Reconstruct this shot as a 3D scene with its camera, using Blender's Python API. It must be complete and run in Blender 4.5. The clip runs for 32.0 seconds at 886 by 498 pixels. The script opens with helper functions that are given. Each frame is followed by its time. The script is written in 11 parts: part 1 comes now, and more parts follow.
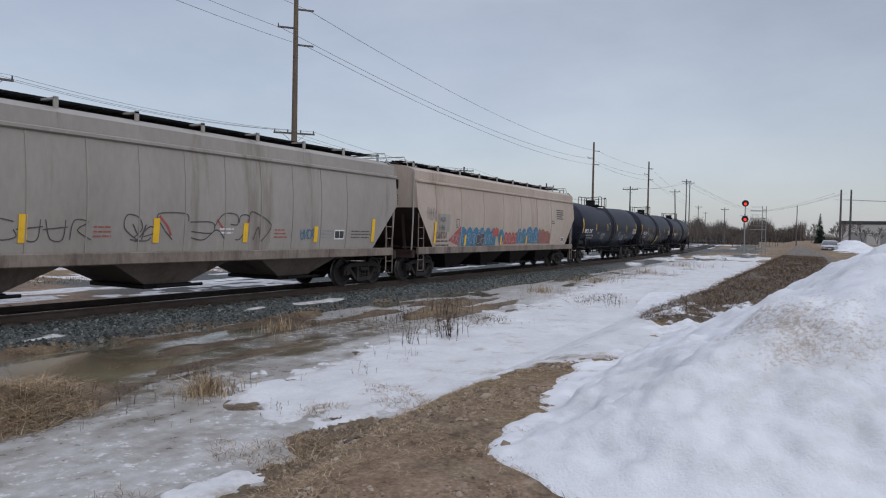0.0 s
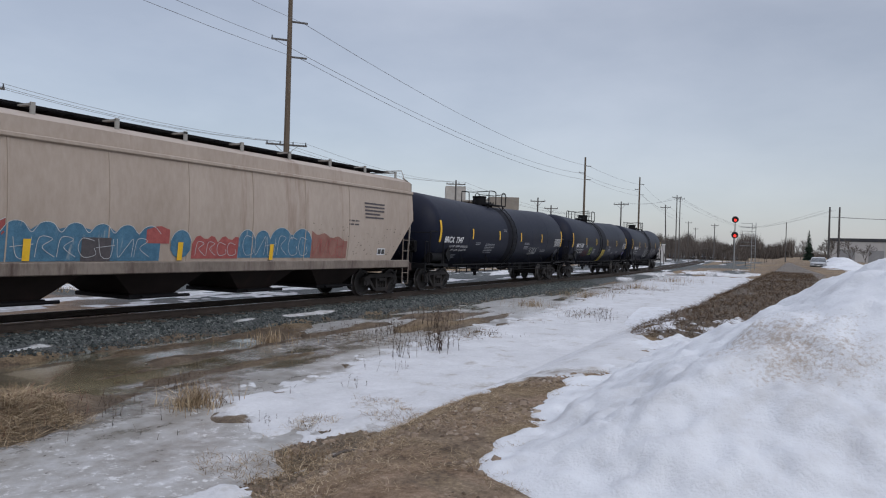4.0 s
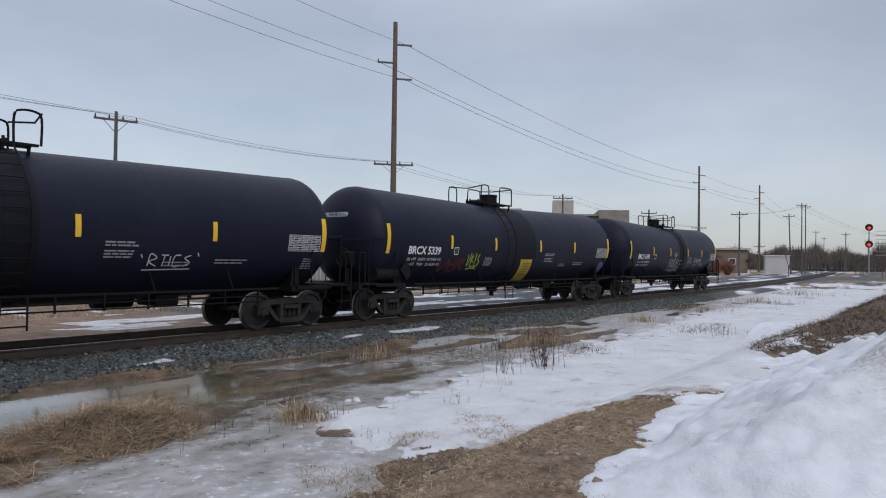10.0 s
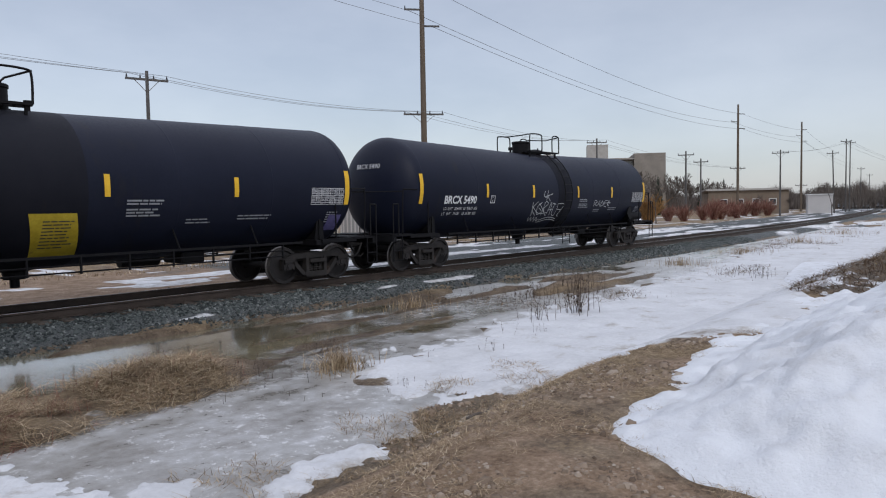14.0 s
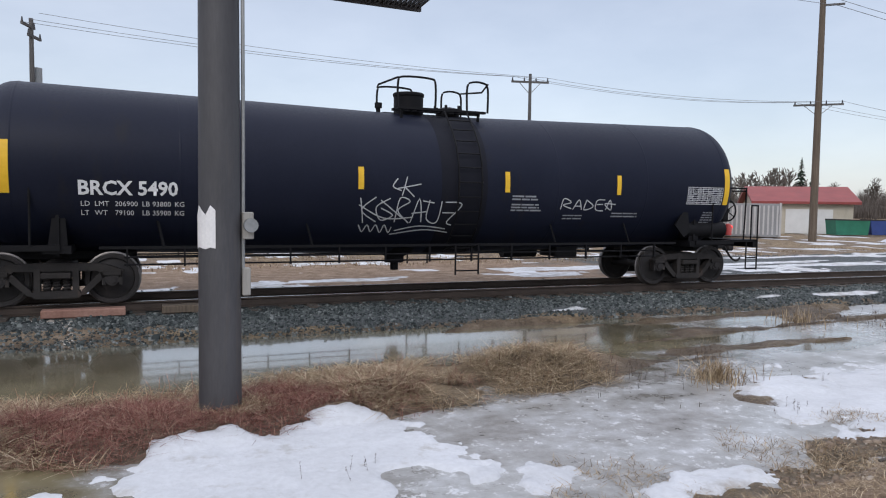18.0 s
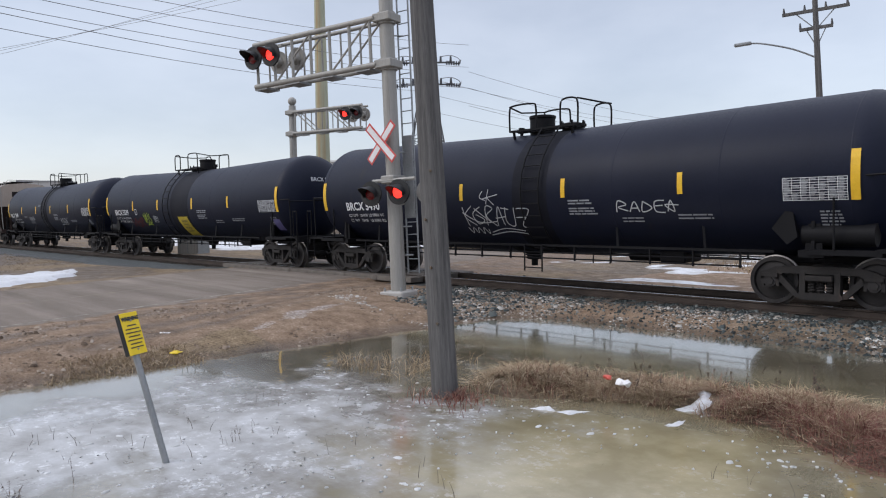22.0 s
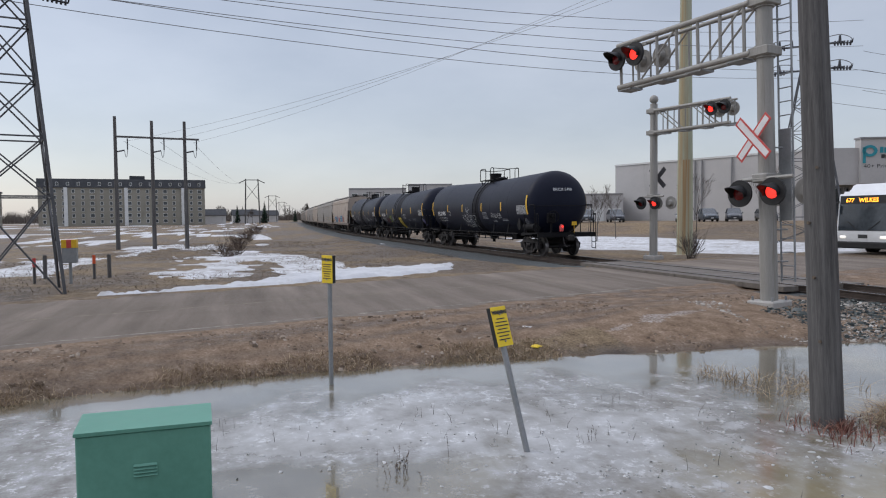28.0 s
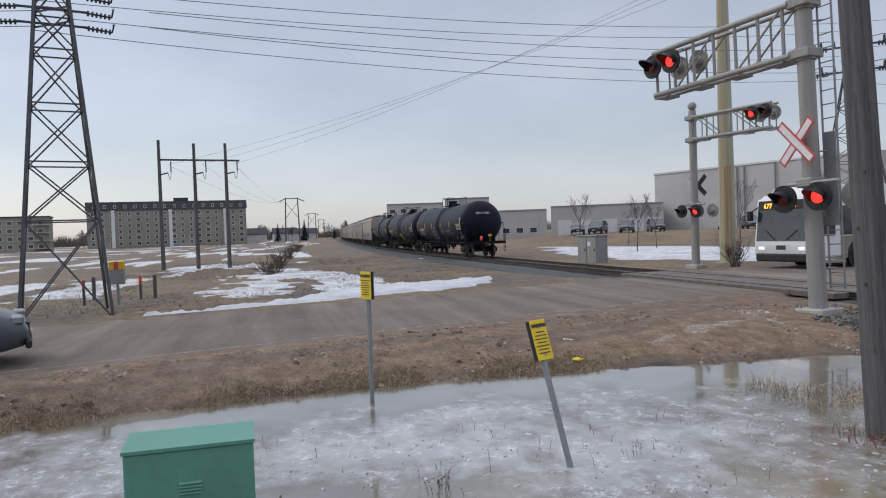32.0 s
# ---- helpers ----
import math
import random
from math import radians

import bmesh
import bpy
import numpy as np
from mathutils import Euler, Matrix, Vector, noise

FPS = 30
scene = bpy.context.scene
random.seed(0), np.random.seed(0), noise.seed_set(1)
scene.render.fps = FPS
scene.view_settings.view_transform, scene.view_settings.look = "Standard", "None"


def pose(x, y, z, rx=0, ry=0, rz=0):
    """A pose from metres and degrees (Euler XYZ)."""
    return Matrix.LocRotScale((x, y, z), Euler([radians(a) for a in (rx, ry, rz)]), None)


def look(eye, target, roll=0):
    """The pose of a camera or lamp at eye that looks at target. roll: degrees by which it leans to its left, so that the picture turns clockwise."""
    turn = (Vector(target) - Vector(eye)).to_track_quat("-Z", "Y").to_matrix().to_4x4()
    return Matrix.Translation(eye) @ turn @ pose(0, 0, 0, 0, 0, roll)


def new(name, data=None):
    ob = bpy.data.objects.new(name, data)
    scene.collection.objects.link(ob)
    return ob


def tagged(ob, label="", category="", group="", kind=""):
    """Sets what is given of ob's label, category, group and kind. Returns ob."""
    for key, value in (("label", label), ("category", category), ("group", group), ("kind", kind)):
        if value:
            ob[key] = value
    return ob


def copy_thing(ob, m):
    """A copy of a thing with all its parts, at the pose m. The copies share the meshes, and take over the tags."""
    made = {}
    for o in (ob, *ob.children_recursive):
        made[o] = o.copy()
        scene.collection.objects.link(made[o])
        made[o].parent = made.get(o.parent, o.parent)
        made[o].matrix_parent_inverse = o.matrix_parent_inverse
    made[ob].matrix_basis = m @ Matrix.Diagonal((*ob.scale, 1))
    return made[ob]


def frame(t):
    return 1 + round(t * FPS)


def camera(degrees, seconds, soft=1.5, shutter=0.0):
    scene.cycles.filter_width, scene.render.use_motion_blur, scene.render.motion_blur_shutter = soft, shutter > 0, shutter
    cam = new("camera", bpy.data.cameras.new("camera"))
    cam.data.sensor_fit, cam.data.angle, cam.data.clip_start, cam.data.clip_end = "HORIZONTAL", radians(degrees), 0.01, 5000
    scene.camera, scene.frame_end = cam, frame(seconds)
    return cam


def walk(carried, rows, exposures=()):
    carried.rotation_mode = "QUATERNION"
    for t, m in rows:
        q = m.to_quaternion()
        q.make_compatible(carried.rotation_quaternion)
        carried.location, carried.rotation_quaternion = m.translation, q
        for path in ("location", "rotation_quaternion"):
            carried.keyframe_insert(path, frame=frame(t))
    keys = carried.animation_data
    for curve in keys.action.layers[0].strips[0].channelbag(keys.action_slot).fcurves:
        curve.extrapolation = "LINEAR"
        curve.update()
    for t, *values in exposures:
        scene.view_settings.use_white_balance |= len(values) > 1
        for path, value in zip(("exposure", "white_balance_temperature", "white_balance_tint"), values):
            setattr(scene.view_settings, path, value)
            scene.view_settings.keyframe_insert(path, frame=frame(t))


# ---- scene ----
cam = camera(63.55, 32.0, 1.1)
# seconds, x, y, z, yaw, pitch, roll of the hand-held camera
PATH = [
    (0.0, 0.020, -0.089, 1.869, -64.20, -1.39, -1.15),
    (0.5, -0.008, -0.061, 1.850, -63.18, -1.20, -1.20),
    (1.0, -0.028, -0.041, 1.835, -62.26, -0.95, -1.32),
    (1.5, -0.030, -0.036, 1.835, -61.74, -0.71, -1.52),
    (2.0, -0.016, -0.062, 1.849, -61.85, -0.52, -1.73),
    (2.5, 0.005, -0.073, 1.863, -62.66, -0.36, -1.76),
    (3.0, 0.009, -0.072, 1.864, -63.82, -0.11, -1.65),
    (3.5, 0.038, -0.068, 1.863, -64.83, -0.05, -1.55),
    (5.5, 0.047, -0.068, 1.869, -64.65, -1.18, -2.28),
    (6.0, 0.044, -0.062, 1.873, -63.96, -0.92, -2.26),
    (6.5, 0.037, -0.055, 1.883, -63.15, -0.65, -2.08),
    (7.0, 0.032, -0.047, 1.881, -62.16, -0.73, -1.79),
    (7.5, 0.051, -0.085, 1.869, -61.06, -0.85, -1.57),
    (8.0, 0.130, -0.146, 1.876, -60.08, -0.73, -1.54),
    (8.5, 0.162, -0.139, 1.862, -59.25, -0.25, -1.52),
    (9.0, 0.173, -0.095, 1.858, -58.44, 0.37, -1.45),
    (9.5, 0.183, -0.100, 1.843, -57.45, 0.75, -1.15),
    (10.0, 0.205, -0.121, 1.839, -56.26, 0.79, -0.76),
    (10.5, 0.220, -0.120, 1.837, -55.07, 0.47, -0.29),
    (11.0, 0.236, -0.109, 1.829, -54.32, 0.09, 0.38),
    (11.5, 0.239, -0.118, 1.816, -54.15, -0.22, 0.99),
    (12.0, 0.239, -0.115, 1.817, -54.30, -0.57, 1.49),
    (12.5, 0.256, -0.125, 1.829, -54.50, -1.22, 1.65),
    (13.0, 0.255, -0.133, 1.827, -54.66, -1.98, 1.43),
    (13.5, 0.253, -0.147, 1.822, -54.57, -2.80, 1.09),
    (15.5, 0.292, -0.071, 1.835, -45.86, -3.48, 0.15),
    (16.0, 0.242, -0.053, 1.842, -42.53, -3.39, -0.21),
    (16.5, 0.188, -0.051, 1.862, -38.88, -3.32, -0.40),
    (17.0, 0.138, -0.043, 1.879, -35.24, -3.39, -0.66),
    (17.5, 0.087, -0.017, 1.875, -30.77, -3.49, -0.73),
    (18.0, 0.042, 0.005, 1.871, -25.05, -3.48, -0.81),
    (18.5, 0.019, -0.006, 1.875, -18.13, -3.51, -0.82),
    (19.0, 0.026, -0.024, 1.888, -10.62, -3.61, -0.38),
    (19.5, 0.049, -0.017, 1.894, -2.40, -3.66, -0.15),
    (20.0, 0.022, 0.009, 1.883, 6.77, -3.72, -0.04),
    (20.5, -0.038, 0.046, 1.875, 16.98, -3.63, 0.47),
    (21.0, -0.062, 0.094, 1.881, 27.78, -3.45, 1.04),
    (21.5, -0.085, 0.120, 1.892, 37.91, -3.08, 0.96),
    (22.0, -0.114, 0.138, 1.888, 46.31, -2.98, 0.93),
    (22.5, -0.119, 0.157, 1.883, 51.87, -3.02, 0.40),
    (23.0, -0.099, 0.194, 1.872, 54.83, -3.17, -0.37),
    (23.5, -0.107, 0.217, 1.868, 56.82, -3.28, -0.63),
    (24.0, -0.130, 0.207, 1.869, 58.58, -3.34, -0.46),
    (24.5, -0.161, 0.191, 1.871, 60.87, -3.28, -0.06),
    (25.0, -0.186, 0.172, 1.870, 63.73, -3.23, 0.27),
    (25.5, -0.208, 0.169, 1.879, 66.91, -3.22, 0.25),
    (26.0, -0.212, 0.151, 1.886, 69.75, -3.27, 0.19),
    (26.5, -0.212, 0.139, 1.893, 71.85, -3.28, 0.09),
    (28.5, -0.224, 0.123, 1.907, 74.47, -2.44, 0.70),
    (29.0, -0.225, 0.122, 1.908, 74.56, -2.33, 0.83),
    (29.5, -0.233, 0.127, 1.910, 74.78, -2.23, 0.99),
    (30.0, -0.230, 0.138, 1.913, 75.16, -2.05, 1.19),
    (30.5, -0.234, 0.139, 1.911, 75.72, -1.81, 1.38),
    (31.0, -0.232, 0.139, 1.909, 76.34, -1.59, 1.60),
    (31.5, -0.221, 0.142, 1.911, 76.93, -1.46, 1.83),
    (32.0, -0.227, 0.142, 1.911, 77.30, -1.42, 1.98),
]
walk(cam, [(t, pose(x, y, z, 90 + pitch, roll, yaw)) for t, x, y, z, yaw, pitch, roll in PATH],
     [(0.0, -0.23), (9.0, -0.21), (13.0, -0.15), (16.0, 0.05), (20.0, 0.30), (21.2, 0.35), (22.5, 0.18), (24.5, -0.02), (26.0, -0.07), (32.0, -0.07)])

# ---- world and sun: overcast late-winter day ----
world = bpy.data.worlds.new("overcast_sky")
scene.world = world
world.use_nodes = True
wt = world.node_tree
wt.nodes.clear()
w_out = wt.nodes.new("ShaderNodeOutputWorld")
w_sky = wt.nodes.new("ShaderNodeTexSky")
w_sky.sky_type = "NISHITA"
w_sky.sun_disc = False
w_sky.sun_elevation = radians(38)
w_sky.sun_rotation = radians(214)
w_sky.dust_density = 1.0
w_bg_sky = wt.nodes.new("ShaderNodeBackground")
w_bg_sky.inputs["Strength"].default_value = 0.05
wt.links.new(w_sky.outputs[0], w_bg_sky.inputs["Color"])
w_co = wt.nodes.new("ShaderNodeTexCoord")
w_map = wt.nodes.new("ShaderNodeMapping")
w_map.inputs["Scale"].default_value = (1.0, 1.0, 2.6)
wt.links.new(w_co.outputs["Generated"], w_map.inputs["Vector"])
w_n1 = wt.nodes.new("ShaderNodeTexNoise")
w_n1.inputs["Scale"].default_value = 2.1
w_n1.inputs["Detail"].default_value = 7
w_n1.inputs["Roughness"].default_value = 0.55
wt.links.new(w_map.outputs[0], w_n1.inputs["Vector"])
w_ramp = wt.nodes.new("ShaderNodeValToRGB")
w_ramp.color_ramp.elements[0].position = 0.36
w_ramp.color_ramp.elements[0].color = (0.372, 0.390, 0.452, 1)
w_ramp.color_ramp.elements[1].position = 0.68
w_ramp.color_ramp.elements[1].color = (0.498, 0.512, 0.572, 1)
wt.links.new(w_n1.outputs["Fac"], w_ramp.inputs["Fac"])
# brighter towards the zenith, as under any cloud deck
w_sep = wt.nodes.new("ShaderNodeSeparateXYZ")
wt.links.new(w_co.outputs["Generated"], w_sep.inputs[0])
w_mr = wt.nodes.new("ShaderNodeMapRange")
w_mr.inputs["From Min"].default_value = 0.30
w_mr.inputs["From Max"].default_value = 0.95
w_mr.inputs["To Min"].default_value = 0.92
w_mr.inputs["To Max"].default_value = 2.85
wt.links.new(w_sep.outputs["Z"], w_mr.inputs["Value"])
w_bg = wt.nodes.new("ShaderNodeBackground")
wt.links.new(w_ramp.outputs[0], w_bg.inputs["Color"])
# the deck is thinner in one quarter of the sky
w_dot = wt.nodes.new("ShaderNodeVectorMath")
w_dot.operation = "DOT_PRODUCT"
w_dot.inputs[1].default_value = (0.62, 0.78, 0.0)
wt.links.new(w_co.outputs["Generated"], w_dot.inputs[0])
w_thin = wt.nodes.new("ShaderNodeMapRange")
w_thin.interpolation_type = "SMOOTHSTEP"
w_thin.inputs["From Min"].default_value = 0.55
w_thin.inputs["From Max"].default_value = 1.0
w_thin.inputs["To Min"].default_value = 0.98
w_thin.inputs["To Max"].default_value = 1.03
wt.links.new(w_dot.outputs["Value"], w_thin.inputs["Value"])
w_mul = wt.nodes.new("ShaderNodeMath")
w_mul.operation = "MULTIPLY"
wt.links.new(w_mr.outputs[0], w_mul.inputs[0])
wt.links.new(w_thin.outputs[0], w_mul.inputs[1])
wt.links.new(w_mul.outputs[0], w_bg.inputs["Strength"])
w_add = wt.nodes.new("ShaderNodeAddShader")
wt.links.new(w_bg_sky.outputs[0], w_add.inputs[0])
wt.links.new(w_bg.outputs[0], w_add.inputs[1])
wt.links.new(w_add.outputs[0], w_out.inputs["Surface"])

sun_data = bpy.data.lights.new("sun", "SUN")
sun_data.energy = 0.9
sun_data.angle = radians(28)
sun_data.color = (1.0, 0.97, 0.93)
sun = new("sun", sun_data)
sun.matrix_world = look((-24, -36, 34), (0, 0, 0))


# ---- materials ----
def nodes_of(name):
    m = bpy.data.materials.new(name)
    m.use_nodes = True
    nt = m.node_tree
    return m, nt, nt.nodes["Principled BSDF"]


def add_noise(nt, scale, detail=5.0, rough=0.55, space="Object", stretch=(1, 1, 1)):
    co = nt.nodes.new("ShaderNodeTexCoord")
    mp = nt.nodes.new("ShaderNodeMapping")
    mp.inputs["Scale"].default_value = stretch
    nt.links.new(co.outputs[space], mp.inputs["Vector"])
    n = nt.nodes.new("ShaderNodeTexNoise")
    n.inputs["Scale"].default_value = scale
    n.inputs["Detail"].default_value = detail
    n.inputs["Roughness"].default_value = rough
    nt.links.new(mp.outputs[0], n.inputs["Vector"])
    return n.outputs["Fac"]


def ramp(nt, fac, stops):
    r = nt.nodes.new("ShaderNodeValToRGB")
    els = r.color_ramp.elements
    els[0].position, els[0].color = stops[0][0], (*stops[0][1], 1)
    els[1].position, els[1].color = stops[-1][0], (*stops[-1][1], 1)
    for p, c in stops[1:-1]:
        e = els.new(p)
        e.color = (*c, 1)
    nt.links.new(fac, r.inputs["Fac"])
    return r.outputs["Color"]


def mix(nt, fac, a, b):
    m = nt.nodes.new("ShaderNodeMix")
    m.data_type = "RGBA"
    for sock, v in ((m.inputs[0], fac), (m.inputs[6], a), (m.inputs[7], b)):
        if isinstance(v, (int, float)):
            sock.default_value = v
        elif isinstance(v, tuple):
            sock.default_value = (*v, 1)
        else:
            nt.links.new(v, sock)
    return m.outputs[2]


def math_node(nt, op, a, b=0.0, clamp=False):
    m = nt.nodes.new("ShaderNodeMath")
    m.operation = op
    m.use_clamp = clamp
    for sock, v in zip(m.inputs, (a, b)):
        if isinstance(v, (int, float)):
            sock.default_value = v
        else:
            nt.links.new(v, sock)
    return m.outputs[0]


def bump(nt, bsdf, fac, strength, distance):
    b = nt.nodes.new("ShaderNodeBump")
    b.inputs["Strength"].default_value = strength
    b.inputs["Distance"].default_value = distance
    nt.links.new(fac, b.inputs["Height"])
    nt.links.new(b.outputs[0], bsdf.inputs["Normal"])


def surface(name, a, b, rough=0.6, metal=0.0, coarse=1.2, fine=30.0, stain=None, stain_at=0.62, bump_by=0.15,
            bump_size=0.004, stretch=(1, 1, 1), vary=0.0, spec=0.4):
    """Two scales of colour variation (a to b by grain, then stains), matching roughness and fine relief."""
    m, nt, p = nodes_of(name)
    n1 = add_noise(nt, coarse, 6, 0.6, stretch=stretch)
    n2 = add_noise(nt, fine, 4, 0.6, stretch=stretch)
    s = math_node(nt, "ADD", math_node(nt, "MULTIPLY", n1, 0.6), math_node(nt, "MULTIPLY", n2, 0.4))
    col = ramp(nt, s, [(0.36, a), (0.64, b)])
    if stain:
        n3 = add_noise(nt, coarse * 0.7, 8, 0.7, stretch=(stretch[0] * 1.7, stretch[1] * 1.7, stretch[2] * 0.45))
        mask = nt.nodes.new("ShaderNodeMapRange")
        mask.inputs["From Min"].default_value = stain_at
        mask.inputs["From Max"].default_value = stain_at + 0.14
        nt.links.new(n3, mask.inputs["Value"])
        col = mix(nt, mask.outputs[0], col, stain)
    if vary:
        oi = nt.nodes.new("ShaderNodeObjectInfo")
        hsv = nt.nodes.new("ShaderNodeHueSaturation")
        v = math_node(nt, "ADD", math_node(nt, "MULTIPLY", oi.outputs["Random"], 2 * vary), 1 - vary)
        nt.links.new(v, hsv.inputs["Value"])
        nt.links.new(col, hsv.inputs["Color"])
        col = hsv.outputs[0]
    nt.links.new(col, p.inputs["Base Color"])
    r = math_node(nt, "ADD", math_node(nt, "MULTIPLY", n2, 0.3), rough - 0.15, True)
    nt.links.new(r, p.inputs["Roughness"])
    p.inputs["Metallic"].default_value = metal
    p.inputs["Specular IOR Level"].default_value = spec
    if bump_by:
        bump(nt, p, s, bump_by, bump_size)
    return m


def glow(name, color, strength, base=(0.02, 0.02, 0.02)):
    m, nt, p = nodes_of(name)
    p.inputs["Base Color"].default_value = (*base, 1)
    p.inputs["Emission Color"].default_value = (*color, 1)
    p.inputs["Emission Strength"].default_value = strength
    p.inputs["Roughness"].default_value = 0.3
    return m


M_TANK = surface("black_tank_paint", (0.0057, 0.0078, 0.0182), (0.0098, 0.0122, 0.0250), 0.47, 0, 0.6, 18, (0.014, 0.0135, 0.016), 0.60, 0.05, 0.003, spec=0.15)
M_TANK_BAND = surface("sooty_black_paint", (0.0060, 0.0068, 0.0120), (0.0095, 0.0100, 0.0155), 0.65, 0, 2.0, 24, (0.017, 0.014, 0.014), 0.6, 0.1, spec=0.15)
M_BLACK = surface("black_steel", (0.005, 0.005, 0.0065), (0.010, 0.0097, 0.011), 0.6, 0.05, 3.0, 40, (0.022, 0.017, 0.015), 0.62, 0.1, spec=0.15)
M_TRUCK = surface("grimy_cast_steel", (0.015, 0.0135, 0.014), (0.034, 0.030, 0.0285), 0.75, 0.2, 3.0, 35, (0.075, 0.052, 0.042), 0.60, 0.25)
M_WHEEL = surface("worn_wheel_steel", (0.019, 0.0175, 0.0185), (0.040, 0.036, 0.036), 0.6, 0.4, 4.0, 30, (0.05, 0.034, 0.028), 0.62, 0.1)
M_TREAD = surface("polished_tread_steel", (0.14, 0.13, 0.125), (0.24, 0.225, 0.22), 0.42, 0.85, 6, 40)
M_HOP_GREY = surface("weathered_grey_hopper_paint", (0.225, 0.208, 0.190), (0.29, 0.270, 0.248), 0.6, 0, 0.5, 9, (0.135, 0.110, 0.092), 0.55, 0.06, stretch=(1, 1, 0.35))
M_HOP_CREAM = surface("dirty_cream_hopper_paint", (0.30, 0.245, 0.202), (0.395, 0.333, 0.285), 0.6, 0, 0.5, 9, (0.185, 0.118, 0.084), 0.57, 0.06, stretch=(1, 1, 0.35))
M_HOP_SILL = surface("dirty_side_sill", (0.115, 0.092, 0.077), (0.225, 0.19, 0.163), 0.7, 0, 1.2, 12, (0.065, 0.042, 0.036), 0.52, 0.06, stretch=(1, 1, 0.5))
# bays, hatch trough and end plates, far darker than the body paint
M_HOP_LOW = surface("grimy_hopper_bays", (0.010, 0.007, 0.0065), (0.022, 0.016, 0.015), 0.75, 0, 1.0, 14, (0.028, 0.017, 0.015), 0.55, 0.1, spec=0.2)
M_HOP_BAY = surface("dirty_brown_grey_bays", (0.075, 0.058, 0.048), (0.15, 0.125, 0.108), 0.75, 0, 0.8, 12, (0.045, 0.030, 0.026), 0.54, 0.08)
M_HOP_RUST = surface("rusty_end_platform", (0.020, 0.011, 0.009), (0.040, 0.022, 0.018), 0.8, 0, 2.0, 20, (0.04, 0.03, 0.03), 0.6, 0.1)
M_YELLOW = surface("yellow_reflective_tape", (0.62, 0.36, 0.015), (0.75, 0.46, 0.03), 0.45, 0, 6, 60, bump_by=0)
M_WHITE_INK = surface("white_stencil_paint", (0.55, 0.56, 0.58), (0.70, 0.71, 0.72), 0.6, 0, 8, 60, bump_by=0)
M_GREY_INK = surface("faded_grey_stencil", (0.17, 0.18, 0.205), (0.28, 0.29, 0.315), 0.6, 0, 8, 60, bump_by=0)
M_RAIL = surface("brown_rail_steel", (0.045, 0.035, 0.030), (0.085, 0.065, 0.055), 0.65, 0.5, 2, 30)
M_RAILTOP = surface("bright_rail_head", (0.30, 0.30, 0.31), (0.45, 0.45, 0.46), 0.25, 0.95, 1, 40)
M_TIE = surface("weathered_creosote_tie", (0.035, 0.027, 0.022), (0.085, 0.068, 0.055), 0.9, 0, 2, 30, (0.14, 0.12, 0.10), 0.6, 0.5, 0.01, (0.5, 4, 4), 0.35)
M_STONE = surface("crushed_ballast_stone", (0.13, 0.135, 0.135), (0.27, 0.275, 0.265), 0.85, 0, 6, 40, (0.34, 0.33, 0.30), 0.6, 0.3, 0.01)
M_WOOD = surface("weathered_grey_pole_wood", (0.045, 0.043, 0.043), (0.145, 0.138, 0.134), 0.9, 0, 2.5, 24, (0.04, 0.034, 0.032), 0.6, 0.8, 0.012, (6, 6, 0.25))
M_WOODBR = surface("brown_pole_wood", (0.075, 0.057, 0.042), (0.155, 0.122, 0.092), 0.9, 0, 2.5, 24, (0.08, 0.06, 0.045), 0.6, 0.5, 0.01, (6, 6, 0.25))
M_GALV = surface("galvanised_steel", (0.21, 0.22, 0.225), (0.32, 0.325, 0.33), 0.5, 0.35, 2, 25, (0.28, 0.27, 0.26), 0.62, 0.05)
M_ALU = surface("dull_aluminium_paint", (0.24, 0.23, 0.212), (0.33, 0.318, 0.295), 0.55, 0.1, 2, 25, (0.20, 0.175, 0.15), 0.58, 0.05, stretch=(3, 3, 0.3))
M_STEELPOLE = surface("dark_weathered_steel_pole", (0.050, 0.049, 0.054), (0.080, 0.078, 0.084), 0.55, 0.1, 1.5, 20, (0.105, 0.088, 0.078), 0.58, 0.10, stretch=(2, 2, 0.35))
M_CREAMPOLE = surface("pale_green_pole_paint", (0.30, 0.31, 0.22), (0.38, 0.38, 0.28), 0.6, 0, 0.5, 12, (0.35, 0.22, 0.09), 0.53, 0.06, stretch=(3, 3, 0.12))
M_RUSTSTREAK = surface("rust_streaked_pole_paint", (0.33, 0.33, 0.23), (0.40, 0.40, 0.29), 0.7, 0, 0.6, 12, (0.33, 0.17, 0.06), 0.50, 0.08, stretch=(3, 3, 0.10))
M_LATTICE = surface("grey_lattice_steel", (0.065, 0.066, 0.072), (0.115, 0.116, 0.122), 0.6, 0.3, 2, 20)
M_WIRE = surface("grey_line_wire", (0.14, 0.14, 0.148), (0.19, 0.19, 0.198), 0.5, 0.3, 2, 10, bump_by=0)
M_INSUL = surface("black_insulator", (0.03, 0.03, 0.035), (0.06, 0.06, 0.07), 0.35, 0, 3, 20)
M_GREENBOX = surface("faded_green_enamel", (0.085, 0.235, 0.175), (0.115, 0.29, 0.22), 0.5, 0, 1.2, 18, (0.15, 0.33, 0.26), 0.62, 0.04)
M_SIGNYEL = surface("yellow_warning_plate", (0.72, 0.50, 0.02), (0.80, 0.58, 0.03), 0.5, 0, 3, 40, bump_by=0)
M_DARKINK = surface("dark_sign_ink", (0.03, 0.03, 0.03), (0.05, 0.05, 0.05), 0.6, 0, 8, 60, bump_by=0)
M_RED = surface("red_sign_border", (0.45, 0.05, 0.05), (0.55, 0.09, 0.08), 0.5, 0, 5, 40, bump_by=0)
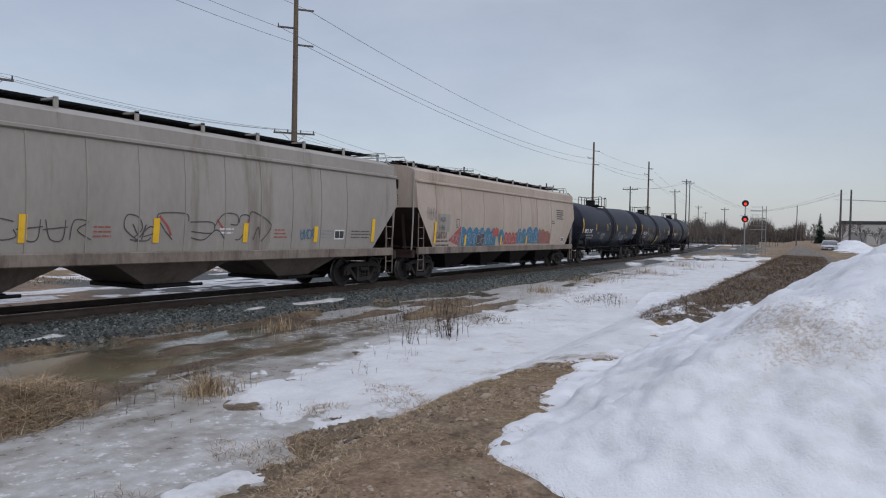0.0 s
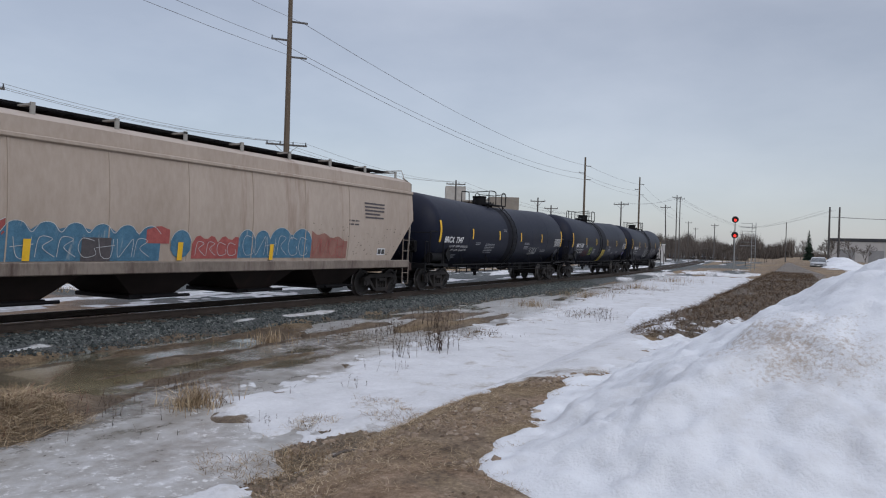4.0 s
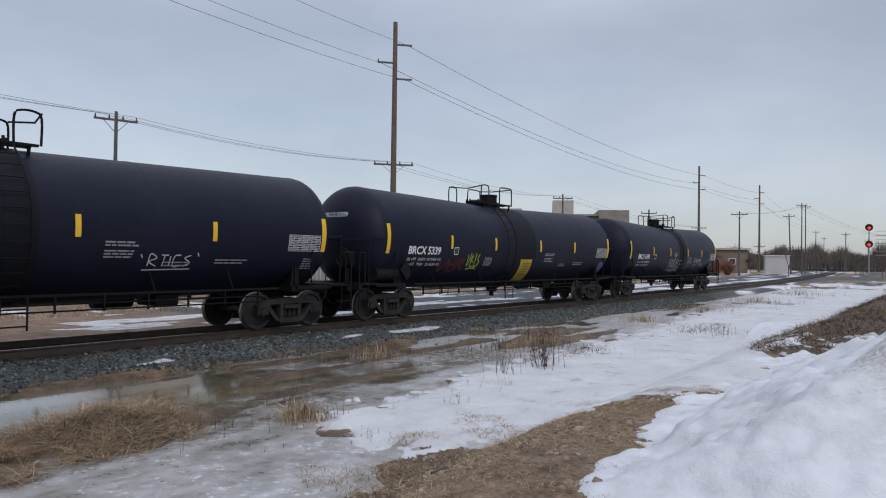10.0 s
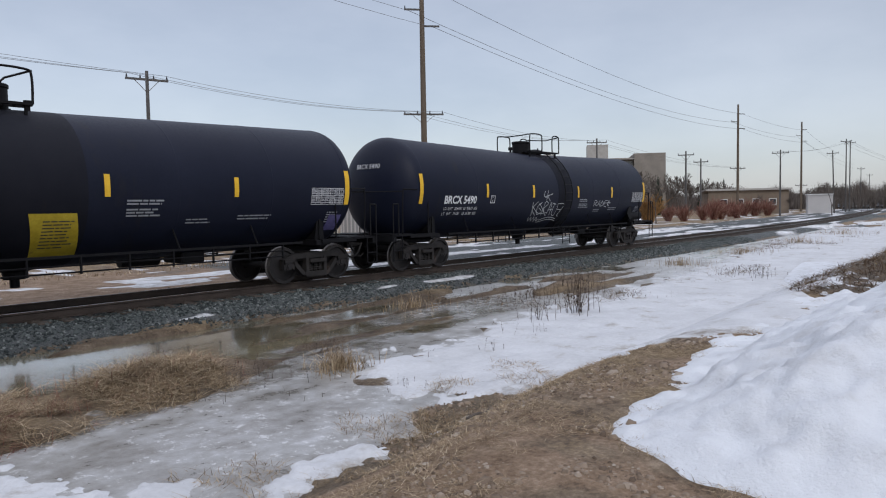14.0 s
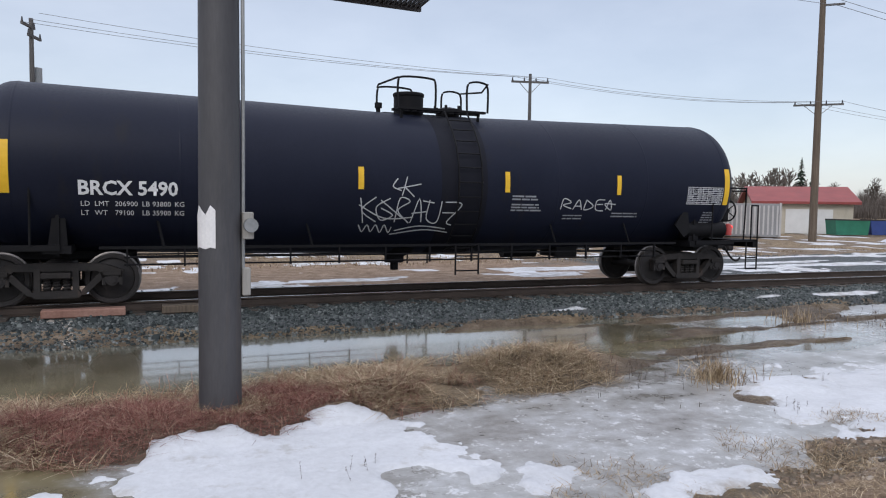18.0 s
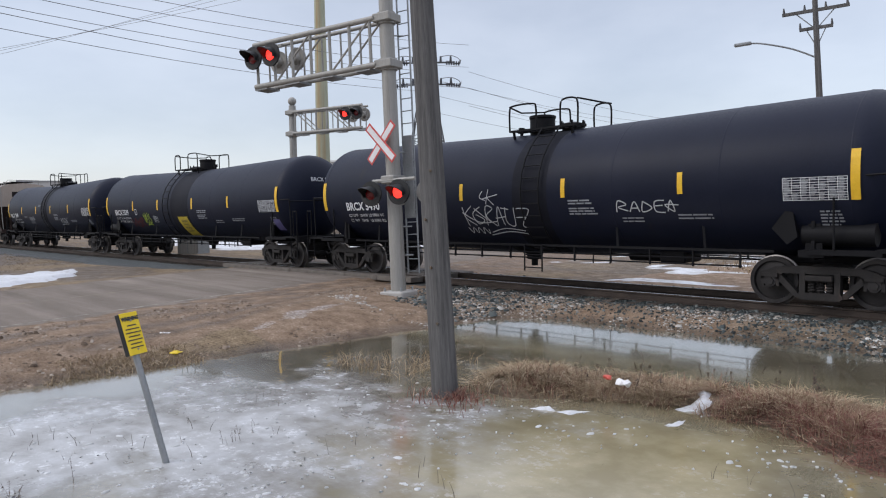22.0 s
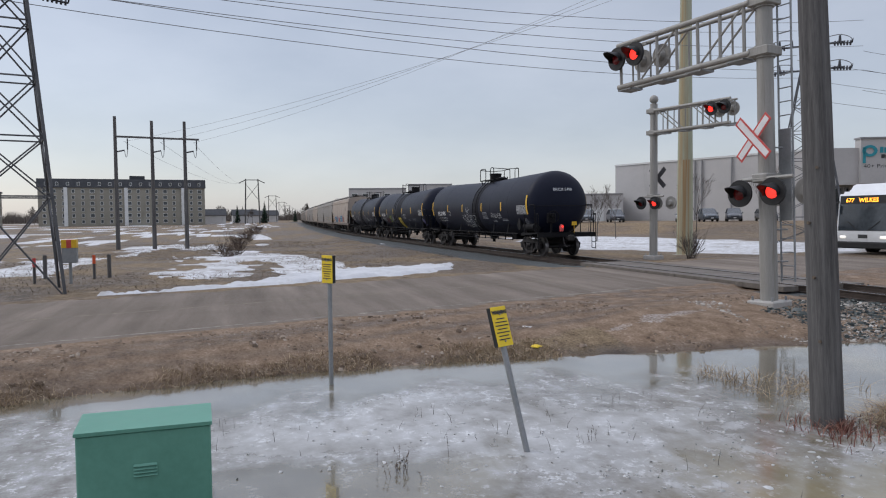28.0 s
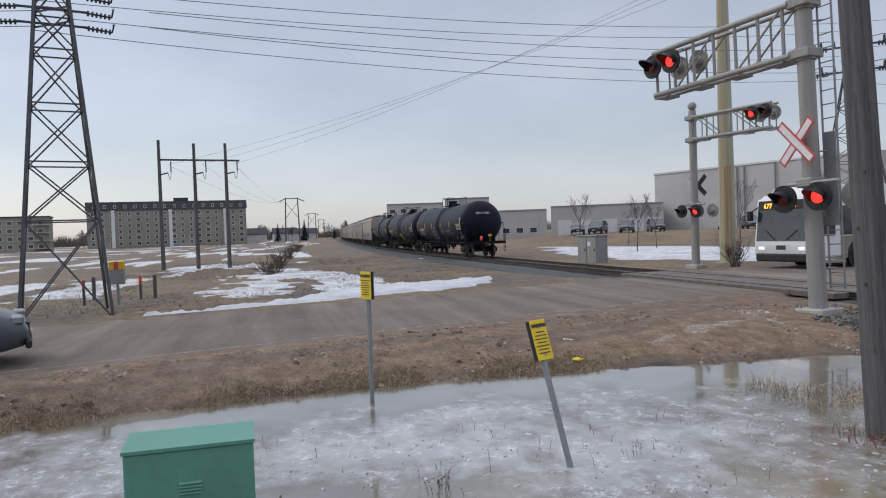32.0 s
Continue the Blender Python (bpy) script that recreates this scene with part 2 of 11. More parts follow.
M_WHITE = surface("white_sign_face", (0.60, 0.59, 0.60), (0.74, 0.73, 0.73), 0.5, 0, 3, 40, bump_by=0)
M_REDGLOW = glow("lit_red_lens", (1.0, 0.035, 0.025), 1.9, (0.3, 0.0, 0.0))
M_REDLENS = surface("unlit_red_lens", (0.10, 0.006, 0.008), (0.16, 0.010, 0.012), 0.25, 0, 3, 30, bump_by=0)
M_MATTE = surface("matte_black_housing", (0.012, 0.012, 0.013), (0.022, 0.022, 0.023), 0.6, 0, 5, 40, bump_by=0)
M_GLASS = surface("dark_window_glass", (0.02, 0.025, 0.03), (0.05, 0.06, 0.07), 0.12, 0, 0.6, 5, bump_by=0, spec=0.8)
M_CONC = surface("weathered_concrete", (0.30, 0.285, 0.265), (0.42, 0.40, 0.375), 0.85, 0, 1.5, 25, (0.22, 0.20, 0.18), 0.6, 0.2)


# ---- mesh tools ----
def part(name, bm, material, parent=None, label="", smooth=False):
    """Links a bmesh as one mesh object, under a thing or a part."""
    me = bpy.data.meshes.new(name)
    bm.normal_update()
    bm.to_mesh(me)
    bm.free()
    me.materials.append(material)
    if smooth:
        me.shade_smooth()
        me.set_sharp_from_angle(angle=radians(40))
    ob = new(name, me)
    if parent:
        ob.parent = parent
    if label:
        ob["label"] = label
    return ob


def share(ob, m, parent=None):
    """Another piece on the same mesh."""
    o = new(ob.name.split(".")[0], ob.data)
    o.matrix_local = m
    o.parent = parent or ob.parent
    return o


def thing(name, m, label, category, group="", kind=""):
    ob = new(name)
    ob.matrix_world = m
    return tagged(ob, label, category, group, kind)


def box(bm, x0, x1, y0, y1, z0, z1, m=None, bevel=0.0):
    r = bmesh.ops.create_cube(bm, size=1.0)
    t = Matrix.Translation(((x0 + x1) / 2, (y0 + y1) / 2, (z0 + z1) / 2)) @ Matrix.Diagonal((x1 - x0, y1 - y0, z1 - z0, 1))
    bmesh.ops.transform(bm, matrix=(m @ t) if m else t, verts=r["verts"])
    if bevel:
        es = {e for v in r["verts"] for e in v.link_edges}
        bmesh.ops.bevel(bm, geom=list(es), offset=bevel, segments=1, affect="EDGES")
    return bm


def rod(bm, a, b, r, r2=None, n=8, caps=True):
    """A round bar from a to b."""
    a, b = Vector(a), Vector(b)
    d = b - a
    q = d.to_track_quat("Z", "Y").to_matrix().to_4x4()
    bmesh.ops.create_cone(bm, cap_ends=caps, segments=n, radius1=r, radius2=r if r2 is None else r2, depth=d.length,
                          matrix=Matrix.Translation((a + b) / 2) @ q)
    return bm


def bar(bm, a, b, w, h):
    """A rectangular bar from a to b."""
    a, b = Vector(a), Vector(b)
    d = b - a
    q = d.to_track_quat("X", "Z").to_matrix().to_4x4()
    bmesh.ops.create_cube(bm, size=1.0, matrix=Matrix.Translation((a + b) / 2) @ q @ Matrix.Diagonal((d.length, w, h, 1)))
    return bm


def pipe(bm, pts, r, n=6):
    """A bent tube through points."""
    pts = [Vector(p) for p in pts]
    rings = []
    for i, p in enumerate(pts):
        d = (pts[min(i + 1, len(pts) - 1)] - pts[max(i - 1, 0)]).normalized()
        u = d.orthogonal().normalized() if abs(d.z) > 0.9 else d.cross(Vector((0, 0, 1))).normalized()
        v = d.cross(u)
        rings.append([bm.verts.new(p + r * (math.cos(k * math.tau / n) * u + math.sin(k * math.tau / n) * v)) for k in range(n)])
    for a, b in zip(rings, rings[1:]):
        for k in range(n):
            bm.faces.new((a[k], a[(k + 1) % n], b[(k + 1) % n], b[k]))
    bm.faces.new(rings[0][::-1])
    bm.faces.new(rings[-1])
    return bm


def lathe(bm, profile, n=48, m=None):
    """Turns (x, radius) pairs about the x axis."""
    m = m or Matrix()
    rings = []
    for x, r in profile:
        if r < 1e-5:
            rings.append([bm.verts.new(m @ Vector((x, 0, 0)))])
        else:
            rings.append([bm.verts.new(m @ Vector((x, r * math.sin(k * math.tau / n), r * math.cos(k * math.tau / n)))) for k in range(n)])
    for a, b in zip(rings, rings[1:]):
        for k in range(n):
            i, j = k, (k + 1) % n
            f = [a[i % len(a)], a[j % len(a)], b[j % len(b)], b[i % len(b)]]
            f = [v for q, v in enumerate(f) if v not in f[:q]]
            if len(f) > 2:
                bm.faces.new(f)
    return bm


def prism(bm, outline, axis_len, m=None):
    """An outline in x, z extruded along y, centred."""
    m = m or Matrix()
    fr = [bm.verts.new(m @ Vector((x, -axis_len / 2, z))) for x, z in outline]
    bk = [bm.verts.new(m @ Vector((x, axis_len / 2, z))) for x, z in outline]
    n = len(outline)
    for i in range(n):
        bm.faces.new((fr[i], fr[(i + 1) % n], bk[(i + 1) % n], bk[i]))
    bm.faces.new(fr[::-1])
    bm.faces.new(bk)
    return bm


def B():
    return bmesh.new()


def raw_mesh(name, verts, faces, material, smooth=False):
    me = bpy.data.meshes.new(name)
    me.from_pydata(verts, [], faces)
    me.materials.append(material)
    if smooth:
        me.shade_smooth()
    return new(name, me)


def tri_mesh(name, v, f, material):
    """A mesh from numpy arrays of vertices and triangles."""
    me = bpy.data.meshes.new(name)
    me.vertices.add(len(v))
    me.vertices.foreach_set("co", np.asarray(v, np.float32).ravel())
    me.loops.add(f.size)
    me.polygons.add(len(f))
    me.loops.foreach_set("vertex_index", f.astype(np.int32).ravel())
    me.polygons.foreach_set("loop_start", np.arange(0, f.size, f.shape[1], dtype=np.int32))
    me.update(calc_edges=True)
    me.materials.append(material)
    return new(name, me)


def hash2(ix, iy, seed):
    h = np.sin(ix * 127.1 + iy * 311.7 + seed * 74.7) * 43758.5453
    return h - np.floor(h)


def vnoise(x, y, seed=0):
    ix, iy = np.floor(x), np.floor(y)
    fx, fy = x - ix, y - iy
    fx, fy = fx * fx * (3 - 2 * fx), fy * fy * (3 - 2 * fy)
    a, b = hash2(ix, iy, seed), hash2(ix + 1, iy, seed)
    c, d = hash2(ix, iy + 1, seed), hash2(ix + 1, iy + 1, seed)
    return (a * (1 - fx) + b * fx) * (1 - fy) + (c * (1 - fx) + d * fx) * fy


def fbm(x, y, octaves=4, seed=0):
    s, amp, tot = 0, 1.0, 0
    for o in range(octaves):
        s = s + amp * vnoise(x * 2 ** o + 17.3 * o, y * 2 ** o - 9.1 * o, seed + o)
        tot += amp
        amp *= 0.5
    return s / tot


def step(a, b, v):
    t = np.clip((v - a) / (b - a), 0, 1)
    return t * t * (3 - 2 * t)


def inside(x, y, poly):
    """Signed distance to a polygon, positive inside."""
    best, odd = np.full(np.shape(x), 1e9), np.zeros(np.shape(x), bool)
    n = len(poly)
    for i in range(n):
        (ax, ay), (bx, by) = poly[i], poly[(i + 1) % n]
        dx, dy = bx - ax, by - ay
        t = np.clip(((x - ax) * dx + (y - ay) * dy) / (dx * dx + dy * dy), 0, 1)
        best = np.minimum(best, np.hypot(x - ax - t * dx, y - ay - t * dy))
        cross = (ay > y) != (by > y)
        odd ^= cross & (x < dx * (y - ay) / (dy if abs(dy) > 1e-9 else 1e-9) + ax)
    return np.where(odd, best, -best)


# ---- plan: track line, road, ground heights ----
TRACK = [(-2500, 200), (-1200, 98), (-600, 48.5), (-300, 25), (-150, 15.8), (-85, 13.2), (-50, 13.3), (-30, 13.8), (-10, 14.45),
         (0, 14.5), (10, 14.1), (20, 13.4), (35, 12.65), (60, 12.0), (85, 12.0), (110, 12.6), (150, 14.2), (200, 17), (300, 24),
         (600, 50), (2500, 230)]
TX = np.array([p[0] for p in TRACK], float)
TY = np.array([p[1] for p in TRACK], float)
TS = np.gradient(TY, TX)


def near_rail(x):
    """y of the rail nearer to the camera, on a smooth curve."""
    x = np.asarray(x, float)
    i = np.clip(np.searchsorted(TX, x) - 1, 0, len(TX) - 2)
    h = TX[i + 1] - TX[i]
    t = np.clip((x - TX[i]) / h, 0, 1)
    return ((1 + 2 * t) * (1 - t) ** 2 * TY[i] + t * (1 - t) ** 2 * h * TS[i] + t * t * (3 - 2 * t) * TY[i + 1]
            + t * t * (t - 1) * h * TS[i + 1])


GAUGE = 1.505
WATER = -0.45
ROAD_P, ROAD_D = (-14.0, 1.7), (-0.295, 0.9555)


def road_uv(x, y):
    """Metres along the road and across it from its edge nearer to the camera."""
    dx, dy = x - ROAD_P[0], y - ROAD_P[1]
    return dx * ROAD_D[0] + dy * ROAD_D[1], -dx * ROAD_D[1] + dy * ROAD_D[0]


ROAD_W = 6.8
SNOW_SHEET = [(7.2, 6.4), (8.1, 6.9), (9.3, 6.6), (11.3, 7.2), (15.4, 7.1), (24.8, 7.3), (40, 8.5), (62, 9.0), (72, 6.0), (72, 2.5), (33, 3.1),
              (20.5, 2.9), (18.0, 3.1), (14.3, 2.5), (12.6, 1.6), (11.0, 1.2), (10.2, 2.3), (8.9, 3.0), (7.7, 4.0), (7.3, 4.9), (7.0, 5.6)]
SNOW_SCRAPS = [[(0.5, 7.0), (1.1, 7.2), (1.3, 6.95), (1.56, 6.9), (1.95, 7.2), (2.05, 7.4), (2.5, 7.4), (2.75, 7.0), (3.15, 6.5), (3.3, 5.9), (3.1, 5.4), (2.7, 5.0), (2.35, 4.6), (1.4, 4.85), (0.4, 5.5), (-0.2, 6.3)],
               [(3.1, 5.35), (3.5, 5.4), (3.9, 5.2), (3.7, 4.8), (3.3, 4.6), (3.05, 4.7)], [(4.1, 4.65), (4.65, 4.7), (5.15, 4.55), (5.1, 4.3), (4.7, 4.2), (4.35, 4.2), (3.85, 4.25)],
               [(-1.76, 6.54), (-1.53, 6.57), (-1.37, 6.4), (-1.09, 6.6), (-1.04, 6.4), (-1.14, 6.2), (-1.05, 5.93), (-1.3, 5.8), (-1.52, 6.1)],
               [(-0.68, 6.23), (-0.45, 6.4), (-0.26, 6.33), (-0.28, 6.15), (-0.51, 6.07)], [(-5.46, 6.62), (-5.3, 6.85), (-5.15, 6.71), (-4.9, 7.09), (-4.72, 7.06), (-4.97, 6.74)],
               [(-4.32, 7.65), (-4.18, 8.07), (-4.29, 8.45), (-4.08, 8.44), (-3.84, 8.0), (-4.04, 7.64)], [(-3.99, 7.05), (-3.99, 7.41), (-3.9, 7.53), (-3.83, 7.25)]]
SNOW_MELT = [(2.2, 5.65), (2.5, 5.68), (2.75, 5.4), (2.62, 5.2), (2.36, 5.07), (2.18, 5.2)]
SNOW_BITS = [[(-11.95, 6.4), (-12.95, 8.0), (-13.0, 9.3), (-12.6, 8.9), (-12.1, 7.7)], [(-11.75, 3.9), (-11.7, 5.6), (-11.95, 5.6), (-11.85, 4.5)],
             [(16, 12.35), (18.4, 12.2), (18.2, 11.9), (16.2, 12.05)], [(8.3, 12.55), (9.2, 12.6), (9.3, 12.42), (8.4, 12.38)], [(14.2, 12.45), (15.1, 12.45), (15.0, 12.28), (14.2, 12.32)]]
SNOW_ROAD = [(-20.8, -4.2), (-21.3, -2.4), (-23.5, -0.6), (-26.3, 1.8), (-28.9, 4.0), (-30.2, 9.0), (-27.4, 8.2), (-25.8, 6.4), (-24.6, 3.6), (-22.4, 0.6), (-20.9, -1.5)]
SNOW_RIDGE = [(-26.6, -2.5), (-33.5, -2.1), (-48.5, -1.0), (-49.5, 2.4), (-40.0, 1.7), (-32.5, 0.3), (-28.5, -0.3), (-26.2, -0.9)]
MUD = [(4.3, 5.1), (5.5, 4.75), (6.4, 5.1), (7.2, 4.8), (8.0, 3.8), (7.2, 3.3), (5.2, 3.6), (4.3, 3.9)]
DIRT_PATH = [(3.6, 4.3), (5.5, 4.1), (6.9, 3.6), (9.5, 3.0), (12, 2.8), (12, 1.5), (5, 0.5), (1.5, 2.8)]
WEED_BANK = [(14.1, 2.4), (18.2, 3.0), (24, 2.4), (39, 2.0), (80, 0.5), (120, -1.0), (66, -4.0), (30, -0.8), (15, 1.2)]


def berm_y(x):
    """The berm's middle line: it swings out round the pole."""
    return np.interp(x, (-7, -6, -4.7, -3.1, -2, 0, 2, 4, 6), (7.5, 7.6, 8.2, 8.3, 7.95, 7.85, 8.2, 8.3, 8.2))


def berm_half(x):
    return np.interp(x, (-7, -5.5, -4.7, -3.1, -2.2, 0, 2, 4, 6), (0.9, 0.8, 0.62, 0.55, 1.1, 1.5, 1.25, 1.2, 0.9))


def ground_z(x, y):
    d = near_rail(x) - y
    n = fbm(x * 0.9, y * 0.9, 4, 3) - 0.5
    nf = fbm(x * 3.1, y * 3.1, 3, 8) - 0.5
    # flat land, a little lower out in the field
    z = -0.2 - 0.35 * step(-28, -60, x) * step(12, 4, y) + 0.08 * n
    # ditch along the near side
    ditch = step(13.5, 11.5, y + (14.4 - near_rail(x))) * step(-13.0, -9.9, x - 0.10 * (y - 3)) * step(90, 60, x)
    low = -0.62 + 0.10 * n + 0.12 * step(12, 20, x) * step(2.0, 3.5, d)
    z = z * (1 - ditch) + low * ditch
    # mud bars rise from the ditch along the foot of the ballast
    mud = step(0.50, 0.60, fbm(x * 0.28, y * 1.5, 4, 44)) * step(4.0, 6.0, x) * step(26, 18, x) * step(7.6, 8.4, y) * step(1.4, 1.8, d)
    z = z + 0.20 * mud * ditch
    # grassy berm with the steel pole
    berm = np.exp(-((y - berm_y(x)) / berm_half(x)) ** 4) * step(-7.4, -6.0, x) * step(7.6, 5.2, x)
    z = z + berm * (0.25 + 0.30 * n)
    # firm ground on which the camera stands, wider towards the right
    bank = step(5.2, 2.4, np.hypot(x * np.where(x < 0, 0.95, 0.35), y)) 
    bank = np.maximum(bank, step(4.6, 2.4, y - 0.10 * np.clip(x - 4, -3, 3) + 0.05 * np.clip(x - 8, 0, 100)) * step(0.0, 2.5, x))
    z = z * (1 - bank) + (0.12 + 0.10 * n) * bank
    md = step(-0.35, 0.35, inside(x, y, MUD) + 0.8 * n)
    z = z * (1 - md) + np.maximum(z, -0.435 + 0.07 * n + 0.05 * nf) * md
    ss = step(-0.5, 0.3, inside(x, y, SNOW_SHEET) + 0.9 * n)
    z = z * (1 - ss) + np.maximum(z + 0.02, -0.415 + 0.08 * n + 0.05 * nf) * ss
    z = z + step(-0.2, 1.0, inside(x, y, WEED_BANK)) * (0.12 + 0.006 * np.clip(x - 20, 0, 80))
    z = z + step(70, 110, x) * step(3, -4, y) * 0.6
    # raised car park before the far warehouse
    az = np.degrees(np.arctan2(-x, np.maximum(y, 1e-3)))
    z = z + 1.1 * step(80, 93, np.hypot(x, y)) * step(38, 44, az) * step(72, 66, az) * (y > 0) * (x < 0)
    # road and its shoulders
    u, v = road_uv(x, y)
    road = step(-3.1, -0.6, v + 0.6 * n) * step(ROAD_W + 2.5, ROAD_W + 0.4, v)
    road = np.maximum(road, step(-5.2, -2.0, v + n) * step(ROAD_W + 2.5, ROAD_W, v) * step(6.0, 8.2, y) * step(14.5, 13.0, y))
    zr = -0.03 - 0.02 * np.abs(v / ROAD_W - 0.5) + 0.04 * n * step(0, -0.8, v)
    z = z * (1 - road) + zr * road
    # ballast bed
    foot = 2.1 - 0.62 * step(-7.2, -5.6, x) * step(2.2, 0.4, x)
    bed = step(foot, foot - 1.25, d + 0.25 * n) * step(-3.9, -2.4, d)
    notroad = 1 - step(-0.8, 0.2, v) * step(ROAD_W + 0.8, ROAD_W - 0.2, v)
    zb = -0.205 + 0.02 * nf
    z = np.where(notroad > 0.5, z * (1 - bed) + zb * bed, np.where((d < 1.2) & (d > -2.6), -0.11, z))
    z = z + 0.03 * nf * (1 - road)
    return z


def axis(breaks):
    out = []
    for a, b, s in breaks:
        out += list(np.arange(a, b, s))
    return np.array(out + [breaks[-1][1]])


GX = axis([(-3000, -300, 150), (-300, -80, 10), (-80, -30, 1.0), (-30, -14, 0.4), (-14, 18, 0.13), (18, 40, 0.3), (40, 100, 1.2), (100, 300, 10), (300, 3000, 150)])
GY = axis([(-3000, -200, 150), (-200, -30, 8), (-30, -8, 0.8), (-8, 0, 0.25), (0, 15, 0.12), (15, 24, 0.4), (24, 60, 1.2), (60, 220, 8), (220, 3000, 150)])
gx, gy = np.meshgrid(GX, GY)
gz = ground_z(gx, gy)
nx, ny = len(GX), len(GY)
gv = np.stack([gx.ravel(), gy.ravel(), gz.ravel()], 1)
ii = np.arange(nx * ny).reshape(ny, nx)
gf = np.stack([ii[:-1, :-1].ravel(), ii[:-1, 1:].ravel(), ii[1:, 1:].ravel(), ii[1:, :-1].ravel()], 1)

# cover masks of the ground: snow, dry grass, asphalt, ballast
gd = near_rail(gx) - gy
gu, gvv = road_uv(gx, gy)
rough = fbm(gx * 0.5, gy * 0.5, 5, 21) - 0.5
fine = fbm(gx * 2.3, gy * 2.3, 4, 31) - 0.5
snow = step(-0.15, 0.15, inside(gx, gy, SNOW_SHEET) + 0.9 * rough + 0.7 * fine)
snow = np.maximum(snow, step(-0.1, 0.3, inside(gx, gy, SNOW_RIDGE) + 4.5 * rough + 1.2 * fine))
for bit in SNOW_BITS:
    snow = np.maximum(snow, (0.44 if bit[0][0] < -10 else 1.0) * step(-0.10, 0.10, inside(gx, gy, bit) + (0.1 * rough + 0.15 * fine if bit[0][0] > 8 else 0.2 * rough + 0.5 * fine)))
verge = (gy > 22.5) & (gy < 42) & (gx > -18)
snow = np.maximum(snow, verge * step(0.11, 0.14, rough + 0.3 * fine))
snow = np.maximum(snow, (gx > 2) * ((gd < -2.4) & (gd > -4.2)) * step(0.12, 0.16, rough + 0.4 * fine) * (gvv < -1))
snow = np.maximum(snow, step(-1, 1.5, inside(gx, gy, [(-33, 23.5), (-27.5, 28), (-36, 40), (-60, 36), (-75, 28), (-50, 21), (-40, 20.5)]) + 5 * rough))
fld = (gx < -27) & (gy < 11)
snow = np.maximum(snow, fld * step(0.09, 0.13, (fbm(gx * 0.09, gy * 0.35, 4, 5) - 0.5) + 0.15 * fine))
snow = np.maximum(snow, (gx > 18) * (gd > 2.5) * (gy > 1.5) * (gx < 90) * step(0.0, 0.07, (fbm(gx * 0.16, gy * 0.6, 4, 15) - 0.47) + 0.1 * fine))
snow = snow * (1 - step(-1.0, 1.5, inside(gx, gy, [(-420, 36), (-260, 17), (-124, 4.9), (-67, 2.2), (-45, 3.2), (-41, 7.3), (-46, 11.5), (-124, 13), (-260, 20)]) + 4 * rough))
asphalt = step(-0.1, 0.15, gvv + 0.5 * fine) * step(ROAD_W + 0.15, ROAD_W - 0.15, gvv + 0.4 * fine) * (gu < 26)
lot = step(27.5, 28.5, gy) * step(75, 60, gy) * (gx > -46) * (gx < -6)
asphalt = np.maximum(asphalt, lot * 0.85)
ballast = step(2.05, 1.75, gd - 1.0 * step(-26, -34, gx) + 0.5 * fine + 0.5 * step(-7.2, -5.6, gx) * step(2.2, 0.4, gx)) * step(-3.2, -2.7, gd + 0.4 * fine) * (1 - step(-1.6, -0.6, gvv) * step(ROAD_W + 1.4, ROAD_W + 0.6, gvv))
ballast = np.maximum(ballast, 0.5 * step(0.4, -0.4, np.hypot((gx + 11.5) / 2.4, (gy - 11.8) / 1.6) - 1 + 0.8 * fine))
ballast = ballast * (1 - 0.7 * step(0.5, -4.5, gx + 1.5 * rough) * step(0.35, 0.8, gd) * (gx > -16))
dirt = step(-3.6, -2.6, gvv + 0.9 * rough) * step(0.3, -0.2, gvv) * (gx > -30)
dirt = np.maximum(dirt, step(-0.3, 0.5, inside(gx, gy, DIRT_PATH) + 0.8 * rough) * np.clip(0.55 + 1.1 * rough + 1.3 * fine, 0.1, 0.95))
dirt = np.maximum(dirt, (gy < 14) * (gy > 6.5) * step(-6.5, -5.0, gvv + rough * 2) * step(0.3, -0.2, gvv))
dirt = np.maximum(dirt, 0.9 * step(-2.5, -8, gx + 2 * rough) * (gx > -16) * step(0.4, 1.0, gd) * step(9.4, 10.2, gy))
lane = step(16.6, 17.2, gy + 0.3 * fine - (near_rail(gx) - 14.0)) * step(25.5, 24.0, gy + 1.5 * rough - (near_rail(gx) - 14.0)) * (gx > -12)
dirt = np.maximum(dirt, 0.8 * lane)
ballast = np.maximum(ballast, 0.75 * lane * step(8, 20, gx + 6 * rough))
yard = step(-3.0, -4.0, gd) * step(-9.5, -7.5, gd + 2 * rough) * step(24, 34, gx)
ballast = np.maximum(ballast, 0.8 * yard)
snow = snow * (1 - 0.75 * yard)
snow = np.maximum(snow, lane * step(0.09, 0.12, (fbm(gx * 0.15, gy * 0.8, 4, 55) - 0.5) + 0.1 * fine))
# wheel ruts along the road's edge
rut = np.zeros_like(gx)
for v0, wd, k in ((-0.35, 0.14, 1), (-0.75, 0.20, 5), (-1.15, 0.14, 2), (-1.70, 0.22, 3), (-2.3, 0.14, 4)):
    wob = v0 + 0.5 * (fbm(gu * 0.22, gu * 0 + k, 3, 60 + k) - 0.5)
    rut = np.maximum(rut, np.exp(-((gvv - wob) / wd) ** 2) * step(0.30, 0.50, fbm(gu * 0.35, gvv * 2.0, 3, 70 + k)))
rut = rut * dirt * (gx < -8)
wet_or_dark = step(WATER + 0.14, WATER + 0.02, gz + 0.06 * fine) * (1 - snow) * (gx > -13) * (gx < 60) * (gy < 14)
grass = 1 - step(-0.1, 0.25, rough * 0.8 + 0.1)
grass = np.maximum(grass, step(-0.2, 0.5, inside(gx, gy, WEED_BANK)))
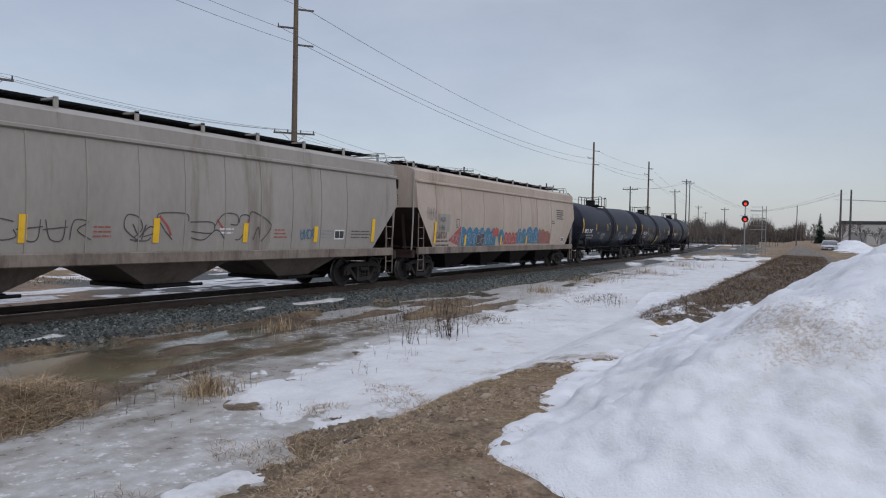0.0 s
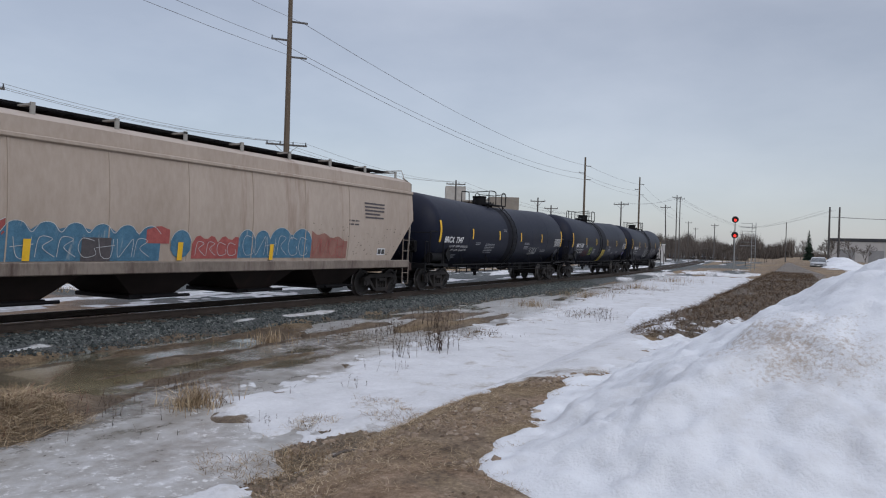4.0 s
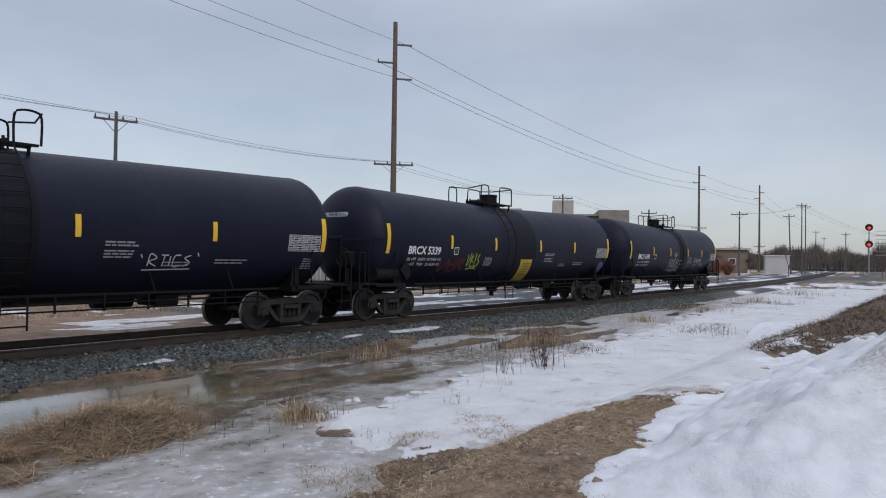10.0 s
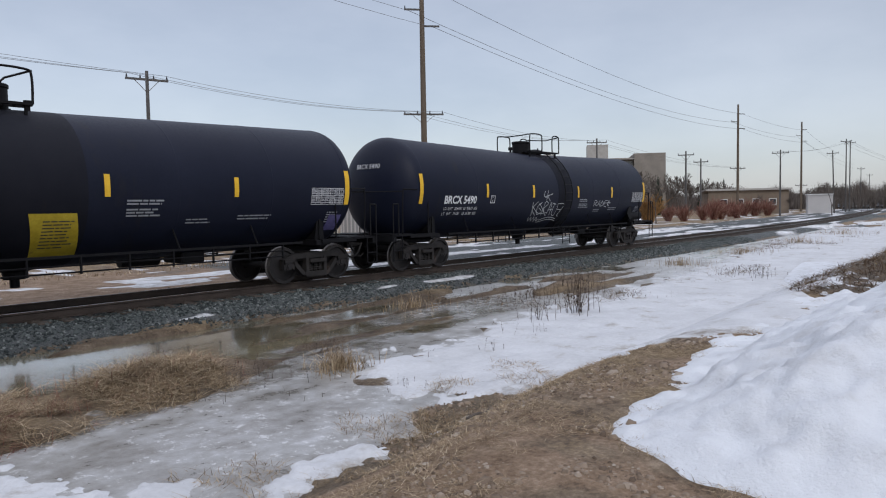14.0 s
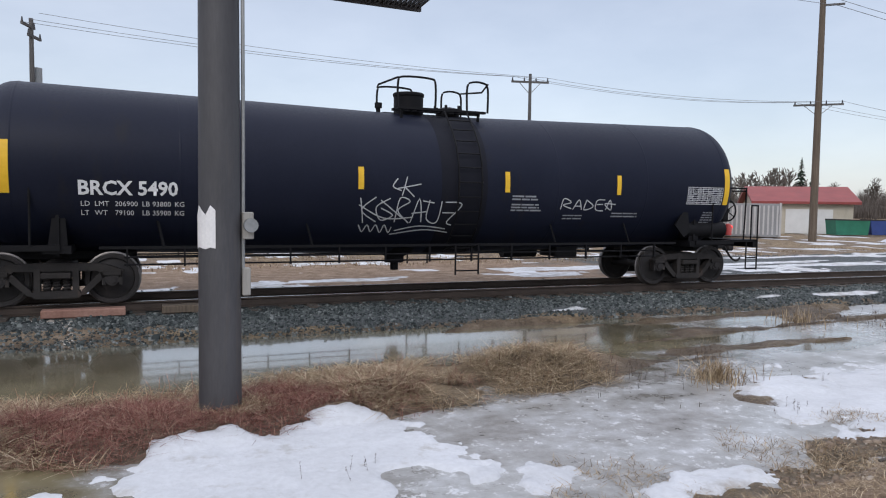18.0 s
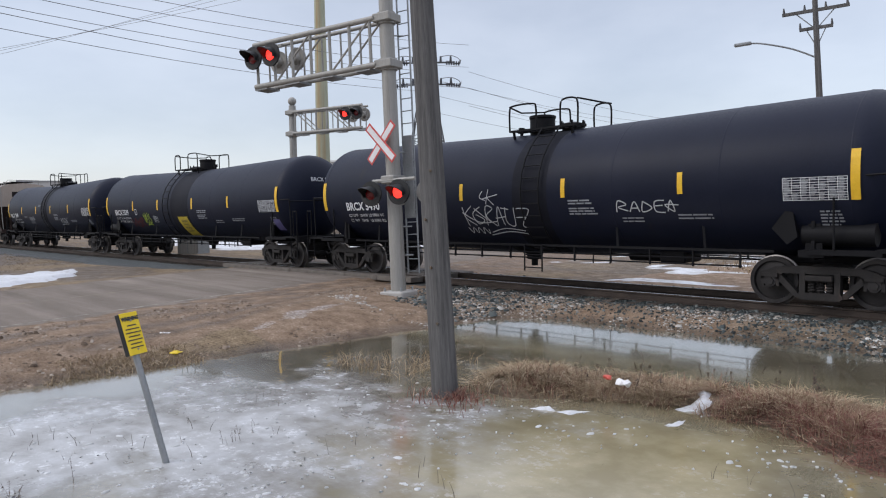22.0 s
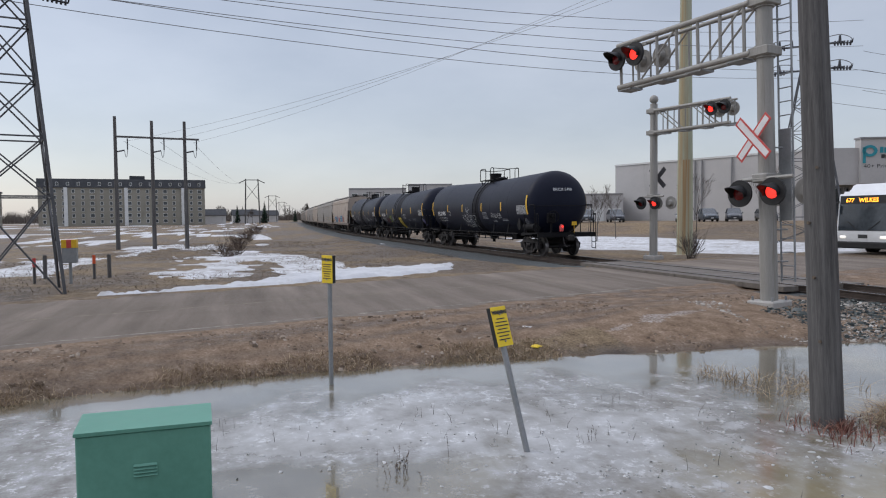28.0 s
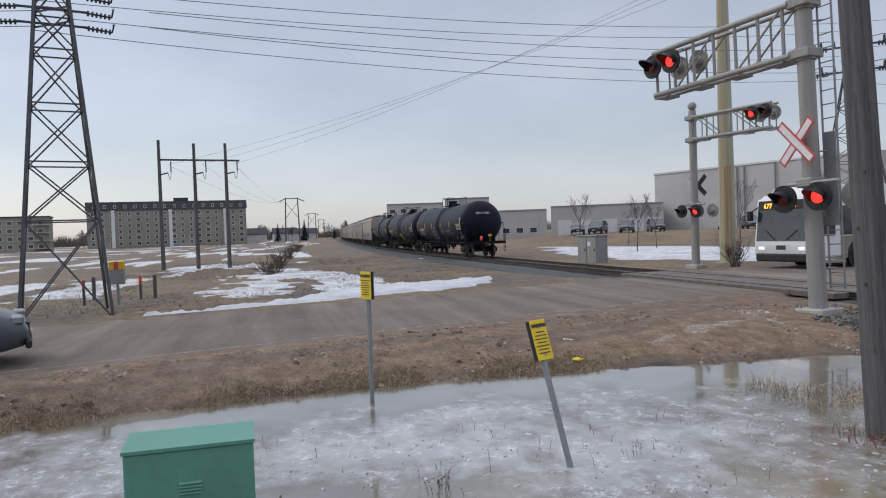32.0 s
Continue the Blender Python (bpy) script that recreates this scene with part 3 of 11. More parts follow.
# weed bank ground is set darker and shinier through the same channel
bank_dark = step(-0.2, 0.6, inside(gx, gy, WEED_BANK) + 0.6 * rough)
mire = step(-0.3, 0.3, inside(gx, gy, MUD) + 0.6 * rough + 0.4 * fine)
wet_or_dark = np.maximum(wet_or_dark, 0.55 * mire)
# meadow beyond the road and verge behind the track, set darker in patches
wet_or_dark = np.maximum(wet_or_dark, np.clip(0.5 + 1.6 * rough + 0.6 * fine, 0, 0.8) * (gvv > ROAD_W + 0.8) * (gy < near_rail(gx) - 2.0) * (gx > -320) * (1 - snow))
wet_or_dark = np.maximum(wet_or_dark, 0.5 * (gx < -12) * (gx > -70) * (gy > 20) * (gy < 60) * (1 - snow) * (1 - asphalt))
dirt = dirt * (1 - 0.8 * mire)
grass = grass * (1 - dirt) * (1 - 0.7 * bank_dark)
wet_or_dark = np.maximum(wet_or_dark, bank_dark)
snow = snow * (1 - step(-0.1, 0.5, inside(gx, gy, WEED_BANK) + 0.8 * rough))
yard2 = step(46, 60, gx) * step(240, 200, gx) * step(1.5, 4.5, gy + 3 * rough) * step(24, 18, gy + 6 * rough)
ballast = np.maximum(ballast, 0.85 * yard2 * step(0.36, 0.52, fbm(gx * 0.06, gy * 0.25, 4, 57)))
snow = np.maximum(snow, yard2 * step(0.60, 0.66, fbm(gx * 0.07, gy * 0.45, 4, 58)))
thin = step(14, 30, gx) * step(1.5, 3.5, gy) * step(13, 11.5, gy) * step(0.42, 0.62, fbm(gx * 0.22, gy * 0.5, 4, 91))
snow = snow * (1 - 0.55 * thin)
ground = tri_mesh("ground", gv, gf, M_STONE)
ground.data.shade_smooth()
for nm, arr in (("cover_a", np.stack([snow, grass, asphalt, np.ones_like(snow)], -1)), ("cover_b", np.stack([ballast, dirt, np.maximum(0.95 * rut, wet_or_dark), np.ones_like(snow)], -1))):
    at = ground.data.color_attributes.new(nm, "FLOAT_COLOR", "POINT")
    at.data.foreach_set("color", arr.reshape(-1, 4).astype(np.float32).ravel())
tagged(ground, "thawing ground of brown earth, dry grass, gravel and old snow", "ground", kind="structure")


def ground_material():
    m, nt, p = nodes_of("thawing_ground")
    ca = nt.nodes.new("ShaderNodeVertexColor")
    ca.layer_name = "cover_a"
    cb = nt.nodes.new("ShaderNodeVertexColor")
    cb.layer_name = "cover_b"
    sa, sb = nt.nodes.new("ShaderNodeSeparateColor"), nt.nodes.new("ShaderNodeSeparateColor")
    nt.links.new(ca.outputs[0], sa.inputs[0])
    nt.links.new(cb.outputs[0], sb.inputs[0])
    big, mid = add_noise(nt, 0.45, 6, 0.6), add_noise(nt, 3.0, 6, 0.65)
    tiny, grit = add_noise(nt, 22, 5, 0.7), add_noise(nt, 70, 3, 0.6)
    def worn(mask, amount=0.9):
        """A mask with its edge broken up by grain."""
        v = math_node(nt, "ADD", mask, math_node(nt, "MULTIPLY", math_node(nt, "SUBTRACT", tiny, 0.5), amount))
        mr = nt.nodes.new("ShaderNodeMapRange")
        mr.inputs["From Min"].default_value, mr.inputs["From Max"].default_value = 0.38, 0.62
        nt.links.new(v, mr.inputs["Value"])
        return mr.outputs[0]
    earth = ramp(nt, math_node(nt, "ADD", math_node(nt, "MULTIPLY", mid, 0.6), math_node(nt, "MULTIPLY", tiny, 0.4)),
                 [(0.36, (0.065, 0.046, 0.032)), (0.47, (0.15, 0.110, 0.076)), (0.55, (0.20, 0.152, 0.108)), (0.66, (0.30, 0.24, 0.18))])
    straw = ramp(nt, math_node(nt, "ADD", math_node(nt, "MULTIPLY", mid, 0.4), math_node(nt, "MULTIPLY", tiny, 0.6)),
                 [(0.36, (0.075, 0.051, 0.031)), (0.47, (0.175, 0.126, 0.078)), (0.56, (0.26, 0.195, 0.124)), (0.66, (0.38, 0.30, 0.205))])
    sand = ramp(nt, math_node(nt, "ADD", math_node(nt, "MULTIPLY", mid, 0.5), math_node(nt, "MULTIPLY", tiny, 0.5)),
                [(0.35, (0.105, 0.069, 0.044)), (0.46, (0.192, 0.132, 0.089)), (0.56, (0.27, 0.195, 0.138)), (0.67, (0.40, 0.315, 0.24))])
    # tyre-worn bands run along the road
    lane_co = nt.nodes.new("ShaderNodeTexCoord")
    lane_mp = nt.nodes.new("ShaderNodeMapping")
    lane_mp.inputs["Rotation"].default_value = (0, 0, radians(-107.2))
    lane_mp.inputs["Scale"].default_value = (0.10, 1.3, 1)
    nt.links.new(lane_co.outputs["Object"], lane_mp.inputs["Vector"])
    lane_n = nt.nodes.new("ShaderNodeTexNoise")
    lane_n.inputs["Scale"].default_value, lane_n.inputs["Detail"].default_value, lane_n.inputs["Roughness"].default_value = 1.0, 5, 0.6
    nt.links.new(lane_mp.outputs[0], lane_n.inputs["Vector"])
    worn_by = math_node(nt, "ADD", math_node(nt, "MULTIPLY", lane_n.outputs["Fac"], 0.5), math_node(nt, "ADD", math_node(nt, "MULTIPLY", big, 0.2), math_node(nt, "MULTIPLY", grit, 0.3)))
    tar = ramp(nt, worn_by, [(0.38, (0.122, 0.099, 0.080)), (0.5, (0.182, 0.151, 0.125)), (0.62, (0.26, 0.219, 0.184))])
    stone = ramp(nt, math_node(nt, "ADD", math_node(nt, "MULTIPLY", tiny, 0.5), math_node(nt, "MULTIPLY", grit, 0.5)),
                 [(0.38, (0.030, 0.034, 0.035)), (0.5, (0.075, 0.081, 0.082)), (0.62, (0.155, 0.162, 0.160))])
    white = ramp(nt, math_node(nt, "ADD", math_node(nt, "MULTIPLY", mid, 0.6), math_node(nt, "MULTIPLY", big, 0.4)),
                 [(0.36, (0.30, 0.272, 0.245)), (0.43, (0.43, 0.418, 0.41)), (0.50, (0.56, 0.562, 0.572)), (0.60, (0.70, 0.71, 0.73))])
    c = mix(nt, worn(sa.outputs[1]), earth, straw)
    c = mix(nt, worn(sb.outputs[1], 0.6), c, sand)
    c = mix(nt, worn(sa.outputs[2], 0.4), c, tar)
    c = mix(nt, worn(sb.outputs[0], 0.7), c, stone)
    sn = worn(sa.outputs[0], 0.7)
    c = mix(nt, sn, c, white)
    # third channel darkens and shines: wet shore, mud and ruts, also bank, meadow, verge
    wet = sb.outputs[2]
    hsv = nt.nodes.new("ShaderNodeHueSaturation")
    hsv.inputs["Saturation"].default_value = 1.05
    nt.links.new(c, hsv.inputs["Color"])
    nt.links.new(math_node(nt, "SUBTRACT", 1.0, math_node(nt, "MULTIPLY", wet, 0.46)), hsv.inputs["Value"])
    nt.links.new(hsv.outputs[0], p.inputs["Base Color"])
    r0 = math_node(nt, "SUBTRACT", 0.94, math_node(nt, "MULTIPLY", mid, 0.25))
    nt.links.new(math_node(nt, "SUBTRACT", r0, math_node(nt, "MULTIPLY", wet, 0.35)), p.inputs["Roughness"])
    p.inputs["Specular IOR Level"].default_value = 0.25
    h = math_node(nt, "ADD", math_node(nt, "MULTIPLY", tiny, 0.6), math_node(nt, "MULTIPLY", grit, 0.4))
    bump(nt, p, h, 0.9, 0.05)
    return m


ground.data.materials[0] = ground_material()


# meltwater and ice in the ditch; the sheet carries its zones: open water, olive bottom, whiteness of the ice
def water_material():
    m, nt, p = nodes_of("meltwater_and_ice")
    zone = nt.nodes.new("ShaderNodeVertexColor")
    zone.layer_name = "zones"
    sp = nt.nodes.new("ShaderNodeSeparateColor")
    nt.links.new(zone.outputs[0], sp.inputs[0])
    opening, olive_, white_ = sp.outputs[0], sp.outputs[1], sp.outputs[2]
    n1 = add_noise(nt, 0.5, 5, 0.55)
    n2 = add_noise(nt, 1.5, 7, 0.62)
    n4 = add_noise(nt, 5.0, 8, 0.70)
    streak = add_noise(nt, 1.3, 6, 0.6, stretch=(0.55, 2.2, 1))
    fleck = add_noise(nt, 8.0, 8, 0.75)
    def rng(v, a, b):
        r = nt.nodes.new("ShaderNodeMapRange")
        r.interpolation_type = "SMOOTHSTEP"
        r.inputs["From Min"].default_value, r.inputs["From Max"].default_value = a, b
        nt.links.new(v, r.inputs["Value"])
        return r.outputs[0]
    def add(a, b):
        return math_node(nt, "ADD", a, b)
    def mul(a, b):
        return math_node(nt, "MULTIPLY", a, b)
    f = add(add(mul(n2, 0.45), mul(n1, 0.25)), mul(streak, 0.30))
    # ice thins out where the water opens
    ice = rng(math_node(nt, "SUBTRACT", f, mul(opening, 0.42)), 0.22, 0.46)
    tone = add(add(mul(n4, 0.40), mul(streak, 0.22)), mul(n2, 0.38))
    dull = ramp(nt, tone, [(0.37, (0.092, 0.078, 0.060)), (0.45, (0.172, 0.158, 0.138)), (0.53, (0.265, 0.257, 0.242)), (0.60, (0.37, 0.372, 0.375)), (0.68, (0.52, 0.525, 0.53))])
    pale = ramp(nt, tone, [(0.36, (0.22, 0.213, 0.20)), (0.46, (0.35, 0.346, 0.34)), (0.56, (0.45, 0.452, 0.455)), (0.66, (0.58, 0.585, 0.60))])
    icec = mix(nt, white_, dull, pale)
    deep = ramp(nt, n2, [(0.35, (0.100, 0.084, 0.053)), (0.65, (0.17, 0.147, 0.100))])
    olive = ramp(nt, n2, [(0.35, (0.245, 0.204, 0.112)), (0.65, (0.37, 0.318, 0.198))])
    wet = mix(nt, olive_, deep, olive)
    c = mix(nt, ice, wet, icec)
    spots = mul(rng(fleck, 0.56, 0.60), mul(rng(n2, 0.42, 0.56), math_node(nt, "SUBTRACT", 0.85, mul(opening, 0.85))))
    c = mix(nt, spots, c, (0.60, 0.605, 0.61))
    nt.links.new(c, p.inputs["Base Color"])
    r = mul(ice, add(mul(n4, 0.30), 0.04))
    nt.links.new(add(r, add(mul(white_, 0.22), add(mul(olive_, 0.14), 0.03))), p.inputs["Roughness"])
    p.inputs["Specular IOR Level"].default_value = 0.62
    nt.links.new(mul(opening, math_node(nt, "SUBTRACT", 1.0, mul(olive_, 0.7))), p.inputs["Coat Weight"])
    p.inputs["Coat Roughness"].default_value = 0.16
    p.inputs["Coat IOR"].default_value = 1.8
    bump(nt, p, mul(n4, add(ice, 0.015)), 0.22, 0.02)
    return m


wx = axis([(-13.5, 32, 0.2), (32, 90, 2.0)])
wy = axis([(-5, 14.2, 0.2)])
wgx, wgy = np.meshgrid(wx, wy)
wgy = np.minimum(wgy, near_rail(wgx) - 0.2)
wn = 1.7 * (fbm(wgx * 0.7, wgy * 1.1, 5, 141) - 0.5)
# open strip beside the ballast, brown pool before the berm, wet margin along the dirt shoulder
w_strip = step(8.5, 9.3, wgy + 0.6 * wn) * step(11.5, 8.0, wgx + 2.5 * wn)
w_pool = step(0.5, 5.0, wgy + wn) * step(-8.2, -3.4, wgx + 1.2 * wn) * step(1.2, -1.0, wgx + 1.2 * wn) * step(8.6, 8.0, wgy)
w_shore = step(-8.9, -10.2, wgx + 1.6 * wn) * 0.9
w_back = step(5.0, 7.2, wgy + wn) * step(-4.0, -6.4, wgx + wn) * 0.62
w_brown = 0.55 * step(8.2, 6.2, wgx + 2 * wn) * step(2.5, 4.6, wgx) * step(7.2, 8.4, wgy + 0.6 * wn)
w_gaps = 0.75 * step(10.5, 12.5, wgx) * step(0.56, 0.66, fbm(wgx * 0.25, wgy * 0.9, 4, 143)) * step(7.5, 8.6, wgy)
w_near = 0.8 * step(-0.5, 0.5, inside(wgx, wgy, [(-7.2, -0.6), (-7.1, 1.6), (-6.7, 2.6), (-5.9, 2.5), (-5.0, 1.6), (-5.0, -0.6)]) + 0.9 * wn)
w_dark = 0.8 * step(-0.4, 0.4, inside(wgx, wgy, [(-3.0, 7.2), (-1.9, 6.9), (-0.6, 6.2), (-0.6, 4.8), (-2.0, 4.9), (-2.6, 6.0)]) + 0.6 * wn)
w_east = step(4.5, 6.0, wgx) * step(16, 11.5, wgx + 3 * wn) * step(7.4, 8.4, wgy + 0.6 * wn) * np.clip(0.36 + 0.7 * wn, 0.10, 0.75)
w_dark = np.maximum(w_dark, 0.9 * np.exp(-((wgy - berm_y(wgx) + berm_half(wgx) + 0.15 + 0.4 * wn) / 0.5) ** 2) * step(-6.6, -5.4, wgx) * step(0.8, -0.6, wgx))
w_open = np.maximum.reduce([w_east, w_strip, 0.85 * w_pool, w_shore, w_back, w_brown, w_gaps, w_near, w_dark])
w_olive = np.maximum(w_pool, 0.45 * w_strip * step(11.0, 9.2, wgy + wn))
w_olive = np.maximum.reduce([w_olive, 0.5 * w_brown, 0.15 * w_east]) * (1 - 0.8 * w_dark)
w_white = np.maximum(0.75 * step(7.0, 11.5, wgx + 2 * wn), 0.45 * step(1.4, 3.4, wgx + wn) * step(7.7, 6.9, wgy))
w_white = w_white * (1 - 0.85 * step(7.6, 8.4, wgy + 0.5 * wn) * step(20, 13, wgx))
w_white = np.maximum(w_white, 0.7 * step(-0.6, 0.6, inside(wgx, wgy, [(-8.5, -0.2), (-9.2, 2.0), (-8.6, 3.6), (-7.6, 5.5), (-6.1, 4.9), (-6.1, 2.9), (-7.2, 1.8), (-7.3, 0.2)]) + 1.1 * wn))
wi = np.arange(wgx.size).reshape(wgx.shape)
water = tri_mesh("water", np.stack([wgx.ravel(), wgy.ravel(), np.full(wgx.size, WATER)], 1),
                 np.stack([wi[:-1, :-1].ravel(), wi[:-1, 1:].ravel(), wi[1:, 1:].ravel(), wi[1:, :-1].ravel()], 1), water_material())
at = water.data.color_attributes.new("zones", "FLOAT_COLOR", "POINT")
at.data.foreach_set("color", np.stack([w_open, w_olive, w_white, np.ones_like(w_open)], -1).astype(np.float32).ravel())
tagged(water, "shallow brown meltwater with grey rotting ice in the ditch", "water", kind="structure")


# worn paint lines of the road
def worn_paint(name, a, b):
    m, nt, p = nodes_of(name)
    n = add_noise(nt, 5.0, 6, 0.75)
    c = ramp(nt, n, [(0.44, (0.18, 0.158, 0.136)), (0.54, a), (0.66, b)])
    nt.links.new(c, p.inputs["Base Color"])
    p.inputs["Roughness"].default_value = 0.9
    p.inputs["Specular IOR Level"].default_value = 0.1
    return m


def road_line(u0, u1, v, w, material, label):
    us = np.arange(u0, u1, 0.4)
    vs, fs = [], []
    for u in us:
        for q in (v - w / 2, v + w / 2):
            x, y = ROAD_P[0] + u * ROAD_D[0] - q * ROAD_D[1], ROAD_P[1] + u * ROAD_D[1] + q * ROAD_D[0]
            vs.append((x, y, float(ground_z(np.array([x]), np.array([y]))[0]) + 0.003))
    for k in range(len(us) - 1):
        fs.append((2 * k, 2 * k + 2, 2 * k + 3, 2 * k + 1))
    o = raw_mesh("road_line", vs, fs, material)
    tagged(o, label, "road line", kind="structure")


road_line(-30, 9.6, 0.30, 0.09, worn_paint("worn_white_line", (0.28, 0.252, 0.215), (0.40, 0.37, 0.32)), "worn white edge line on brown-grey asphalt")
road_line(-30, 9.6, 3.35, 0.10, worn_paint("worn_yellow_line", (0.23, 0.198, 0.150), (0.33, 0.285, 0.21)), "faded centre line on brown-grey asphalt")


# ---- railway track ----
def track_frame(x):
    """Pose on the track's centre line at x, x axis along the track, z = 0 at the rail head."""
    y0, y1 = near_rail(x - 1), near_rail(x + 1)
    a = math.atan2(float(y1 - y0), 2.0)
    yc = float(near_rail(x)) + GAUGE / 2 / math.cos(a)
    return Matrix.Translation((x, yc, 0)) @ Matrix.Rotation(a, 4, "Z")


RAIL_PROFILE = [(-0.075, -0.18), (0.075, -0.18), (0.075, -0.165), (0.012, -0.145), (0.012, -0.045), (0.036, -0.032), (0.036, -0.004), (0.030, 0.0),
                (-0.030, 0.0), (-0.036, -0.004), (-0.036, -0.032), (-0.012, -0.045), (-0.012, -0.145), (-0.075, -0.165)]


def sweep(side):
    xs = axis([(-900, -120, 20), (-120, 140, 2.0), (140, 900, 20)])
    bm = B()
    prev = None
    for x in xs:
        m = track_frame(float(x))
        ring = [bm.verts.new(m @ Vector((0, side * GAUGE / 2 + py, pz))) for py, pz in RAIL_PROFILE]
        if prev:
            n = len(ring)
            for k in range(n):
                f = bm.faces.new((prev[k], prev[(k + 1) % n], ring[(k + 1) % n], ring[k]))
                f.material_index = 1 if k == 7 else 0
        prev = ring
    return bm


track = thing("railway_track", Matrix(), "single railway track with brown rails on wooden ties", "railway track", kind="structure")
for s in (-1, 1):
    r = part("rail", sweep(s), M_RAIL, track)
    r.data.materials.append(M_RAILTOP)


def tie_mesh():
    bm = B()
    box(bm, -0.115, 0.115, -1.3, 1.3, -0.34, -0.182, bevel=0.012)
    for s in (-1, 1):
        box(bm, -0.09, 0.09, s * GAUGE / 2 - 0.18, s * GAUGE / 2 + 0.18, -0.182, -0.172)
        for q in (-1, 1):
            box(bm, -0.06, -0.04, s * GAUGE / 2 + q * 0.11 - 0.015, s * GAUGE / 2 + q * 0.11 + 0.015, -0.172, -0.15)
    return bm


tie0 = None
rt = random.Random(4)
for k in range(-45, 115):
    x = 0.54 * k
    if -27.5 < x < -15.5:
        continue
    m = track_frame(x) @ pose(rt.uniform(-.03, .03), rt.uniform(-.05, .05), rt.uniform(-.012, .012), 0, 0, rt.uniform(-1.5, 1.5))
    if tie0 is None:
        tie0 = part("tie", tie_mesh(), M_TIE, track)
        tie0.matrix_local = m
    else:
        share(tie0, m, track)
bm = B()
for k in list(range(-190, -50)) + list(range(115, 330)):
    box(bm, -0.115, 0.115, -1.3, 1.3, -0.34, -0.182, track_frame(0.54 * k))
part("far_ties", bm, M_TIE, track)
M_PANEL = surface("dirty_crossing_panel", (0.085, 0.072, 0.062), (0.17, 0.148, 0.128), 0.85, 0, 1.5, 18, (0.22, 0.20, 0.18), 0.58, 0.3, 0.006)
# timber crossing panels between and beside the rails
for k in range(7):
    u0 = -26.6 + k * 1.55
    for c, w in ((0.0, 1.28), (-1.12, 0.5), (1.12, 0.5)):
        bm = B()
        box(bm, 0.01, 1.54, c - w / 2, c + w / 2, -0.16, -0.012, bevel=0.01)
        o = part("crossing_panel", bm, M_PANEL, track)
        o.matrix_local = track_frame(u0)


# ---- the train: three black tank cars behind a string of covered hoppers ----
SPEED = 4.55
TANK_R, TANK_Z, TANK_L = 1.55, 2.47, 8.45


def tank_sag(x):
    """The shell falls from both ends to its middle, where it is drained."""
    return 0.15 * max(0.0, 1 - abs(x) / 7.6)


def tank_y(x, z):
    return -math.sqrt(max(0.01, TANK_R ** 2 - (z + tank_sag(x) - TANK_Z) ** 2))


def sagged(bm):
    for v in bm.verts:
        v.co.z -= tank_sag(v.co.x)
    return bm


def hop_w(z):
    """Half width of a hopper body at height z."""
    if z <= 3.75:
        return 1.52 + 0.09 * math.sin(math.pi * (z - 1.25) / 2.5)
    return 1.52 - 0.05 * (z - 3.75) / 0.4


def hop_y(x, z):
    return -hop_w(z)


def patch(bm, x0, x1, z0, z1, side, lift=0.008, n=6, slant=0.0):
    """A strip lying on a car's side."""
    rows = []
    for k in range(n + 1):
        z = z0 + (z1 - z0) * k / n
        rows.append([bm.verts.new((x + slant * (z - z0), side(x, z) - lift, z)) for x in (x0, x1)])
    for a, b in zip(rows, rows[1:]):
        bm.faces.new((a[0], a[1], b[1], b[0]))
    return bm


def stroke(bm, pts, w, side, lift=0.010):
    """A painted line on a car's side, through x, z points."""
    pts = [Vector((x, 0, z)) for x, z in pts]
    rows = []
    for i, p in enumerate(pts):
        d = (pts[min(i + 1, len(pts) - 1)] - pts[max(i - 1, 0)]).normalized()
        q = Vector((-d.z, 0, d.x)) * w / 2
        rows.append([bm.verts.new((v.x, side(v.x, v.z) - lift, v.z)) for v in (p - q, p + q)])
    for a, b in zip(rows, rows[1:]):
        bm.faces.new((a[0], a[1], b[1], b[0]))
    return bm


def curve_pts(keys, n=6):
    """Rounds a short list of points into a smooth line."""
    out = []
    for i in range(len(keys) - 1):
        p0, p1, p2, p3 = keys[max(i - 1, 0)], keys[i], keys[i + 1], keys[min(i + 2, len(keys) - 1)]
        for k in range(n):
            t = k / n
            out.append(tuple(0.5 * (2 * b + (c - a) * t + (2 * a - 5 * b + 4 * c - d) * t * t + (3 * b - a - 3 * c + d) * t ** 3)
                             for a, b, c, d in zip(p0, p1, p2, p3)))
    return out + [keys[-1]]


def text_mesh(text, size, align="LEFT", bold=0.0):
    cu = bpy.data.curves.new("lettering", "FONT")
    cu.body, cu.size, cu.align_x = text, size, align
    cu.resolution_u = 2
    cu.offset = bold
    ob = bpy.data.objects.new("lettering", cu)
    me = bpy.data.meshes.new_from_object(ob)
    bpy.data.objects.remove(ob)
    bpy.data.curves.remove(cu)
    return me


def lettering(name, text, size, x, z, side, parent, material, stretch=1.0, lift=0.010, bold=0.0):
    me = text_mesh(text, size, bold=bold)
    for v in me.vertices:
        px, pz = x + v.co.x * stretch, z + v.co.y
        v.co = (px, side(px, pz) - lift, pz)
    me.materials.clear()
    me.materials.append(material)
    ob = new(name, me)
    ob.parent = parent
    return ob


def lines_block(name, x0, x1, z1, rows, gap, h, side, parent, material, seed):
    """Small writing too fine to read: plain bars."""
    r = random.Random(seed)
    for k in range(rows):
        z = z1 - k * gap
        x = x0
        end = x0 + (x1 - x0) * r.uniform(0.72, 1.0)
        while x < end:
            w = min(end - x, (x1 - x0) * r.uniform(0.12, 0.4))
            bm = B()
            patch(bm, x, x + w, z - h, z, side, 0.009, 1)
            part(name, bm, material, parent)
            x += w + h * 0.8


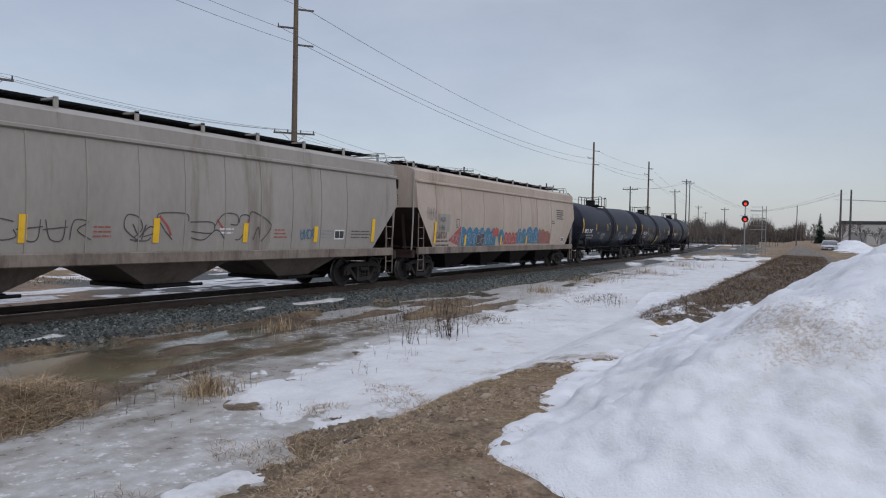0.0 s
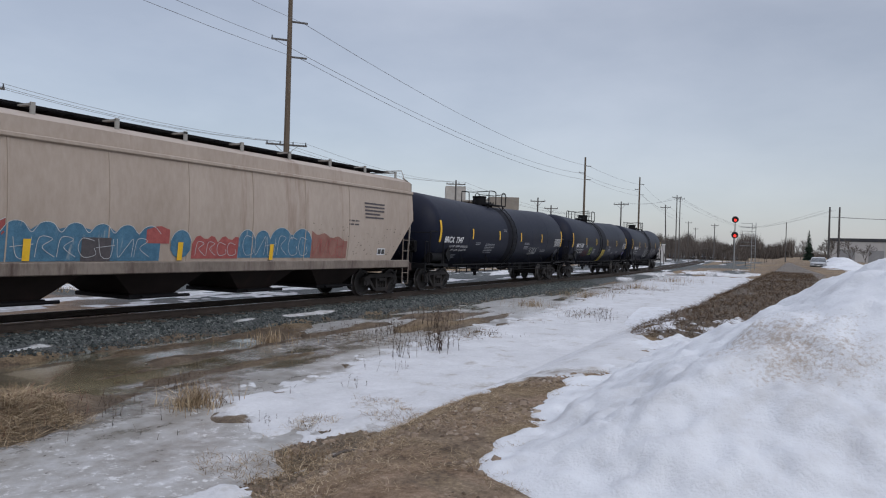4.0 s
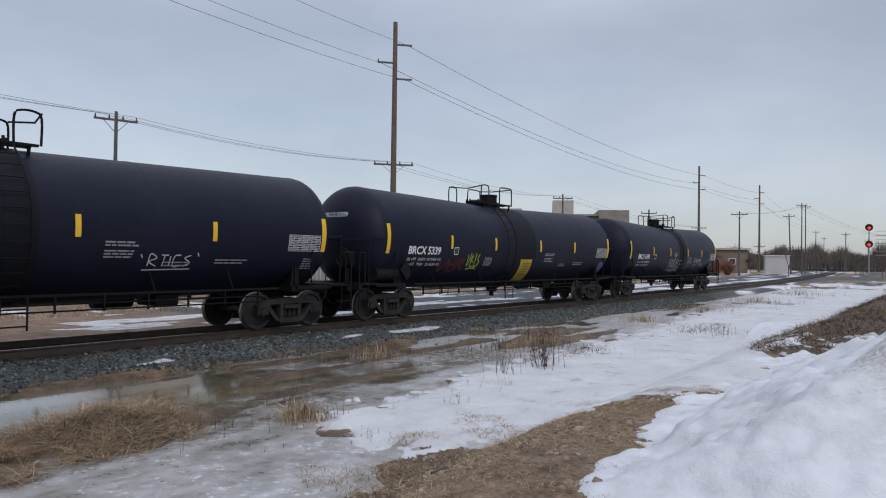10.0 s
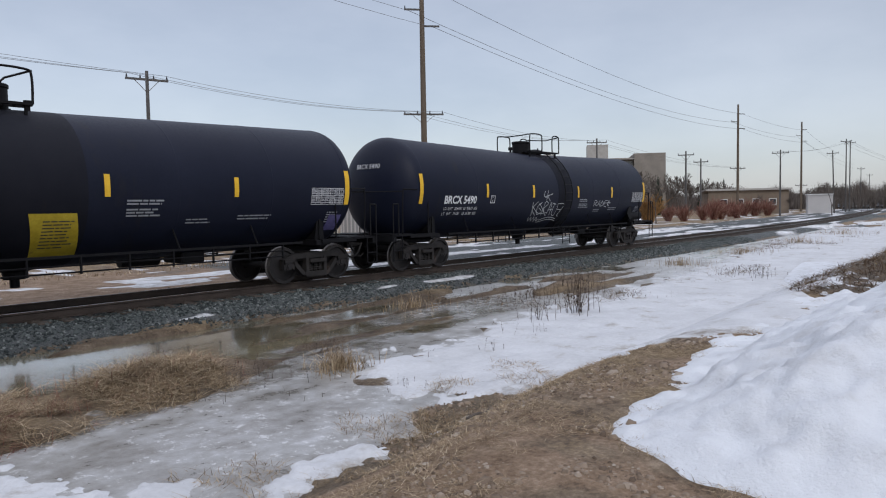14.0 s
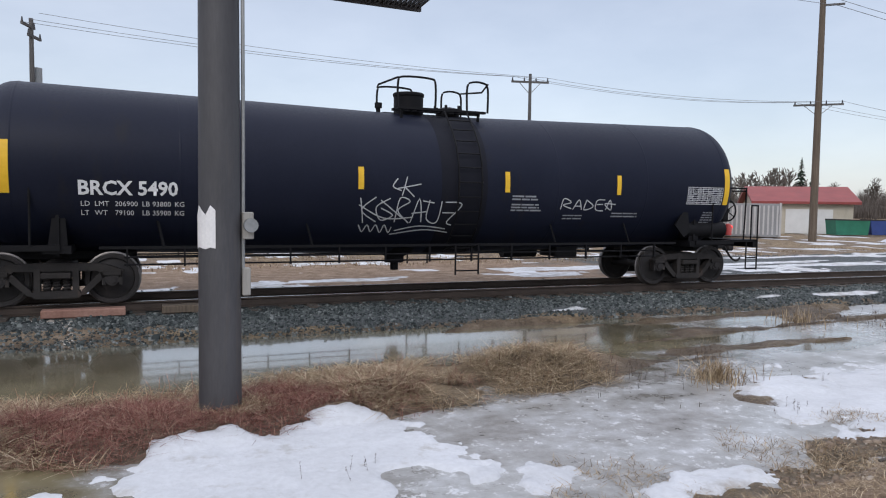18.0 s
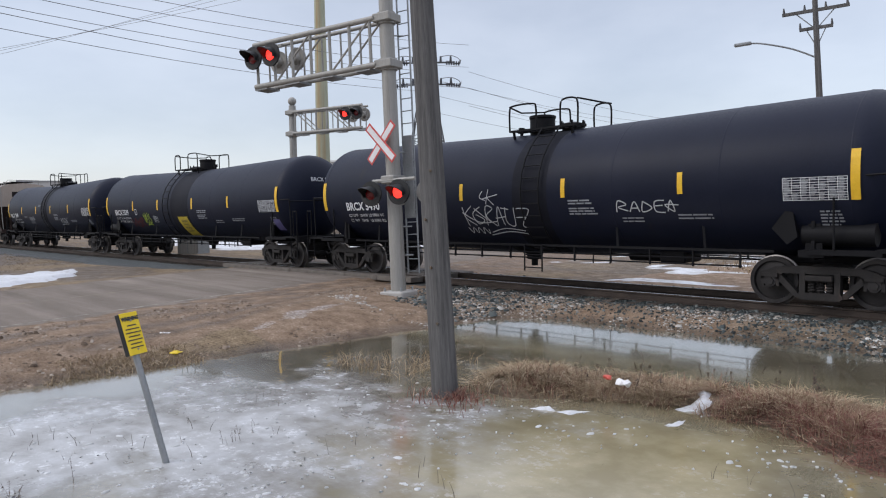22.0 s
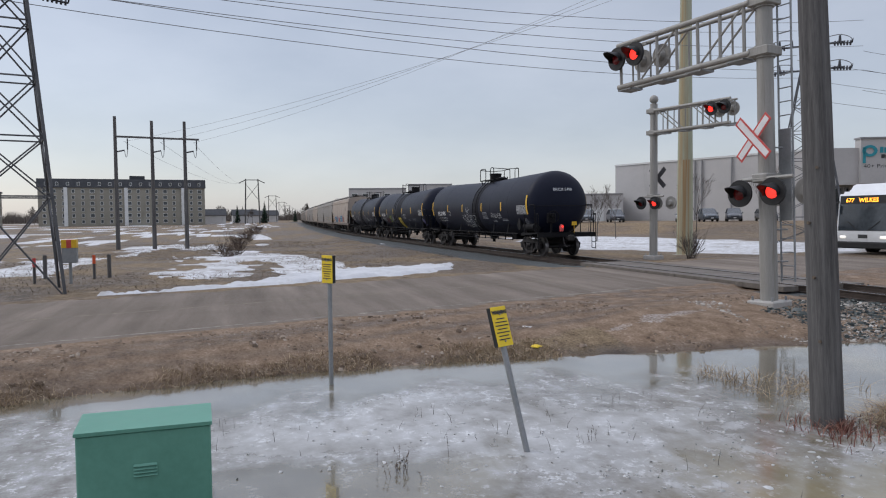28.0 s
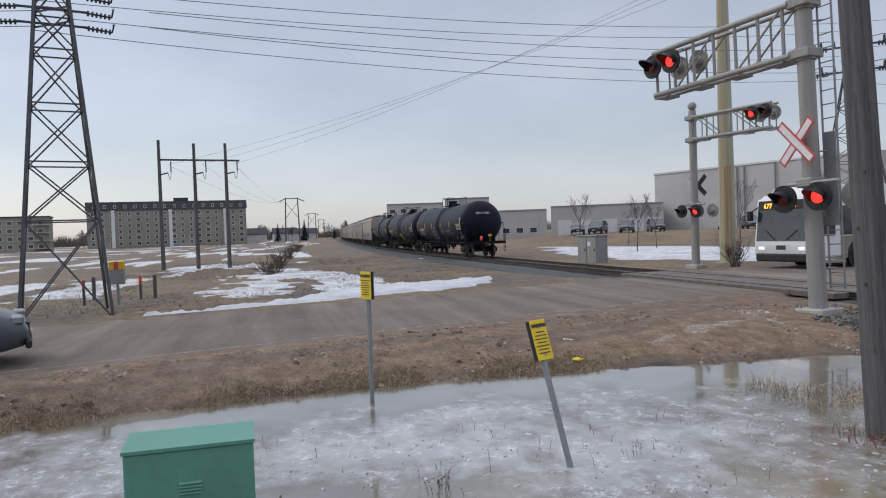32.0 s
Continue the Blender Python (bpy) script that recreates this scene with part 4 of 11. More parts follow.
M_PAINT_W = surface("white_spray_paint", (0.30, 0.315, 0.33), (0.50, 0.515, 0.53), 0.7, 0, 9, 50, bump_by=0)
M_PAINT_B = surface("blue_spray_paint", (0.035, 0.105, 0.175), (0.075, 0.185, 0.28), 0.7, 0, 5, 40, (0.30, 0.33, 0.34), 0.6, bump_by=0)
M_PAINT_R = surface("red_spray_paint", (0.24, 0.05, 0.05), (0.36, 0.10, 0.09), 0.7, 0, 5, 40, (0.40, 0.30, 0.27), 0.62, bump_by=0)
M_FADED = surface("faded_brown_red_paint", (0.20, 0.085, 0.070), (0.28, 0.145, 0.118), 0.7, 0, 3, 40, (0.20, 0.08, 0.07), 0.58, bump_by=0)
M_PAINT_G = surface("green_yellow_spray_paint", (0.18, 0.24, 0.02), (0.30, 0.38, 0.05), 0.7, 0, 9, 50, bump_by=0)
M_PAINT_D = surface("dark_spray_paint", (0.05, 0.045, 0.05), (0.09, 0.08, 0.085), 0.7, 0, 9, 50, bump_by=0)
M_PAINT_DR = surface("faint_dark_red_paint", (0.045, 0.008, 0.012), (0.075, 0.012, 0.018), 0.7, 0, 9, 50, bump_by=0)
M_SPILL = surface("faded_yellow_paint_patch", (0.30, 0.22, 0.01), (0.46, 0.35, 0.03), 0.6, 0, 3, 25, (0.16, 0.11, 0.02), 0.6, bump_by=0)
M_PAINT_P = surface("violet_sticker_ink", (0.07, 0.06, 0.16), (0.12, 0.11, 0.26), 0.6, 0, 5, 40, bump_by=0)


# running gear, shared by all cars
def wheelset_mesh():
    bm = B()
    prof = [(-0.0, 0.06), (0.02, 0.20), (0.05, 0.36), (0.0, 0.38), (0.0, 0.452), (0.012, 0.457), (0.115, 0.460), (0.125, 0.487), (0.150, 0.487), (0.158, 0.46),
            (0.155, 0.38), (0.10, 0.34), (0.10, 0.14), (0.16, 0.11)]
    for s in (-1, 1):
        m = Matrix.Translation((0, s * 0.865, 0)) @ Matrix.Rotation(radians(90 if s < 0 else -90), 4, "Z")
        lathe(bm, prof, 36, m)
        rod(bm, (0, s * 0.86, 0), (0, s * 1.07, 0), 0.115, n=14)
        rod(bm, (0, s * 1.07, 0), (0, s * 1.095, 0), 0.075, n=6)
    rod(bm, (0, -0.85, 0), (0, 0.85, 0), 0.085, n=12)
    bm.normal_update()
    for f in bm.faces:
        c = f.calc_center_median()
        r = math.hypot(c.x, c.z)
        if r > 0.452:
            f.material_index = 1
    return bm


def side_frame_mesh():
    bm = B()
    y = 0.15
    top = [(-1.05, 0.66), (-1.10, 0.56), (-0.80, 0.60), (-0.62, 0.40), (-0.42, 0.18), (-0.30, 0.15), (0.30, 0.15), (0.42, 0.18), (0.62, 0.40), (0.80, 0.60),
           (1.10, 0.56), (1.05, 0.66), (0.75, 0.76), (0.35, 0.79), (-0.35, 0.79), (-0.75, 0.76)]
    def ring(outline, w):
        prism(bm, outline, w)
    # top chord, bottom chord, diagonals and columns leave the spring window and two triangular holes open
    ring([(-1.06, 0.50), (-0.72, 0.52), (-0.66, 0.62), (0.66, 0.62), (0.72, 0.52), (1.06, 0.50), (1.08, 0.62), (0.78, 0.735), (0.35, 0.76), (-0.35, 0.76), (-0.78, 0.735), (-1.08, 0.62)], y)
    ring([(-0.34, 0.14), (0.34, 0.14), (0.40, 0.20), (0.36, 0.27), (-0.36, 0.27), (-0.40, 0.20)], y * 1.3)
    for s in (-1, 1):
        o = [(s * 0.34, 0.16), (s * 0.46, 0.20), (s * 0.80, 0.54), (s * 0.70, 0.60), (s * 0.40, 0.28)]
        ring(o if s > 0 else o[::-1], y)
        o = [(s * 0.25, 0.24), (s * 0.35, 0.24), (s * 0.35, 0.66), (s * 0.25, 0.66)]
        ring(o if s > 0 else o[::-1], y * 1.2)
        # pedestal jaws round the bearing
        box(bm, s * 0.89 - 0.17, s * 0.89 - 0.11, -y / 2, y / 2, 0.36, 0.60)
        box(bm, s * 0.89 + 0.11, s * 0.89 + 0.17, -y / 2, y / 2, 0.36, 0.60)
        box(bm, s * 0.89 - 0.15, s * 0.89 + 0.15, -y * 0.7, y * 0.7, 0.54, 0.62)
    return bm


def spring_mesh():
    bm = B()
    for k in (-1, 0, 1):
        pts = []
        for q in range(33):
            a = q * math.tau / 8
            pts.append((k * 0.155 + 0.058 * math.cos(a), 0.058 * math.sin(a), 0.275 + 0.21 * q / 32))
        pipe(bm, pts, 0.022, 5)
        # solid core added in the coil so the bright background stays hidden
        rod(bm, (k * 0.155, 0, 0.27), (k * 0.155, 0, 0.50), 0.05, n=8)
    box(bm, -0.24, 0.24, -0.17, 0.17, 0.49, 0.60, bevel=0.02)
    return bm


GEAR = {}


def add_truck(car, x):
    wheels = []
    for s in (-1, 1):
        m = pose(x + s * 0.889, 0, 0.457)
        if "wheelset" not in GEAR:
            GEAR["wheelset"] = part("wheelset", wheelset_mesh(), M_WHEEL, car, smooth=True)
            GEAR["wheelset"].data.materials.append(M_TREAD)
            GEAR["wheelset"].matrix_local = m
            GEAR["side_frame"] = part("side_frame", side_frame_mesh(), M_TRUCK, car)
            GEAR["spring_nest"] = part("spring_nest", spring_mesh(), M_TRUCK, car)
            bm = B()
            box(bm, -0.2, 0.2, -1.0, 1.0, 0.50, 0.78, bevel=0.03)
            rod(bm, (0, 0, 0.78), (0, 0, 0.86), 0.2, n=16)
            GEAR["bolster"] = part("truck_bolster", bm, M_TRUCK, car)
            first = [GEAR[k] for k in ("side_frame", "spring_nest", "bolster")]
            w = GEAR["wheelset"]
        else:
            w = share(GEAR["wheelset"], m, car)
            first = None
        wheels.append(w)
    made = set()
    for s in (-1, 1):
        m = pose(x, s * 0.99, 0)
        for k in ("side_frame", "spring_nest"):
            o = GEAR[k]
            if "placed_" + k not in GEAR:
                GEAR["placed_" + k] = 1
                o.matrix_local = m
            else:
                share(o, m, car)
    if "placed_b" not in GEAR:
        GEAR["placed_b"] = 1
        GEAR["bolster"].matrix_local = pose(x, 0, 0)
    else:
        share(GEAR["bolster"], pose(x, 0, 0), car)
    return wheels


def coupler_mesh(s, x):
    bm = B()
    box(bm, min(x, x + s * 0.45), max(x, x + s * 0.45), -0.07, 0.07, 0.80, 0.96, bevel=0.015)
    box(bm, min(x + s * 0.42, x + s * 0.68), max(x + s * 0.42, x + s * 0.68), -0.16, 0.10, 0.74, 1.02, bevel=0.05)
    pipe(bm, curve_pts([(x + s * 0.2, -0.25, 0.9), (x + s * 0.4, -0.28, 0.60), (x + s * 0.62, -0.27, 0.48), (x + s * 0.78, -0.25, 0.55)]), 0.028)
    return bm


def add_rungs(ladder, seg, x0, x1, r, material):
    """Each rung a piece of its own on one mesh."""
    bm = B()
    rod(bm, ((x0 - x1) / 2, 0, 0), ((x1 - x0) / 2, 0, 0), r, n=5)
    first = part("rung", bm, material, ladder)
    first.matrix_local = pose((x0 + x1) / 2, seg[0][0], seg[0][1])
    for y, z in seg[1:]:
        share(first, pose((x0 + x1) / 2, y, z), ladder)


def ladder_bm(bm, x0, x1, pts, r=0.016, step_len=0.31):
    """Two stiles through y, z points and rungs between them."""
    for x in (x0, x1):
        pipe(bm, [(x, y, z) for y, z in pts], r * 1.3, 5)
    seg, acc = [], 0.0
    for (ya, za), (yb, zb) in zip(pts, pts[1:]):
        L = math.hypot(yb - ya, zb - za)
        while acc <= L:
            f = acc / L
            seg.append((ya + (yb - ya) * f, za + (zb - za) * f))
            acc += step_len
        acc -= L
    return seg
    return bm


def lowered(bm):
    """Fittings on the crown stand on the sagging middle of the shell."""
    bmesh.ops.translate(bm, verts=bm.verts[:], vec=(0, 0, -0.14))
    return bm


def tank_car(mark, number, limit, weight, seed, brake_end, manway):
    car = thing("tank_car", Matrix(), "black tank car with yellow reflective strips and white stencilled lettering", "tank car", "train cars")
    bm = B()
    prof = []
    for k in range(13):
        a = k * math.pi / 24
        prof.append((-TANK_L + 0.80 * (1 - math.cos(a)), TANK_R * math.sin(a)))
    prof += [(x, TANK_R) for x in (-5.2, -2.6, 0, 2.6, 5.2)]
    prof += [(-x, r) for x, r in prof[:13][::-1]]
    lathe(bm, prof, 64, Matrix.Translation((0, 0, TANK_Z)))
    tank = part("tank", sagged(bm), M_TANK, car, smooth=True)
    # weld seams
    for x in (-7.62, -4.95, 2.9, 5.3, 7.62):
        bm = B()
        lathe(bm, [(x - 0.02, TANK_R), (x, TANK_R + 0.006), (x + 0.02, TANK_R)], 64, Matrix.Translation((0, 0, TANK_Z)))
        part("weld_seam", sagged(bm), M_TANK, tank, smooth=True)
    # sooty band below the manway
    b0, b1 = (-0.6, 1.0) if seed == 2 else (manway + 0.1, manway + 1.15)
    bm = B()
    lathe(bm, [(b0, TANK_R + 0.001)] + ([(0.0, TANK_R + 0.005)] if b0 < -0.1 else []) + [(b0 + 0.1 if b0 > -0.1 else 0.1, TANK_R + 0.005), (b1 - 0.1, TANK_R + 0.005), (b1, TANK_R + 0.001)], 64, Matrix.Translation((0, 0, TANK_Z)))
    part("spill_band", sagged(bm), M_TANK_BAND, tank, "sooty brownish band below the manway", smooth=True)
    # reflective strips on both sides
    for ry in (0, 180):
        mid = {1: (-4.42, -1.62, 1.62, 4.5), 2: (-4.56, -1.9, 1.36, 4.3), 3: (-4.63, -1.62, 1.2, 4.3)}[seed]
        for x, z0, z1, w in ((-7.7, 1.98, 2.86, 0.15), (7.7, 1.98, 2.86, 0.15)) + tuple((q, 2.17, 2.61, 0.115) for q in mid):
            bm = B()
            patch(bm, x - w / 2, x + w / 2, z0, z1, tank_y)
            o = part("reflective_strip", bm, M_YELLOW, tank)
            o.matrix_local = pose(0, 0, 0, 0, 0, ry)
    # stencils on the camera's side
    nx, lx = (-7.28, -6.68) if seed == 3 else (-6.62, -6.58) if seed == 1 else (-6.76, -6.74)
    lettering("car_number", mark + ("  " if seed == 3 else " ") + number, 0.34, nx, 1.98, tank_y, tank, M_WHITE_INK, 0.98, bold=0.009)
    for nm, z, words in (("load_limit", 1.78, ["LD", "LMT"] + limit.split()), ("light_weight", 1.62, ["LT", "WT"] + weight.split())):
        for q, (word, dx) in enumerate(zip(words, (0.0, 0.22, 0.54, 0.98, 1.15, 1.52))):
            lettering(nm, word, 0.125, lx + dx, z, tank_y, tank, M_WHITE_INK)
    if seed < 3:
        px_ = 0.0 if seed == 1 else -0.18
        bm = B()
        for a in ((-4.23, -3.99, 1.98, 2.0), (-4.23, -3.99, 2.21, 2.23), (-4.23, -4.21, 2.0, 2.21), (-4.01, -3.99, 2.0, 2.21)):
            patch(bm, a[0] + px_, a[1] + px_, a[2], a[3], tank_y, n=1)
        part("plate_mark", bm, M_WHITE_INK, tank)
        lettering("plate_letter", "C", 0.10, -4.15 + px_, 2.02, tank_y, tank, M_WHITE_INK)
        lettering("plate_word", "PLATE", 0.05, -4.2 + px_, 2.145, tank_y, tank, M_WHITE_INK)
    else:
        lines_block("test_note", -4.23, -3.66, 2.02, 2, 0.07, 0.03, tank_y, tank, M_GREY_INK, 61)
        lines_block("test_note", -3.18, -2.11, 1.98, 6, 0.075, 0.03, tank_y, tank, M_GREY_INK, 62)
        lines_block("small_note", -1.12, -0.6, 2.70, 2, 0.07, 0.028, tank_y, tank, M_GREY_INK, 63)
        lines_block("small_note", -6.4, -5.6, 1.47, 3, 0.06, 0.025, tank_y, tank, M_GREY_INK, 64)
    lines_block("test_note", 1.75, 2.55, 2.11, 2, 0.065, 0.035, tank_y, tank, M_GREY_INK, seed)
    lines_block("test_note", 1.75, 2.55, 1.93, 3, 0.062, 0.033, tank_y, tank, M_GREY_INK, seed + 10)
    lines_block("small_note", 4.4, 5.35, 1.76, 2, 0.07, 0.03, tank_y, tank, M_GREY_INK, seed + 20)
    lines_block("small_note", 3.1, 3.8, 1.70, 2, 0.07, 0.028, tank_y, tank, M_GREY_INK, seed + 30)
    lines_block("builder_note", 7.1, 7.5, 1.80, 5, 0.06, 0.03, tank_y, tank, M_GREY_INK, seed + 40)
    bm = B()
    xs = [q for k in range(8) for q in (6.5 + 0.153 * k, 6.509 + 0.153 * k)]
    zs = [q for k in range(10) for q in (1.985 + 0.045 * k, 1.994 + 0.045 * k)]
    grid = [[bm.verts.new((x, tank_y(x, z) - 0.008, z)) for z in zs] for x in xs]
    for i in range(len(xs) - 1):
        for j in range(len(zs) - 1):
            if not (i % 2 and j % 2):
                bm.faces.new((grid[i][j], grid[i + 1][j], grid[i + 1][j + 1], grid[i][j + 1]))
    panel = part("test_record_table", bm, M_WHITE_INK, tank, "fine white ruled table")
    r = random.Random(seed)
    for k in range(9):
        z = 1.998 + 0.045 * k
        for c in range(7):
            if r.random() < 0.8:
                x = 6.52 + 0.153 * c
                bm = B()
                patch(bm, x, x + r.uniform(0.06, 0.125), z + 0.004, z + 0.024, tank_y, 0.010, 1)
                part("record_bar", bm, M_GREY_INK, panel)
    # end lettering
    for s in (-1, 1):
        me = text_mesh(mark + " " + number, 0.20, "CENTER")
        for v in me.vertices:
            yy, zz = s * v.co.x, 3.05 + v.co.y
            rr = min(0.98, math.hypot(yy, zz - TANK_Z) / TANK_R)
            v.co = (s * (TANK_L - 0.80 * (1 - math.sqrt(1 - rr * rr)) + 0.012), yy, zz)
        me.materials.clear()
        me.materials.append(M_WHITE_INK)
        o = new("end_number", me)
        o.parent = tank
    # side angle with lower safety pipes
    for s in (-1, 1):
        bm = B()
        box(bm, -6.3, 6.3, s * 1.36 - 0.04, s * 1.36 + 0.04, 1.02, 1.07)
        part("side_angle", bm, M_BLACK, car)
        bm = B()
        for z in (0.87, 0.74):
            rod(bm, (-5.9, s * 1.38, z), (5.7, s * 1.38, z), 0.018, n=5)
        for k in range(13):
            x = -5.85 + k * 0.96
            bar(bm, (x, s * 1.38, 1.03), (x, s * 1.38, 0.70), 0.05, 0.03)
        part("grab_pipe", bm, M_BLACK, car)
        for x in (-5.3, -2.6, 2.9, 4.9):
            bm = B()
            bar(bm, (x - 0.06, s * 1.22, 1.62), (x + 0.06, s * 1.37, 1.05), 0.05, 0.02)
            part("gusset", bm, M_BLACK, car)
    def mw(dx):
        return manway + (-dx if seed == 2 else dx)
    # bottom outlet and ladders
    bm = B()
    lathe(bm, [(0, 0.75), (0.10, 0.55), (0.22, 0.22), (0.36, 0.20)], 20, Matrix.Translation((mw(-0.4), 0, 0.95)) @ Matrix.Rotation(radians(90), 4, "Y"))
    rod(bm, (mw(-0.4), 0, 0.62), (mw(-0.4), 0, 0.42), 0.09, n=10)
    part("bottom_outlet", bm, M_BLACK, car)
    arc = []
    for k in range(9):
        a = radians(42 - k * 13)
        arc.append((-(TANK_R + 0.10) * math.cos(a), TANK_Z - 0.14 + (TANK_R + 0.10) * math.sin(a)))
    arc = [(-0.75, 3.92)] + arc + [(-1.50, 1.05), (-1.50, 0.42)]
    for s in (1, -1):
        bm = B()
        seg = ladder_bm(bm, mw(0.45), mw(0.98), [(s * y, z) for y, z in arc])
        add_rungs(part("ladder", bm, M_BLACK, car), seg, mw(0.45), mw(0.98), 0.016, M_BLACK)
    # manway platform, dome and rails
    bm = B()
    for y in (-0.72, -0.36, 0.36, 0.72):
        bar(bm, (mw(-0.6), y, 4.07), (mw(1.45), y, 4.07), 0.10, 0.05)
    for k in range(12):
        x = mw(-0.55 + k * 0.175)
        for a, b in ((-0.76, -0.33), (0.33, 0.76)):
            bar(bm, (x, a, 4.07), (x, b, 4.07), 0.03, 0.03)
    for x in (mw(-0.5), mw(1.3)):
        for y in (-0.7, 0.7):
            bar(bm, (x, y, 4.06), (x, y * 0.9, 3.75), 0.05, 0.05)
    part("manway_platform", lowered(bm), M_BLACK, car)
    dm, hx = mw(-0.1), mw(0.85)
    bm = B()
    lathe(bm, [(3.9, 0.33), (4.40, 0.33), (4.42, 0.35), (4.47, 0.35), (4.49, 0.33), (4.50, 0)], 24, Matrix.Translation((dm, 0, 0)) @ Matrix.Rotation(radians(-90), 4, "Y"))
    part("valve_dome", lowered(bm), M_BLACK, car, smooth=True)
    bm = B()
    lathe(bm, [(3.95, 0.27), (4.12, 0.27), (4.13, 0.34), (4.18, 0.34), (4.24, 0.10), (4.25, 0)], 20, Matrix.Translation((hx, 0, 0)) @ Matrix.Rotation(radians(-90), 4, "Y"))
    hatch = part("manway_hatch", lowered(bm), M_BLACK, car)
    for k in range(6):
        a = k * math.tau / 6
        bm = B()
        rod(bm, (hx + 0.31 * math.cos(a), 0.31 * math.sin(a), 4.1), (hx + 0.31 * math.cos(a), 0.31 * math.sin(a), 4.26), 0.03, n=6)
        part("eye_bolt", lowered(bm), M_BLACK, hatch)
    bm = B()
    rod(bm, (mw(-0.8), 0, 3.95), (mw(-0.8), 0, 4.15), 0.045, n=8)
    rod(bm, (mw(-0.8), 0, 4.13), (mw(-0.8), 0, 4.24), 0.085, n=8)
    part("relief_valve", lowered(bm), M_BLACK, car)
    for s in (-1, 1):
        for a, b, h in ((mw(-0.6), mw(0.25), 4.72), (mw(1.0), mw(1.5), 4.72)):
            bm = B()
            a, b = min(a, b), max(a, b)
            up = curve_pts([(a, s * 0.74, 4.07), (a, s * 0.74, h - 0.12), (a + 0.12, s * 0.74, h), (b - 0.12, s * 0.74, h), (b, s * 0.74, h - 0.12), (b, s * 0.74, 4.07)], 4)
            pipe(bm, up, 0.024, 6)
            part("handrail", lowered(bm), M_BLACK, car)
        bm = B()
        x = mw(-0.6) if s < 0 else mw(1.5)
        pipe(bm, [(x, -0.74, 4.70), (x + s * 0.2, 0, 4.64), (x, 0.74, 4.70)], 0.022, 6)
        part("handrail", lowered(bm), M_BLACK, car)
    # ends: stub sills, saddles, platforms, rails
    for s in (-1, 1):
        bm = B()
        box(bm, min(s * 5.7, s * 8.75), max(s * 5.7, s * 8.75), -0.24, 0.24, 0.76, 1.12, bevel=0.02)
        part("stub_sill", bm, M_BLACK, car)
        for q in (-1, 1):
            bm = B()
            prism(bm, [(-0.16, 1.02), (0.16, 1.02), (0.10, 1.9), (-0.04, 1.9)], 0.03, Matrix.Translation((s * 6.95, q * 1.25, 0)))
            part("saddle_plate", bm, M_BLACK, car)
            bm = B()
            box(bm, s * 6.95 - 0.22, s * 6.95 + 0.22, min(q * 0.2, q * 1.4), max(q * 0.2, q * 1.4), 0.95, 1.08)
            part("body_bolster", bm, M_BLACK, car)
            bm = B()
            prism(bm, [(-0.03, 0.9), (0.03, 0.9), (0.03, 1.75), (-0.03, 1.75)], 1.1, Matrix.Translation((s * 6.95, q * 0.75, 0)))
            part("saddle_web", bm, M_BLACK, car)
        bm = B()
        box(bm, min(s * 8.0, s * 8.85), max(s * 8.0, s * 8.85), -1.45, 1.45, 1.06, 1.12)
        box(bm, min(s * 8.72, s * 8.88), max(s * 8.72, s * 8.88), -1.45, 1.45, 0.92, 1.12)
        for q in (-1, 1):
            box(bm, min(s * 6.9, s * 8.1), max(s * 6.9, s * 8.1), q * 1.38 - 0.06, q * 1.38 + 0.06, 1.0, 1.10)
        part("end_platform", bm, M_BLACK, car)
        for q in (-1, 1):
            bm = B()
            pipe(bm, curve_pts([(s * 7.35, q * 1.46, 1.1), (s * 7.35, q * 1.48, 2.2), (s * 7.45, q * 1.48, 2.36), (s * 8.3, q * 1.48, 2.40), (s * 8.42, q * 1.46, 2.28), (s * 8.42, q * 1.42, 1.1)], 4), 0.022)
            part("end_handrail", bm, M_BLACK, car)
            bm = B()
            for x in (8.62, 8.84):
                rod(bm, (s * x, q * 1.46, 0.35 if x > 8.8 else 1.1), (s * x, q * 1.46, 1.98), 0.02, n=6)
            rod(bm, (s * 8.62, q * 1.46, 1.98), (s * 8.84, q * 1.46, 1.98), 0.02, n=6)
            for z in (0.38, 0.66):
                rod(bm, (s * 8.48, q * 1.46, z), (s * 8.84, q * 1.46, z), 0.018, n=6)
            rod(bm, (s * 8.48, q * 1.46, 0.38), (s * 8.48, q * 1.46, 1.06), 0.018, n=6)
            part("end_ladder", bm, M_BLACK, car)
        bm = B()
        pipe(bm, [(s * 8.44, -1.46, 2.34), (s * 8.6, 0, 2.36), (s * 8.44, 1.46, 2.34)], 0.02)
        part("end_handrail", bm, M_BLACK, car)
        part("coupler", coupler_mesh(s, s * 8.72), M_TRUCK, car)
    s = brake_end
    bm = B()
    rod(bm, (s * 6.75, -1.12, 1.36), (s * 7.95, -1.12, 1.36), 0.21, n=18)
    part("air_reservoir", bm, M_BLACK, car, smooth=True)
    bm = B()
    prism(bm, [(-0.36, 1.48), (-0.08, 1.18), (0.10, 1.32), (0.02, 1.78), (-0.12, 1.80)], 0.05, Matrix.Translation((s * 6.62, -1.38, 0)))
    part("brake_bracket", bm, M_BLACK, car)
    bm = B()
    for k in range(16):
        a, b = k * math.tau / 16, (k + 1) * math.tau / 16
        rod(bm, (s * 8.66, -0.62 + 0.27 * math.cos(a), 1.84 + 0.27 * math.sin(a)), (s * 8.66, -0.62 + 0.27 * math.cos(b), 1.84 + 0.27 * math.sin(b)), 0.022, n=5, caps=False)
